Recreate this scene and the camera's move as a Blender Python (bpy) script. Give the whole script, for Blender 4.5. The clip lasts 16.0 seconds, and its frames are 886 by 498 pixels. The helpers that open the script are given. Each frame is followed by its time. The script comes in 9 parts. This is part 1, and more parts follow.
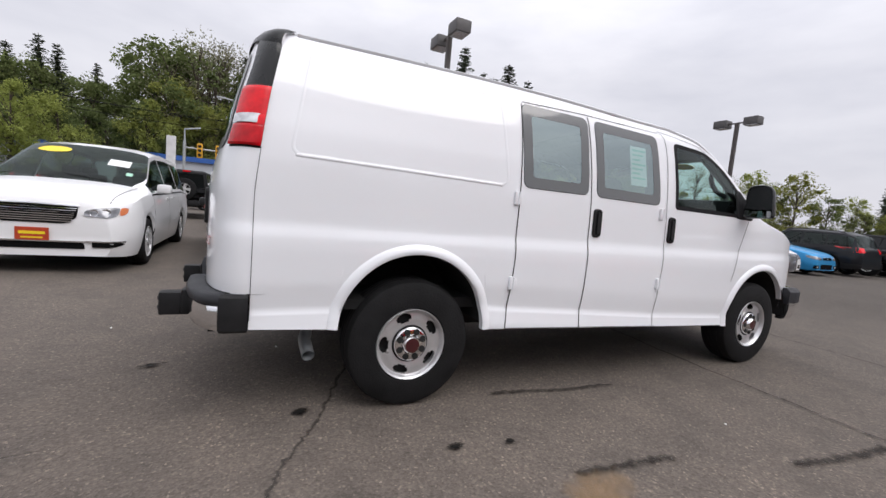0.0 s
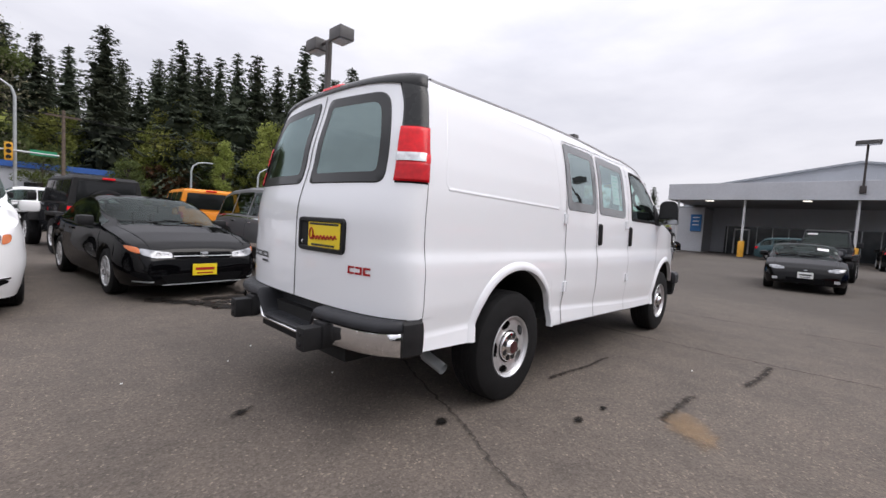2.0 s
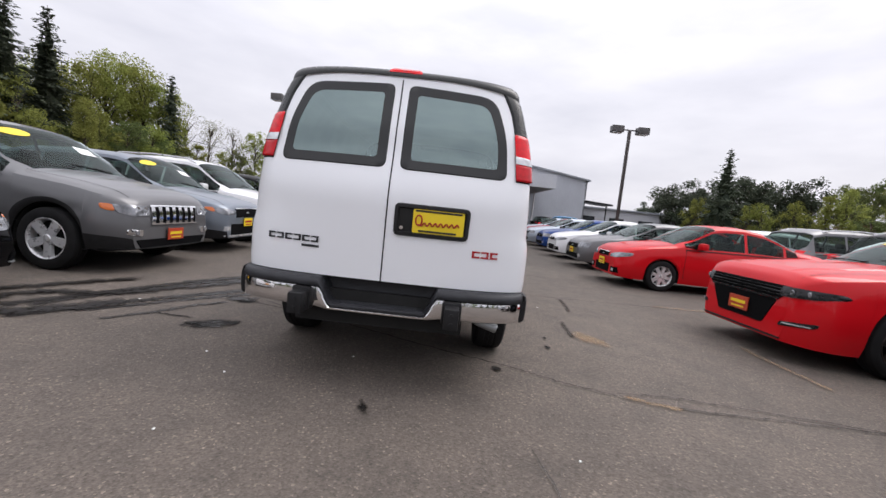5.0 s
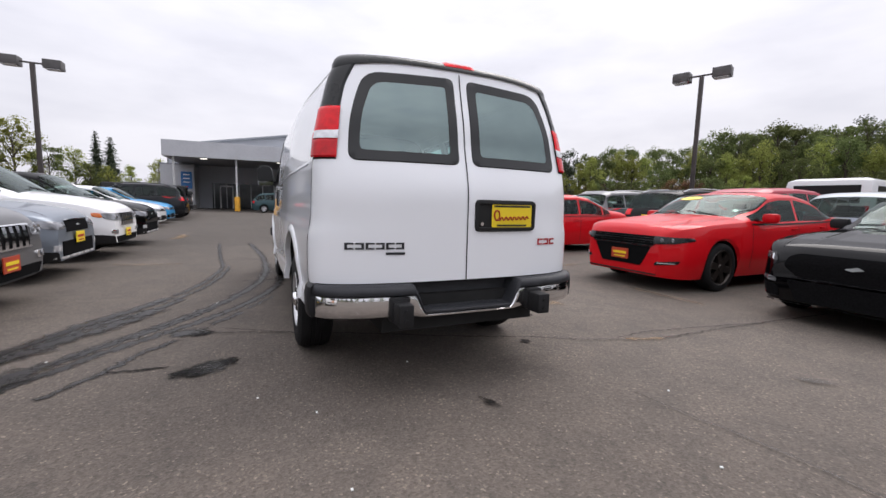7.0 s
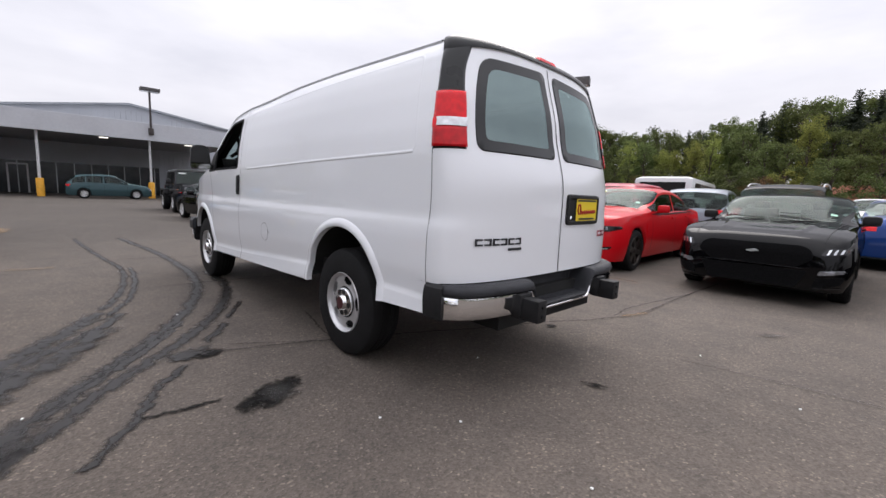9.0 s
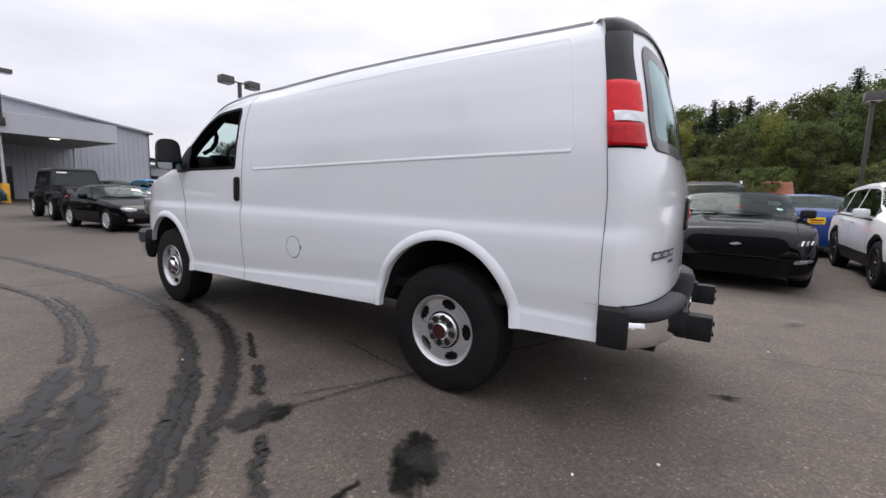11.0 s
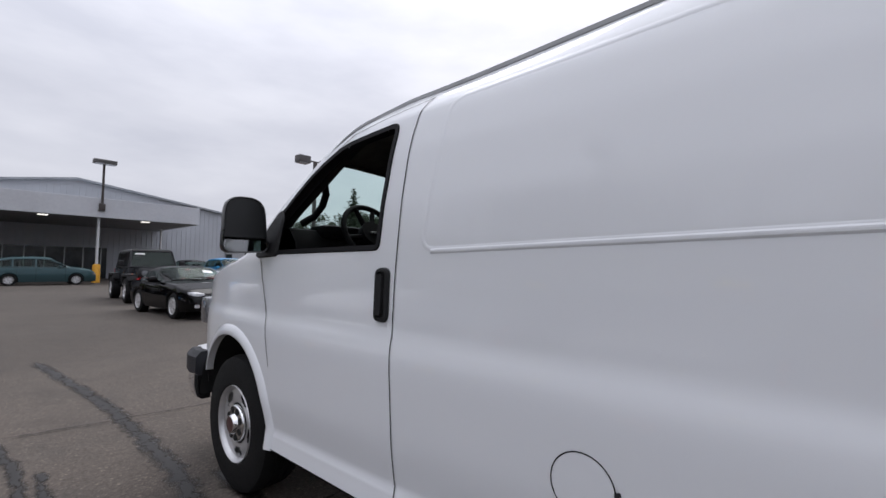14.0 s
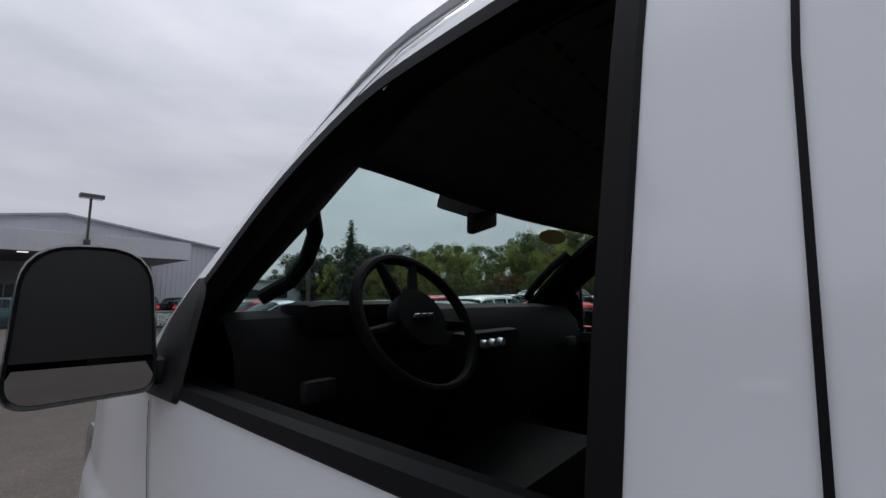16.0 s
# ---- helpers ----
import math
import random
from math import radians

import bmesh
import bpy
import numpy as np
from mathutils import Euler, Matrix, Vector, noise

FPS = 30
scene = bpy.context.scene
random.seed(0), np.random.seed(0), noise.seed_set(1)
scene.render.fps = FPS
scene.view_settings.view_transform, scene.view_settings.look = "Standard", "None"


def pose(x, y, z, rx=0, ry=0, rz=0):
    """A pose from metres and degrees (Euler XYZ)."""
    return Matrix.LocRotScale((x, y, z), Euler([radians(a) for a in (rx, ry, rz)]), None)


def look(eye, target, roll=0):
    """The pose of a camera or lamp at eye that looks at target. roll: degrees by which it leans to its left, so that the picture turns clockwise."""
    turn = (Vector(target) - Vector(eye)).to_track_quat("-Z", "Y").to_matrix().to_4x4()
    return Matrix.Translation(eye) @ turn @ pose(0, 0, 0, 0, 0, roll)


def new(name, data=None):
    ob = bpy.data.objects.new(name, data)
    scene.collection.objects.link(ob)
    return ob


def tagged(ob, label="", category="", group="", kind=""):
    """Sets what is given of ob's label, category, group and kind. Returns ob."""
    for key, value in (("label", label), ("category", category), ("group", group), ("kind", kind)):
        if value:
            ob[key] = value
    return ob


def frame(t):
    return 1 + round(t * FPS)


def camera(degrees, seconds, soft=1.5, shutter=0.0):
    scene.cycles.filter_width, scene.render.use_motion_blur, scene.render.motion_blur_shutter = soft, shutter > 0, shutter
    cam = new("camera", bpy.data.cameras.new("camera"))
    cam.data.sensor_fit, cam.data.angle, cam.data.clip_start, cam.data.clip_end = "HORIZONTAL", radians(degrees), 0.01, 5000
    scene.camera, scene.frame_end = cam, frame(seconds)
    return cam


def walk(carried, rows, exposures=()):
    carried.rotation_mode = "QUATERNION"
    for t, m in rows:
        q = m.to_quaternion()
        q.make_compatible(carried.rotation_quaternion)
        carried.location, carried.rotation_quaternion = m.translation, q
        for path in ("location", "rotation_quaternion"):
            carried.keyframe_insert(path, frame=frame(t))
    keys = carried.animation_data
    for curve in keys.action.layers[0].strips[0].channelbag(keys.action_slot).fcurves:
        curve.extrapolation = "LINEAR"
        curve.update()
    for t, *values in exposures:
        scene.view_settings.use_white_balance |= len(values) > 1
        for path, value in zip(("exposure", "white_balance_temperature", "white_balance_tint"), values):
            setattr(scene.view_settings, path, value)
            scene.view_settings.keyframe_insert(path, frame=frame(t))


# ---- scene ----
cam = camera(94.0, 16.0)

PATH = [
    (0, (-0.895, -3.194, 1.203), (-0.051, -1.391, 1.015), 5.1),
    (0.5, (-1.27, -3.045, 1.215), (-0.276, -1.322, 1.007), 4.8),
    (1, (-1.68, -3.003, 1.238), (-0.497, -1.396, 1.109), 2.8),
    (1.5, (-2.066, -2.794, 1.22), (-0.758, -1.289, 1.067), 3.5),
    (2, (-2.448, -2.532, 1.221), (-0.99, -1.169, 1.099), 3.4),
    (2.5, (-2.806, -2.306, 1.224), (-1.218, -1.095, 1.101), 4.8),
    (3, (-3.096, -1.978, 1.224), (-1.399, -0.932, 1.052), 5.9),
    (3.5, (-3.396, -1.635, 1.214), (-1.59, -0.799, 1.008), 5.2),
    (4, (-3.554, -1.239, 1.213), (-1.668, -0.614, 0.986), 6.0),
    (4.5, (-3.709, -0.838, 1.212), (-1.744, -0.518, 1.021), 5.6),
    (5, (-3.763, -0.432, 1.192), (-1.771, -0.392, 1.009), 6.1),
    (7.5, (-3.31, 1.614, 1.186), (-1.594, 0.604, 0.993), 1.6),
    (8, (-3.098, 1.954, 1.179), (-1.487, 0.78, 1.014), 2.6),
    (8.5, (-2.872, 2.25, 1.174), (-1.361, 0.959, 0.948), 2.6),
    (9, (-2.572, 2.452, 1.176), (-1.144, 1.075, 0.918), 2.3),
    (11.5, (-0.983, 2.974, 1.187), (0.066, 1.288, 0.946), 1.9),
    (12, (-0.615, 2.848, 1.186), (0.405, 1.142, 0.971), 2.2),
    (12.5, (-0.254, 2.66, 1.201), (0.788, 0.96, 1.043), 0.2),
    (13, (0.135, 2.425, 1.223), (1.379, 0.865, 1.08), 1.8),
    (13.5, (0.526, 2.24, 1.257), (1.727, 0.642, 1.207), 0.6),
    (14, (0.913, 2.003, 1.305), (2.228, 0.499, 1.396), 0.7),
    (14.5, (1.289, 1.803, 1.353), (2.56, 0.27, 1.536), -1.3),
    (15, (1.59, 1.589, 1.425), (2.846, 0.06, 1.716), -1.3),
    (15.5, (1.832, 1.376, 1.495), (3.142, -0.109, 1.779), 0.2),
    (16, (2.045, 1.25, 1.553), (3.342, -0.254, 1.788), -0.2),
]
walk(cam, [(t, look(eye, target, roll)) for t, eye, target, roll in PATH], [(0, 0.19, 6450, 12), (3, 0.34, 6450, 13), (9, 0.38, 6450, 13), (11.5, 0.37, 6350, 13), (13, 0.28, 6250, 12), (14, 0.02, 6250, 12), (15, -0.24, 6200, 11), (16, -0.36, 6200, 11)])

# ---- world, sun, exposure ----
world = bpy.data.worlds.new("overcast_sky")
scene.world = world
world.use_nodes = True
wn, wl = world.node_tree.nodes, world.node_tree.links
wn.clear()
SUN_ELEV, SUN_ROT = radians(52), radians(150)


def wnode(kind, **props):
    n = wn.new(kind)
    for k, v in props.items():
        if k == "op":
            n.operation = v
        elif k == "sky":
            n.sky_type = v
    return n


w_out = wnode("ShaderNodeOutputWorld")
w_bg = wnode("ShaderNodeBackground")
w_sky = wnode("ShaderNodeTexSky", sky="NISHITA")
w_sky.sun_disc = False
w_sky.sun_elevation, w_sky.sun_rotation = SUN_ELEV, SUN_ROT
w_sky.air_density, w_sky.dust_density = 1.5, 4.0
w_dim = wnode("ShaderNodeMixRGB")
w_dim.blend_type = "MULTIPLY"
w_dim.inputs[0].default_value = 1.0
w_dim.inputs[2].default_value = (0.10, 0.10, 0.10, 1)
w_geo = wnode("ShaderNodeTexCoord")
w_sep = wnode("ShaderNodeSeparateXYZ")
wl.new(w_geo.outputs["Generated"], w_sep.inputs[0])
# cloud deck brightens towards the zenith, as an overcast sky does
w_grad = wnode("ShaderNodeValToRGB")
cr = w_grad.color_ramp
cr.elements[0].position, cr.elements[0].color = 0.0, (0.67, 0.67, 0.71, 1)
cr.elements[1].position, cr.elements[1].color = 1.0, (1.75, 1.75, 1.8, 1)
e = cr.elements.new(0.30)
e.color = (0.73, 0.73, 0.775, 1)
e = cr.elements.new(0.60)
e.color = (1.12, 1.12, 1.17, 1)
wl.new(w_sep.outputs[2], w_grad.inputs[0])
w_map = wnode("ShaderNodeMapping")
w_map.inputs["Scale"].default_value = (1.6, 1.6, 5.0)
w_noise = wnode("ShaderNodeTexNoise")
w_noise.inputs["Scale"].default_value = 2.2
w_noise.inputs["Detail"].default_value = 6.0
wl.new(w_geo.outputs["Generated"], w_map.inputs[0])
wl.new(w_map.outputs[0], w_noise.inputs[0])
w_cr = wnode("ShaderNodeValToRGB")
w_cr.color_ramp.elements[0].position, w_cr.color_ramp.elements[0].color = 0.30, (0.84, 0.85, 0.88, 1)
w_cr.color_ramp.elements[1].position, w_cr.color_ramp.elements[1].color = 0.68, (1.06, 1.06, 1.06, 1)
wl.new(w_noise.outputs[0], w_cr.inputs[0])
w_mul = wnode("ShaderNodeMixRGB")
w_mul.blend_type = "MULTIPLY"
w_mul.inputs[0].default_value = 1.0
wl.new(w_grad.outputs[0], w_mul.inputs[1])
wl.new(w_cr.outputs[0], w_mul.inputs[2])
w_mix = wnode("ShaderNodeMixRGB")
w_mix.inputs[0].default_value = 0.93
wl.new(w_sky.outputs[0], w_dim.inputs[1])
wl.new(w_dim.outputs[0], w_mix.inputs[1])
wl.new(w_mul.outputs[0], w_mix.inputs[2])
wl.new(w_mix.outputs[0], w_bg.inputs[0])
wl.new(w_bg.outputs[0], w_out.inputs[0])
w_bg.inputs[1].default_value = 1.0

sun = new("sun", bpy.data.lights.new("sun", "SUN"))
sun.data.energy, sun.data.angle, sun.data.color = 1.25, radians(40), (1.0, 0.97, 0.93)
sun.matrix_world = look((0, 0, 0), (-math.sin(SUN_ROT) * math.cos(SUN_ELEV), -math.cos(SUN_ROT) * math.cos(SUN_ELEV), -math.sin(SUN_ELEV)))

# ---- materials ----


def material(name, color, rough=0.5, metal=0.0, coat=0.0, var=0.0, scale=8.0, bump=0.0, bscale=60.0, trans=0.0, spec=0.5, emit=0.0, alt=None, ior=1.45, coord="Object", rnd=0.0, fine=0.0, fscale=120.0):
    """A procedural surface: colour varied at two scales, bump, gloss."""
    m = bpy.data.materials.new(name)
    m.use_nodes = True
    nt = m.node_tree
    b = nt.nodes["Principled BSDF"]
    b.inputs["Roughness"].default_value = rough
    b.inputs["Metallic"].default_value = metal
    b.inputs["Coat Weight"].default_value = coat
    b.inputs["Coat Roughness"].default_value = 0.04
    b.inputs["Transmission Weight"].default_value = trans
    b.inputs["Specular IOR Level"].default_value = spec
    b.inputs["IOR"].default_value = ior
    c = (*color, 1)
    b.inputs["Base Color"].default_value = c
    tc = nt.nodes.new("ShaderNodeTexCoord")
    last = None
    if var or alt:
        n = nt.nodes.new("ShaderNodeTexNoise")
        n.inputs["Scale"].default_value = scale
        n.inputs["Detail"].default_value = 5
        nt.links.new(tc.outputs[coord], n.inputs[0])
        r = nt.nodes.new("ShaderNodeValToRGB")
        lo = alt if alt else tuple(v * (1 - var) for v in color)
        hi = color if alt else tuple(min(1, v * (1 + var)) for v in color)
        r.color_ramp.elements[0].position, r.color_ramp.elements[0].color = 0.32, (*lo, 1)
        r.color_ramp.elements[1].position, r.color_ramp.elements[1].color = 0.68, (*hi, 1)
        nt.links.new(n.outputs[0], r.inputs[0])
        last = r.outputs[0]
        rr = nt.nodes.new("ShaderNodeMapRange")
        rr.inputs["To Min"].default_value = max(0.0, rough - 0.12 * (rough > 0.2))
        rr.inputs["To Max"].default_value = min(1.0, rough + 0.1 * (rough > 0.2))
        nt.links.new(n.outputs[0], rr.inputs[0])
        if not coat:
            nt.links.new(rr.outputs[0], b.inputs["Roughness"])
    if fine:
        n = nt.nodes.new("ShaderNodeTexNoise")
        n.inputs["Scale"].default_value = fscale
        n.inputs["Detail"].default_value = 3
        nt.links.new(tc.outputs[coord], n.inputs[0])
        mx = nt.nodes.new("ShaderNodeMixRGB")
        mx.blend_type = "OVERLAY"
        mx.inputs[0].default_value = fine
        if last:
            nt.links.new(last, mx.inputs[1])
        else:
            mx.inputs[1].default_value = c
        nt.links.new(n.outputs[0], mx.inputs[2])
        last = mx.outputs[0]
    if rnd:
        oi = nt.nodes.new("ShaderNodeObjectInfo")
        hs = nt.nodes.new("ShaderNodeHueSaturation")
        mr = nt.nodes.new("ShaderNodeMapRange")
        mr.inputs["To Min"].default_value, mr.inputs["To Max"].default_value = 1 - rnd, 1 + rnd
        nt.links.new(oi.outputs["Random"], mr.inputs[0])
        nt.links.new(mr.outputs[0], hs.inputs["Value"])
        if last:
            nt.links.new(last, hs.inputs["Color"])
        else:
            hs.inputs["Color"].default_value = c
        last = hs.outputs[0]
    if last:
        nt.links.new(last, b.inputs["Base Color"])
    if bump:
        n = nt.nodes.new("ShaderNodeTexNoise")
        n.inputs["Scale"].default_value = bscale
        n.inputs["Detail"].default_value = 4
        nt.links.new(tc.outputs[coord], n.inputs[0])
        bp = nt.nodes.new("ShaderNodeBump")
        bp.inputs["Strength"].default_value = bump
        bp.inputs["Distance"].default_value = 0.01
        nt.links.new(n.outputs[0], bp.inputs["Height"])
        nt.links.new(bp.outputs[0], b.inputs["Normal"])
    if emit:
        b.inputs["Emission Color"].default_value = c
        b.inputs["Emission Strength"].default_value = emit
    return m


def glass_material(name, tint, rough=0.0, base=0.045, power=5.0, gloss=(0.88, 0.97, 0.95)):
    """A thin tinted pane: mirror-like skin over a see-through tint."""
    m = bpy.data.materials.new(name)
    m.use_nodes = True
    nt = m.node_tree
    nt.nodes.clear()
    out = nt.nodes.new("ShaderNodeOutputMaterial")
    tr = nt.nodes.new("ShaderNodeBsdfTransparent")
    tr.inputs[0].default_value = (*tint, 1)
    gl = nt.nodes.new("ShaderNodeBsdfGlossy")
    gl.inputs["Roughness"].default_value = rough
    gl.inputs[0].default_value = (*gloss, 1)
    lw = nt.nodes.new("ShaderNodeLayerWeight")
    lw.inputs[0].default_value = 0.5
    pw = nt.nodes.new("ShaderNodeMath")
    pw.operation = "POWER"
    nt.links.new(lw.outputs["Facing"], pw.inputs[0])
    pw.inputs[1].default_value = power
    fr = nt.nodes.new("ShaderNodeMapRange")
    fr.inputs["To Min"].default_value, fr.inputs["To Max"].default_value = base, 1.0
    nt.links.new(pw.outputs[0], fr.inputs[0])
    mx = nt.nodes.new("ShaderNodeMixShader")
    nt.links.new(fr.outputs[0], mx.inputs[0])
    nt.links.new(tr.outputs[0], mx.inputs[1])
    nt.links.new(gl.outputs[0], mx.inputs[2])
    nt.links.new(mx.outputs[0], out.inputs[0])
    return m


def paint(name, color, flake=0.0, rough=0.25):
    return material(name, color, rough=0.45 if not flake else 0.35, metal=flake, coat=0.5 if max(color) < 0.01 else 0.5 if max(color) < 0.1 else 0.8 if min(color) > 0.5 else 0.5, spec=0.0 if max(color) < 0.1 else 0.25 if min(color) > 0.5 else 0.08, fine=0.06 if flake else 0.0, fscale=300)


M = {}
M["van_white"] = material("white_van_paint", (0.80, 0.815, 0.845), rough=0.4, coat=1.0, spec=0.3, var=0.012, scale=0.7)
M["white"] = paint("white_car_paint", (0.74, 0.74, 0.75))
M["black"] = paint("black_car_paint", (0.002, 0.002, 0.0025))
M["darkgrey"] = paint("charcoal_car_paint", (0.018, 0.019, 0.022), 0.2)
M["grey"] = paint("grey_metallic_paint", (0.15, 0.15, 0.155), 0.5)
M["bluegrey"] = paint("blue_grey_metallic_paint", (0.19, 0.215, 0.25), 0.5)
M["silver"] = paint("silver_metallic_paint", (0.42, 0.46, 0.52), 0.6)
M["red"] = paint("red_car_paint", (0.52, 0.005, 0.010))
M["cherry"] = paint("deep_red_car_paint", (0.34, 0.01, 0.03))
M["blue"] = paint("bright_blue_car_paint", (0.03, 0.25, 0.52), 0.2)
M["navy"] = paint("navy_car_paint", (0.012, 0.045, 0.19), 0.25)
M["teal"] = paint("teal_green_car_paint", (0.045, 0.085, 0.095), 0.3)
M["orange"] = paint("orange_car_paint", (0.78, 0.27, 0.03))
M["plastic"] = material("black_textured_plastic", (0.014, 0.014, 0.015), rough=0.55, spec=0.3, var=0.25, scale=14, bump=0.15, bscale=300)
M["greyplastic"] = material("weathered_grey_plastic", (0.026, 0.027, 0.031), rough=0.5, spec=0.35, var=0.2, scale=9, bump=0.2, bscale=350)
M["gutter"] = material("grey_gutter_trim", (0.42, 0.425, 0.44), rough=0.45, var=0.1, scale=6)
M["cap"] = material("satin_black_trim", (0.012, 0.013, 0.014), rough=0.30, spec=0.35, var=0.2, scale=6, bump=0.05, bscale=250)
M["rubber"] = material("tyre_rubber", (0.011, 0.011, 0.0115), rough=0.75, spec=0.2, var=0.3, scale=7, bump=0.35, bscale=90)
M["seal"] = material("black_rubber_seal", (0.006, 0.006, 0.007), rough=0.6, spec=0.2)
M["void"] = material("dark_underbody", (0.012, 0.012, 0.012), rough=0.9, var=0.4, scale=6)
M["steel"] = material("silver_painted_steel", (0.58, 0.58, 0.59), rough=0.33, metal=0.65, var=0.08, scale=12, fine=0.1)
M["alloy"] = material("bright_alloy", (0.62, 0.62, 0.63), rough=0.3, metal=0.5, var=0.05, scale=12)
M["darkalloy"] = material("dark_bronze_alloy", (0.05, 0.042, 0.038), rough=0.35, metal=0.8, var=0.1)
M["chrome"] = material("chrome", (0.82, 0.82, 0.83), rough=0.06, metal=1.0, var=0.03, scale=9)
M["glass"] = glass_material("tinted_car_glass", (0.42, 0.51, 0.48), base=0.025, power=6.5)
M["clear"] = glass_material("green_tinted_windscreen", (0.70, 0.86, 0.82))
M["privacy"] = glass_material("dark_green_tinted_glass", (0.38, 0.56, 0.53), base=0.21, gloss=(0.74, 0.93, 0.92))
M["frit"] = material("dark_grey_ceramic_glass_border", (0.022, 0.023, 0.024), rough=0.3, coat=0.35, spec=0.2)
M["smoked"] = material("smoked_car_glass", (0.008, 0.009, 0.010), rough=0.06, spec=0.5)
# side panes: the rear glass again, made more mirroring for the sky's reflection
M["sideglass"] = glass_material("pale_green_tinted_glass", (0.42, 0.60, 0.57), base=0.36, gloss=(0.80, 0.94, 0.94))
# black ceramic border lightened: the sky's reflection is put into its colour
M["sidefrit"] = material("grey_ceramic_glass_border_under_glass", (0.10, 0.105, 0.108), rough=0.2, coat=0.9, spec=0.5)
M["tail"] = material("red_tail_light_lens", (0.70, 0.006, 0.014), rough=0.2, coat=0.35, spec=0.2, var=0.15, scale=25, bump=0.12, bscale=120)
M["taildeep"] = material("dark_red_tail_light_lens", (0.50, 0.004, 0.010), rough=0.2, coat=0.35, spec=0.2, var=0.2, scale=25, bump=0.12, bscale=120)
M["lens"] = material("clear_lamp_lens", (0.62, 0.63, 0.65), rough=0.1, metal=0.35, coat=1.0, var=0.25, scale=22, bump=0.3, bscale=60)
M["headlamp"] = material("clear_headlamp_with_reflector", (0.22, 0.225, 0.24), rough=0.14, metal=0.5, coat=0.5, var=0.5, scale=11, bump=0.25, bscale=25)
M["darklamp"] = material("smoked_headlamp", (0.012, 0.012, 0.014), rough=0.25, coat=0.6, spec=0.2, var=0.4, scale=11)
# black mesh with hardly any gloss; the openings' recess shade is put in here
M["grille"] = material("matt_black_grille_mesh", (0.006, 0.006, 0.0065), rough=0.8, spec=0.04, var=0.4, scale=60)
M["softtop"] = material("black_canvas_hood", (0.010, 0.010, 0.011), rough=0.9, spec=0.1, var=0.2, scale=20, bump=0.2, bscale=300)
M["bowl"] = material("headlamp_reflector_bowl", (0.75, 0.76, 0.78), rough=0.12, metal=0.9, coat=0.6, var=0.1, scale=30)
M["amber"] = material("amber_lens", (0.60, 0.14, 0.02), rough=0.15, coat=1.0)
M["yellow"] = material("yellow_dealer_plate", (0.80, 0.60, 0.02), rough=0.4)
M["redplate"] = material("red_dealer_plate", (0.42, 0.05, 0.02), rough=0.4, var=0.2, scale=30)
M["ink"] = material("dark_red_print", (0.35, 0.01, 0.01), rough=0.5)
M["badge"] = material("red_badge_enamel", (0.36, 0.01, 0.015), rough=0.25, coat=0.5)
M["wheelbadge"] = material("dark_red_wheel_badge", (0.05, 0.008, 0.010), rough=0.3, coat=0.4)
M["blackink"] = material("black_print", (0.02, 0.02, 0.02), rough=0.5)
M["paper"] = material("white_paper", (0.78, 0.79, 0.78), rough=0.7, var=0.03)
M["stickergreen"] = material("pale_green_sticker", (0.35, 0.62, 0.48), rough=0.6)
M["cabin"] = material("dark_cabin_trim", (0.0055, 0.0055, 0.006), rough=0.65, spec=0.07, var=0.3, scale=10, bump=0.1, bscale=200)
M["headliner"] = material("dark_grey_headliner_cloth", (0.10, 0.095, 0.085), rough=0.9, var=0.2, scale=20, bump=0.2, bscale=400)
M["cargo"] = material("pale_grey_cargo_lining", (0.42, 0.43, 0.43), rough=0.7, var=0.1, scale=3)
M["seatcloth"] = material("charcoal_seat_cloth", (0.014, 0.014, 0.015), rough=0.85, var=0.25, scale=30, bump=0.2, bscale=300)
M["wallgrey"] = material("pale_grey_metal_cladding", (0.46, 0.48, 0.52), rough=0.55, var=0.05, scale=0.6, fine=0.08, fscale=14)
M["fascia"] = material("light_grey_painted_fascia", (0.52, 0.53, 0.56), rough=0.6, var=0.06, scale=0.5, fine=0.12, fscale=6)
M["soffit"] = material("grey_canopy_soffit", (0.32, 0.33, 0.35), rough=0.7, var=0.06, scale=0.8)
M["roofmetal"] = material("grey_metal_roof", (0.30, 0.32, 0.35), rough=0.5, var=0.1, scale=0.7)
M["shop"] = material("dark_shop_front", (0.03, 0.035, 0.04), rough=0.15, var=0.5, scale=0.9)
M["post"] = material("white_painted_post", (0.62, 0.62, 0.63), rough=0.5, var=0.08, scale=4)
M["bollard"] = material("yellow_painted_concrete", (0.72, 0.36, 0.03), rough=0.55, var=0.15, scale=5)
M["bronze"] = material("brown_painted_pole", (0.055, 0.045, 0.042), rough=0.5, var=0.15, scale=3)
M["galv"] = material("galvanised_steel", (0.40, 0.42, 0.43), rough=0.45, metal=0.5, var=0.1, scale=5)
M["lampbox"] = material("weathered_grey_lamp_housing", (0.09, 0.085, 0.085), rough=0.5, var=0.2, scale=4)
M["wood"] = material("weathered_timber_pole", (0.12, 0.09, 0.07), rough=0.85, var=0.3, scale=6)
M["bluesign"] = material("blue_sign_panel", (0.03, 0.16, 0.42), rough=0.4, var=0.05)
M["bluetrim"] = material("blue_roof_trim", (0.03, 0.10, 0.34), rough=0.5, var=0.08)
M["concrete"] = material("pale_concrete", (0.40, 0.39, 0.37), rough=0.85, var=0.15, scale=2, bump=0.2, bscale=40)
M["signal"] = material("yellow_signal_housing", (0.65, 0.33, 0.02), rough=0.5)
M["greensign"] = material("green_street_sign", (0.02, 0.25, 0.12), rough=0.5)
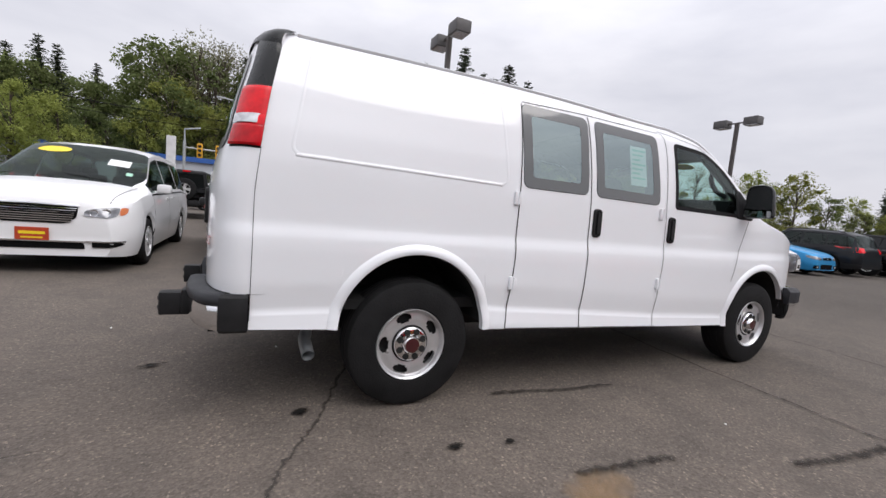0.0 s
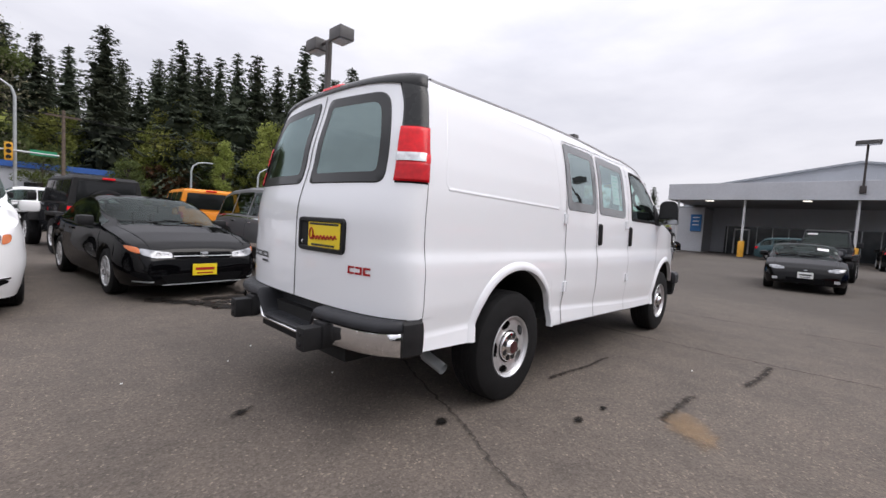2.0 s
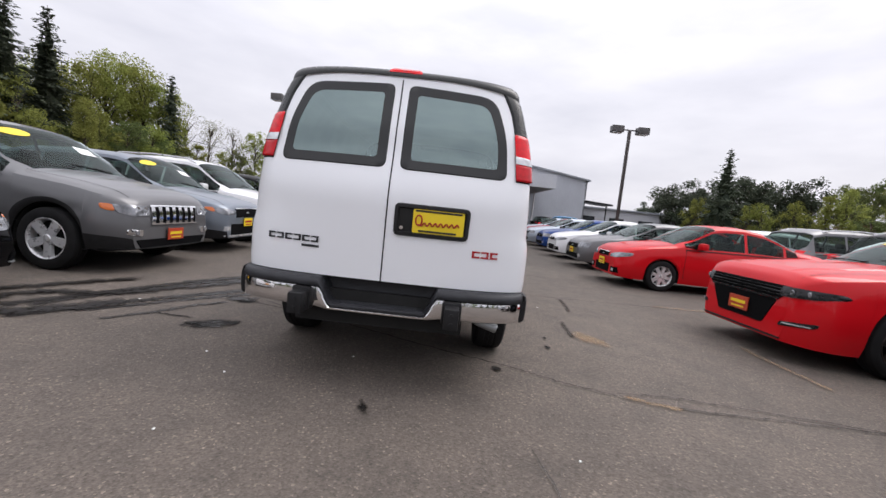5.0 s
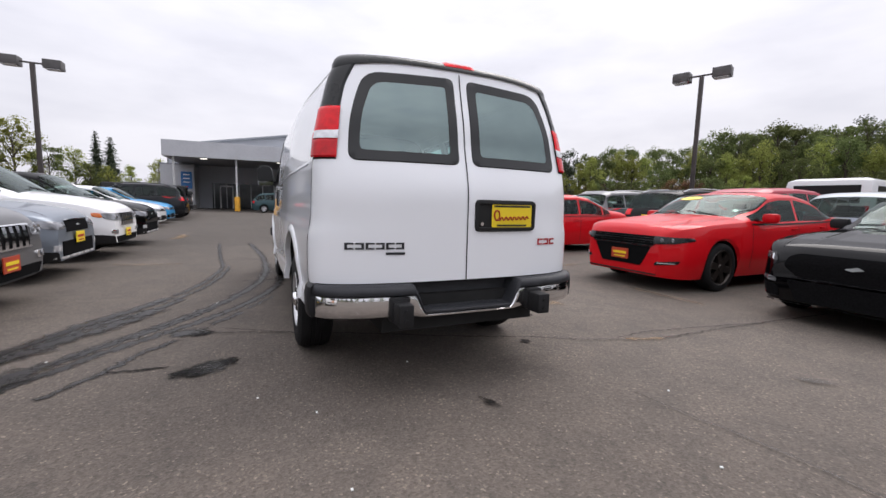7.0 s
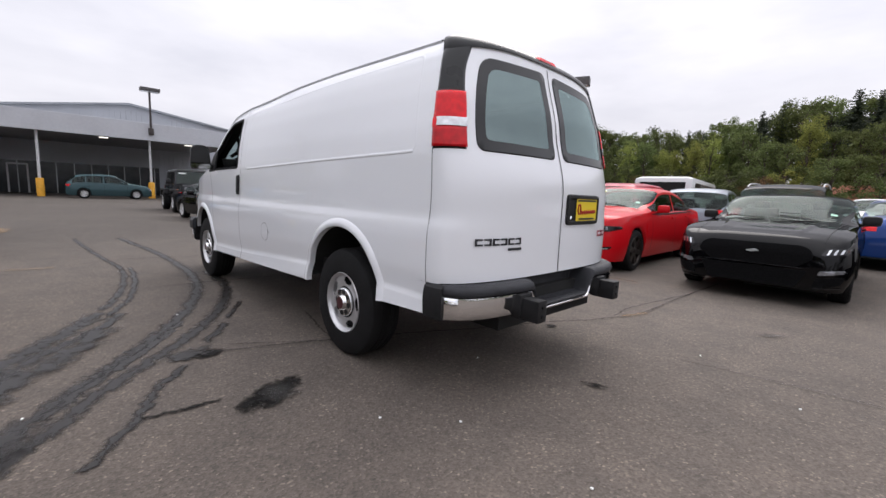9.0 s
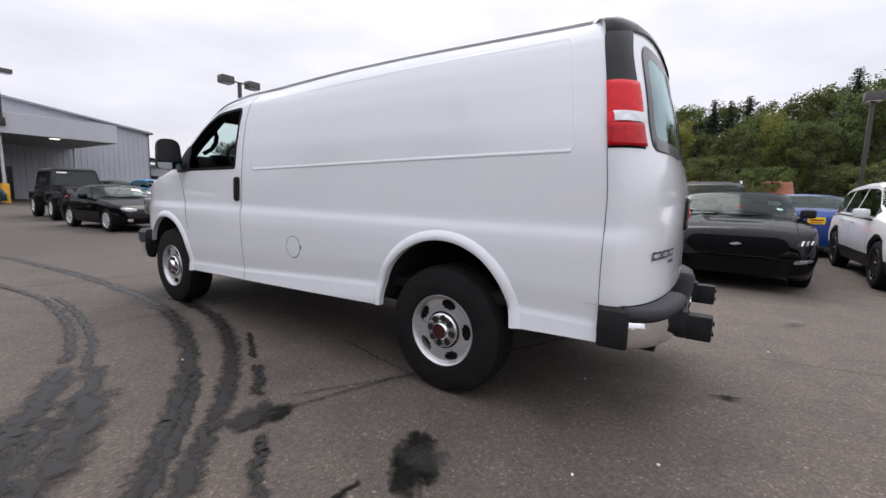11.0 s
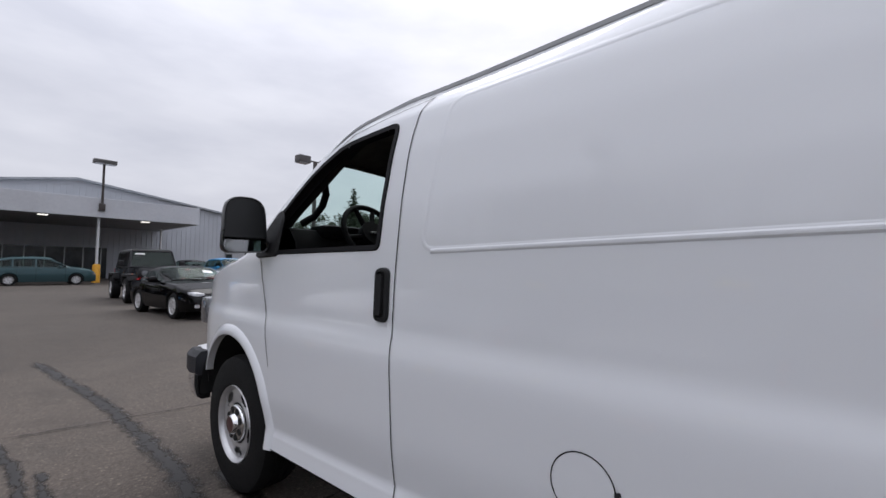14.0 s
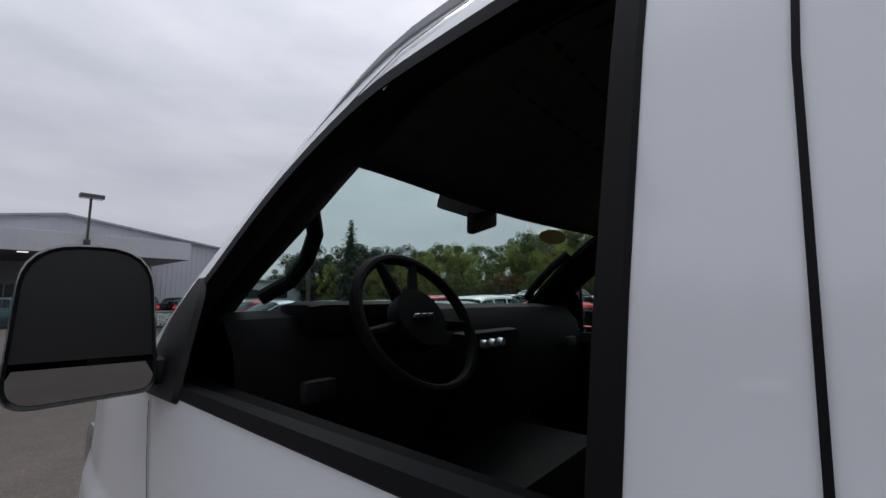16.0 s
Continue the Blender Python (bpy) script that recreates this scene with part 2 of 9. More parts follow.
M["terracotta"] = material("terracotta_roof", (0.30, 0.11, 0.06), rough=0.8, var=0.2, scale=3)
M["timber"] = material("tan_timber_cladding", (0.33, 0.17, 0.08), rough=0.8, var=0.2, scale=3)
M["bark"] = material("tree_bark", (0.07, 0.055, 0.045), rough=0.95, var=0.4, scale=5, bump=0.6, bscale=25)


def foliage(name, color, alt, thin=0.35, rnd=0.3):
    """Thin leaves: each spray has its own shade, and some light passes through."""
    m = bpy.data.materials.new(name)
    m.use_nodes = True
    nt = m.node_tree
    b, out_n = nt.nodes["Principled BSDF"], nt.nodes["Material Output"]
    b.inputs["Roughness"].default_value = 0.75
    b.inputs["Specular IOR Level"].default_value = 0.15
    geo, oi = nt.nodes.new("ShaderNodeNewGeometry"), nt.nodes.new("ShaderNodeObjectInfo")
    ramp = nt.nodes.new("ShaderNodeValToRGB")
    ramp.color_ramp.elements[0].color, ramp.color_ramp.elements[1].color = (*alt, 1), (*color, 1)
    nt.links.new(geo.outputs["Random Per Island"], ramp.inputs[0])
    hs, mr, mh = nt.nodes.new("ShaderNodeHueSaturation"), nt.nodes.new("ShaderNodeMapRange"), nt.nodes.new("ShaderNodeMapRange")
    mr.inputs["To Min"].default_value, mr.inputs["To Max"].default_value = 1 - rnd, 1 + rnd
    mh.inputs["To Min"].default_value, mh.inputs["To Max"].default_value = 0.485, 0.515
    nt.links.new(oi.outputs["Random"], mr.inputs[0])
    nt.links.new(oi.outputs["Random"], mh.inputs[0])
    nt.links.new(mr.outputs[0], hs.inputs["Value"])
    nt.links.new(mh.outputs[0], hs.inputs["Hue"])
    nt.links.new(ramp.outputs[0], hs.inputs["Color"])
    nt.links.new(hs.outputs[0], b.inputs["Base Color"])
    tl, mx = nt.nodes.new("ShaderNodeBsdfTranslucent"), nt.nodes.new("ShaderNodeMixShader")
    nt.links.new(hs.outputs[0], tl.inputs[0])
    mx.inputs[0].default_value = thin
    nt.links.new(b.outputs[0], mx.inputs[1])
    nt.links.new(tl.outputs[0], mx.inputs[2])
    nt.links.new(mx.outputs[0], out_n.inputs[0])
    return m


M["conifer"] = foliage("dark_fir_needles", (0.105, 0.122, 0.080), (0.042, 0.054, 0.040), 0.3, 0.25)
M["leaf"] = foliage("mixed_green_foliage", (0.165, 0.195, 0.070), (0.075, 0.095, 0.035), 0.4, 0.3)
M["spring"] = foliage("fresh_yellow_green_foliage", (0.33, 0.36, 0.095), (0.18, 0.20, 0.055), 0.45, 0.2)
M["bare"] = foliage("budding_twigs", (0.27, 0.26, 0.16), (0.14, 0.14, 0.09), 0.3, 0.2)
M["shrub"] = foliage("reddish_brown_shrub", (0.20, 0.11, 0.06), (0.09, 0.055, 0.03), 0.3, 0.25)
M["hill"] = material("wooded_hillside_soil", (0.035, 0.045, 0.018), rough=1.0, var=0.5, scale=0.3, bump=0.5, bscale=2)


# ---- building kit ----


def mesh_of(name, verts, faces, mat, smooth=False, flat_angle=None):
    me = bpy.data.meshes.new(name)
    me.from_pydata([tuple(v) for v in verts], [], faces)
    me.materials.append(mat)
    if smooth:
        me.polygons.foreach_set("use_smooth", [True] * len(me.polygons))
        if flat_angle is not None:
            me.set_sharp_from_angle(angle=radians(flat_angle))
    me.update()
    return me


def thing(name, label, category, group="", kind="", m=None):
    ob = new(name)
    ob.empty_display_size = 0.2
    tagged(ob, label, category, group, kind)
    if m is not None:
        ob.matrix_world = m
    return ob


def part(name, me, parent, label="", m=None):
    ob = new(name, me)
    ob.parent = parent
    if m is not None:
        ob.matrix_local = m
    if label:
        tagged(ob, label)
    return ob


class Geo:
    """Collects faces of one part."""

    def __init__(self):
        self.v, self.f = [], []

    def add(self, verts, faces):
        o = len(self.v)
        self.v += [tuple(p) for p in verts]
        self.f += [tuple(o + i for i in f) for f in faces]
        return self

    def box(self, c, s, bevel=0.0, m=None):
        """A bevelled box at centre c with size s."""
        bm = bmesh.new()
        bmesh.ops.create_cube(bm, size=1.0)
        bmesh.ops.scale(bm, vec=s, verts=bm.verts)
        if bevel:
            bmesh.ops.bevel(bm, geom=bm.edges[:], offset=min(bevel, min(s) * 0.45), segments=2, profile=0.6, affect="EDGES")
        mm = Matrix.Translation(c) @ (m or Matrix())
        bm.verts.index_update()
        self.add([mm @ v.co for v in bm.verts], [[v.index for v in f.verts] for f in bm.faces])
        bm.free()
        return self

    def tube(self, pts, r, n=8, r2=None, caps=True):
        """A round bar along a polyline."""
        pts = [Vector(p) for p in pts]
        rings, o = [], len(self.v)
        up = None
        for i, p in enumerate(pts):
            d = (pts[min(i + 1, len(pts) - 1)] - pts[max(i - 1, 0)]).normalized()
            if up is None:
                up = Vector((0, 0, 1)) if abs(d.z) < 0.9 else Vector((1, 0, 0))
            a = d.cross(up).normalized()
            b = a.cross(d).normalized()
            up = b
            rad = r if r2 is None else r + (r2 - r) * i / max(1, len(pts) - 1)
            rings.append([p + rad * (math.cos(2 * math.pi * k / n) * a + math.sin(2 * math.pi * k / n) * b) for k in range(n)])
        verts = [v for ring in rings for v in ring]
        faces = [(i * n + k, i * n + (k + 1) % n, (i + 1) * n + (k + 1) % n, (i + 1) * n + k) for i in range(len(pts) - 1) for k in range(n)]
        if caps:
            faces += [tuple(range(n - 1, -1, -1)), tuple((len(pts) - 1) * n + k for k in range(n))]
        return self.add(verts, faces)

    def lathe(self, prof, n=40, axis="y", c=(0, 0, 0)):
        """Turns (radius, along) pairs about an axis through c."""
        verts, faces = [], []
        for r, a in prof:
            for k in range(n):
                t = 2 * math.pi * k / n
                p = (r * math.cos(t), a, r * math.sin(t)) if axis == "y" else (r * math.cos(t), r * math.sin(t), a) if axis == "z" else (a, r * math.cos(t), r * math.sin(t))
                verts.append((p[0] + c[0], p[1] + c[1], p[2] + c[2]))
        for i in range(len(prof) - 1):
            for k in range(n):
                faces.append((i * n + k, i * n + (k + 1) % n, (i + 1) * n + (k + 1) % n, (i + 1) * n + k))
        return self.add(verts, faces)

    def sweep(self, section, path, closed=True):
        """A section of (out, up) pairs swept along a plan path of (x, y); out is to the right of the way."""
        n, verts, faces = len(section), [], []
        pts = [Vector((p[0], p[1], 0)) for p in path]
        zs = [p[2] if len(p) > 2 else 0.0 for p in path]
        for i, p in enumerate(pts):
            d = (pts[min(i + 1, len(pts) - 1)] - pts[max(i - 1, 0)]).normalized()
            o = Vector((d.y, -d.x, 0))
            for s in section:
                verts.append((p.x + o.x * s[0], p.y + o.y * s[0], s[1] + zs[i]))
        for i in range(len(pts) - 1):
            for k in range(n if closed else n - 1):
                faces.append((i * n + k, i * n + (k + 1) % n, (i + 1) * n + (k + 1) % n, (i + 1) * n + k))
        if closed:
            faces += [tuple(range(n - 1, -1, -1)), tuple((len(pts) - 1) * n + k for k in range(n))]
        return self.add(verts, faces)

    def mesh(self, name, mat, smooth=True, angle=35):
        return mesh_of(name, self.v, self.f, mat, smooth, angle)


def rounded(pts, r, n=5):
    """Rounds the corners of a closed 2D outline; r is one radius or one a corner."""
    out, k = [], len(pts)
    for i in range(k):
        p, a, b = Vector(pts[i]), Vector(pts[i - 1]), Vector(pts[(i + 1) % k])
        ri = r[i] if isinstance(r, (list, tuple)) else r
        da, db = (a - p), (b - p)
        ra = min(ri, da.length * 0.45, db.length * 0.45)
        s, e = p + da.normalized() * ra, p + db.normalized() * ra
        for j in range(n + 1):
            t = j / n
            out.append(((1 - t) ** 2 * s + 2 * t * (1 - t) * p + t * t * e))
    return [(q.x, q.y) for q in out]


def resample(outline, step):
    out = []
    for i, p in enumerate(outline):
        q = outline[(i + 1) % len(outline)]
        d = math.dist(p, q)
        m = max(1, int(d / step))
        out += [(p[0] + (q[0] - p[0]) * j / m, p[1] + (q[1] - p[1]) * j / m) for j in range(m)]
    return out


def inset(outline, d):
    """The outline moved inwards by d (counter-clockwise outlines)."""
    n, out = len(outline), []
    area = sum(outline[i - 1][0] * outline[i][1] - outline[i][0] * outline[i - 1][1] for i in range(n))
    s = 1 if area > 0 else -1
    for i in range(n):
        a, b = Vector(outline[i - 1]), Vector(outline[(i + 1) % n])
        t = (b - a).normalized() if (b - a).length > 1e-9 else Vector((1, 0))
        out.append((outline[i][0] - t.y * d * s, outline[i][1] + t.x * d * s))
    return out


def inside(p, outline):
    x, y, hit = p[0], p[1], False
    for i in range(len(outline)):
        (x1, y1), (x2, y2) = outline[i - 1], outline[i]
        if (y1 > y) != (y2 > y) and x < (x2 - x1) * (y - y1) / (y2 - y1) + x1:
            hit = not hit
    return hit


def skin(S, p, off, eps=0.004):
    """The place of surface coordinates p on surface S, moved out by off."""
    o = Vector(S(*p))
    if not off:
        return o
    du, dv = Vector(S(p[0] + eps, p[1])) - o, Vector(S(p[0], p[1] + eps)) - o
    n = du.cross(dv).normalized()
    return o + n * off


def patch(S, outline, off, rings=(1, 0.85, 0.65, 0.4, 0.15)):
    """A sheet over a star-shaped outline on a surface."""
    cx = sum(p[0] for p in outline) / len(outline)
    cy = sum(p[1] for p in outline) / len(outline)
    n = len(outline)
    verts = [skin(S, (cx + (p[0] - cx) * k, cy + (p[1] - cy) * k), off) for k in rings for p in outline] + [skin(S, (cx, cy), off)]
    faces = [(i * n + j, i * n + (j + 1) % n, (i + 1) * n + (j + 1) % n, (i + 1) * n + j) for i in range(len(rings) - 1) for j in range(n)]
    last = (len(rings) - 1) * n
    faces += [(last + j, last + (j + 1) % n, len(verts) - 1) for j in range(n)]
    return verts, faces


def band(S, loops):
    """Strips between loops of (outline, off) with the same number of points."""
    n = len(loops[0][0])
    verts = [skin(S, p, off) for o, off in loops for p in o]
    faces = [(i * n + j, i * n + (j + 1) % n, (i + 1) * n + (j + 1) % n, (i + 1) * n + j) for i in range(len(loops) - 1) for j in range(n)]
    return verts, faces


def strip(S, line, width, off, step=0.03):
    """A narrow strip along a line on a surface."""
    pts = []
    for a, b in zip(line[:-1], line[1:]):
        m = max(1, int(math.dist(a, b) / step))
        pts += [(a[0] + (b[0] - a[0]) * j / m, a[1] + (b[1] - a[1]) * j / m) for j in range(m)]
    pts.append(line[-1])
    verts, faces = [], []
    for i, p in enumerate(pts):
        a, b = Vector(pts[max(i - 1, 0)]), Vector(pts[min(i + 1, len(pts) - 1)])
        t = (b - a).normalized()
        for s in (-0.5, 0.5):
            verts.append(skin(S, (p[0] - t.y * width * s, p[1] + t.x * width * s), off))
    for i in range(len(pts) - 1):
        faces.append((2 * i, 2 * i + 2, 2 * i + 3, 2 * i + 1))
    return verts, faces


def smooth_table(xs, ys, width=0.05, step=0.005):
    """A softened piecewise line through the given points, as a function."""
    g = np.arange(xs[0], xs[-1] + step, step)
    v = np.interp(g, xs, ys)
    k = max(1, int(width / step)) | 1
    pad = np.r_[np.full(k, v[0]), v, np.full(k, v[-1])]
    for _ in range(2):
        pad = np.convolve(pad, np.ones(k) / k, "same")
    v = pad[k:-k]
    v[0], v[-1] = ys[0], ys[-1]
    return lambda x: float(np.interp(x, g, v))


def sstep(a, b, x):
    t = min(1.0, max(0.0, (x - a) / (b - a)))
    return t * t * (3 - 2 * t)


# ---- wheels ----
WHEELS = {}


def wheel(parent, r, width, spokes, rim_mat, m, kind="alloy", rim=0.62):
    """Tyre and rim; the outer face looks along local -y."""
    key = (round(r, 3), round(width, 3), spokes, rim_mat, kind, rim)
    if key not in WHEELS:
        rr, h = r * rim, width / 2
        tyre = Geo().lathe([(rr * 0.98, h * 0.9), (rr * 1.04, h * 0.98), (r * 0.88, h), (r * 0.965, h * 0.86), (r, h * 0.6), (r, h * 0.38), (r * 0.985, h * 0.34), (r * 0.985, h * 0.28), (r, h * 0.24), (r, h * 0.06), (r * 0.985, h * 0.03), (r * 0.985, -h * 0.03), (r, -h * 0.06), (r, -h * 0.24), (r * 0.985, -h * 0.28), (r * 0.985, -h * 0.34), (r, -h * 0.38), (r, -h * 0.6), (r * 0.965, -h * 0.86), (r * 0.88, -h), (rr * 1.04, -h * 0.98), (rr * 0.98, -h * 0.9), (rr * 0.98, h * 0.9)], 48)
        g = Geo()
        g.lathe([(rr * 1.0, -h * 0.93), (rr * 0.985, -h * 0.99), (rr * 0.955, -h * 0.96), (rr * 0.93, -h * 0.88), (rr * 0.90, -h * (0.7 if kind == 'alloy' else 0.8)), (rr * 0.88, h * 0.5), (rr, h * 0.9)], 48)
        if kind == "alloy":
            for k in range(spokes):
                a = 2 * math.pi * k / spokes
                w0, w1 = rr * 0.17, rr * (0.55 / max(4, spokes) ** 0.62)
                ca, sa = math.cos(a), math.sin(a)

                def at(rad, off, y):
                    return (rad * ca - off * sa, y, rad * sa + off * ca)

                v = [at(rr * 0.15, -w0, -h * 0.80), at(rr * 0.15, w0, -h * 0.80), at(rr * 0.92, w1, -h * 0.90), at(rr * 0.92, -w1, -h * 0.90),
                     at(rr * 0.15, -w0, -h * 0.45), at(rr * 0.15, w0, -h * 0.45), at(rr * 0.92, w1 * 1.2, -h * 0.6), at(rr * 0.92, -w1 * 1.2, -h * 0.6)]
                g.add(v, [(0, 3, 2, 1), (0, 4, 7, 3), (1, 2, 6, 5), (3, 7, 6, 2), (0, 1, 5, 4)])
            g.lathe([(0.001, -h * 0.9), (rr * 0.16, -h * 0.9), (rr * 0.2, -h * 0.82), (rr * 0.24, -h * 0.5)], 24)
        else:
            # pressed steel disc with five kidney slots and a raised centre
            n, prof = 240, [(0.935, -0.86), (0.905, -0.79), (0.89, -0.768), (0.875, -0.762), (0.86, -0.76), (0.84, -0.762), (0.82, -0.766), (0.80, -0.77), (0.78, -0.774), (0.76, -0.779), (0.74, -0.783), (0.72, -0.787), (0.70, -0.79), (0.69, -0.79), (0.63, -0.785), (0.55, -0.76), (0.47, -0.72)]
            o = len(g.v)
            for q, a in prof:
                for k in range(n):
                    t = 2 * math.pi * k / n
                    g.v.append((rr * q * math.cos(t), h * a, rr * q * math.sin(t)))
            for i in range(len(prof) - 1):
                qm = (prof[i][0] + prof[i + 1][0]) / 2
                for k in range(n):
                    ang = ((k % 48) + 0.5 - 24) * 2 * math.pi / n
                    if abs((qm - 0.765) / 0.118) ** 2.1 + abs(ang * qm / 0.225) ** 2.2 < 1:
                        continue
                    g.f.append((o + i * n + k, o + i * n + (k + 1) % n, o + (i + 1) * n + (k + 1) % n, o + (i + 1) * n + k))
        hub = Geo()
        if kind == "steel":
            hub.lathe([(rr * 0.485, -h * 0.66), (rr * 0.475, -h * 0.86), (rr * 0.46, -h * 0.90), (rr * 0.43, -h * 0.925), (rr * 0.27, -h * 0.945), (rr * 0.24, -h * 1.08), (rr * 0.215, -h * 1.13), (rr * 0.20, -h * 1.13)], 40)
        gap = Geo().lathe([(rr * 0.525, -h * 0.765), (rr * 0.505, -h * 0.775), (rr * 0.48, -h * 0.77)], 40)
        # flat dark disc behind the openings, standing in for the shade inside the wheel
        yb = -h * 0.45 if kind == "steel" else h * 0.1
        back = Geo().lathe([(rr * 0.9, yb), (0.001, yb)], 24)
        WHEELS[key] = (tyre.mesh("tyre", M["rubber"]), g.mesh("rim", rim_mat), hub.mesh("hub_cap", M["chrome"]) if kind == "steel" else None, back.mesh("brake_drum", M["void"]),
                       Geo().lathe([(rr * 0.202, -h * 1.125), (0.001, -h * 1.14)], 20).mesh("wheel_badge", M["wheelbadge"]) if kind == "steel" else None,
                       [Geo().lathe([(rr * 0.092, -h * 0.90), (rr * 0.090, -h * 0.962), (0.001, -h * 0.965)], 12, c=(rr * 0.355 * math.cos(a), 0, rr * 0.365 * math.sin(a))).mesh("lug_pocket", M["void"]) for a in np.arange(0.4, 6.6, math.pi / 4)[:8]] + [gap.mesh("hub_gap", M["void"])] if kind == "steel" else [])
    tyre, rim_me, hub, back, badge, lugs = WHEELS[key]
    w = new("wheel")
    w.empty_display_size = 0.1
    w.parent = parent
    w.matrix_local = m
    part("tyre", tyre, w)
    part("rim", rim_me, w)
    part("brake_drum", back, w)
    if hub:
        part("hub_cap", hub, w)
        part("wheel_badge", badge, w)
        for lug in lugs:
            part(lug.name.split(".")[0], lug, w)
    return w


# ---- ground ----


def asphalt_material():
    m = bpy.data.materials.new("worn_asphalt")
    m.use_nodes = True
    nt = m.node_tree
    b = nt.nodes["Principled BSDF"]
    tc = nt.nodes.new("ShaderNodeTexCoord")

    def noise_tex(scale, detail=6, rough=0.6):
        n = nt.nodes.new("ShaderNodeTexNoise")
        n.inputs["Scale"].default_value, n.inputs["Detail"].default_value, n.inputs["Roughness"].default_value = scale, detail, rough
        nt.links.new(tc.outputs["Object"], n.inputs[0])
        return n

    def ramp(src, *stops):
        r = nt.nodes.new("ShaderNodeValToRGB")
        while len(r.color_ramp.elements) < len(stops):
            r.color_ramp.elements.new(0.5)
        for el, (p, c) in zip(r.color_ramp.elements, stops):
            el.position, el.color = p, (*c, 1)
        nt.links.new(src, r.inputs[0])
        return r

    def mix(kind, fac, a, c):
        x = nt.nodes.new("ShaderNodeMixRGB")
        x.blend_type = kind
        if isinstance(fac, float):
            x.inputs[0].default_value = fac
        else:
            nt.links.new(fac, x.inputs[0])
        nt.links.new(a, x.inputs[1])
        nt.links.new(c, x.inputs[2])
        return x

    big = ramp(noise_tex(0.22, 4).outputs[0], (0.30, (0.090, 0.074, 0.062)), (0.55, (0.117, 0.097, 0.082)), (0.75, (0.142, 0.118, 0.099)))
    mid = ramp(noise_tex(2.6, 6, 0.7).outputs[0], (0.28, (0.66, 0.66, 0.66)), (0.5, (1, 1, 1)), (0.78, (1.22, 1.2, 1.18)))
    c1 = mix("MULTIPLY", 1.0, big.outputs[0], mid.outputs[0])
    vor = nt.nodes.new("ShaderNodeTexVoronoi")
    vor.inputs["Scale"].default_value = 95
    nt.links.new(tc.outputs["Object"], vor.inputs["Vector"])
    sp = ramp(vor.outputs["Color"], (0.0, (0.55, 0.55, 0.55)), (0.55, (0.95, 0.95, 0.95)), (0.82, (1.15, 1.14, 1.12)), (0.97, (2.3, 2.25, 2.2)))
    c2 = mix("MULTIPLY", 0.85, c1.outputs[0], sp.outputs[0])
    fine = ramp(noise_tex(38, 4, 0.75).outputs[0], (0.3, (0.6, 0.6, 0.6)), (0.7, (1.3, 1.3, 1.3)))
    c3 = mix("MULTIPLY", 0.7, c2.outputs[0], fine.outputs[0])
    # the colour is multiplied down to 0.66 towards +x, with a noisy border
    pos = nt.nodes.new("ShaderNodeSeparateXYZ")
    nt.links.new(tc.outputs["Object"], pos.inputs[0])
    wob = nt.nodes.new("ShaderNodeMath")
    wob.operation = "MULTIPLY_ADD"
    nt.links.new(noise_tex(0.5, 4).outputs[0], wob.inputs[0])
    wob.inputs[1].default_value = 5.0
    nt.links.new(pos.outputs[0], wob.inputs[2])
    x_darken = nt.nodes.new("ShaderNodeMapRange")
    x_darken.inputs["From Min"].default_value, x_darken.inputs["From Max"].default_value = 4.5, 11.5
    x_darken.inputs["To Min"].default_value, x_darken.inputs["To Max"].default_value = 1.0, 0.66
    nt.links.new(wob.outputs[0], x_darken.inputs[0])
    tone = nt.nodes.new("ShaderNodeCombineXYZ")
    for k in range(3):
        nt.links.new(x_darken.outputs[0], tone.inputs[k])
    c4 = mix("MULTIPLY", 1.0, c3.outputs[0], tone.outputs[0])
    nt.links.new(c4.outputs[0], b.inputs["Base Color"])
    rr = nt.nodes.new("ShaderNodeMapRange")
    rr.inputs["To Min"].default_value, rr.inputs["To Max"].default_value = 0.62, 0.92
    nt.links.new(mid.outputs[0], rr.inputs[0])
    nt.links.new(rr.outputs[0], b.inputs["Roughness"])
    bp = nt.nodes.new("ShaderNodeBump")
    bp.inputs["Strength"].default_value, bp.inputs["Distance"].default_value = 0.55, 0.006
    nt.links.new(vor.outputs["Distance"], bp.inputs["Height"])
    bp2 = nt.nodes.new("ShaderNodeBump")
    bp2.inputs["Strength"].default_value, bp2.inputs["Distance"].default_value = 0.5, 0.02
    nt.links.new(noise_tex(6, 5).outputs[0], bp2.inputs["Height"])
    nt.links.new(bp.outputs[0], bp2.inputs["Normal"])
    nt.links.new(bp2.outputs[0], b.inputs["Normal"])
    return m


def ground_height(x, y):
    """Flat lot; wooded slopes beyond it."""
    z = 7.0 * sstep(52, 95, y) + 5.0 * sstep(-58, -100, y)
    return z


gx = sorted(set([-900, -400, -200, -120, -80, -50, -30, 30, 50, 80, 120, 200, 400, 900] + list(range(-28, 30, 2))))
gy = sorted(set([-900, -400, -200, -130, -110, -100, -92, -84, -76, -68, -58, -45, -30, -20, 20, 30, 40, 52, 60, 68, 76, 84, 95, 110, 130, 200, 400, 900] + list(range(-18, 20, 2))))
gv = [(x, y, ground_height(x, y)) for x in gx for y in gy]
gn = len(gy)
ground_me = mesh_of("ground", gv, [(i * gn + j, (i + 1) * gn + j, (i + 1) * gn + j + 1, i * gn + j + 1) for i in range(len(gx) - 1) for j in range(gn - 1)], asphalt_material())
ground_me.materials.append(M["hill"])
for p in ground_me.polygons:
    if p.center.y > 56 or p.center.y < -58 or p.center.x > 95 or p.center.x < -95:
        p.material_index = 1
ground = tagged(new("ground", ground_me), "worn grey-brown asphalt car lot running to wooded slopes", "ground", kind="structure")


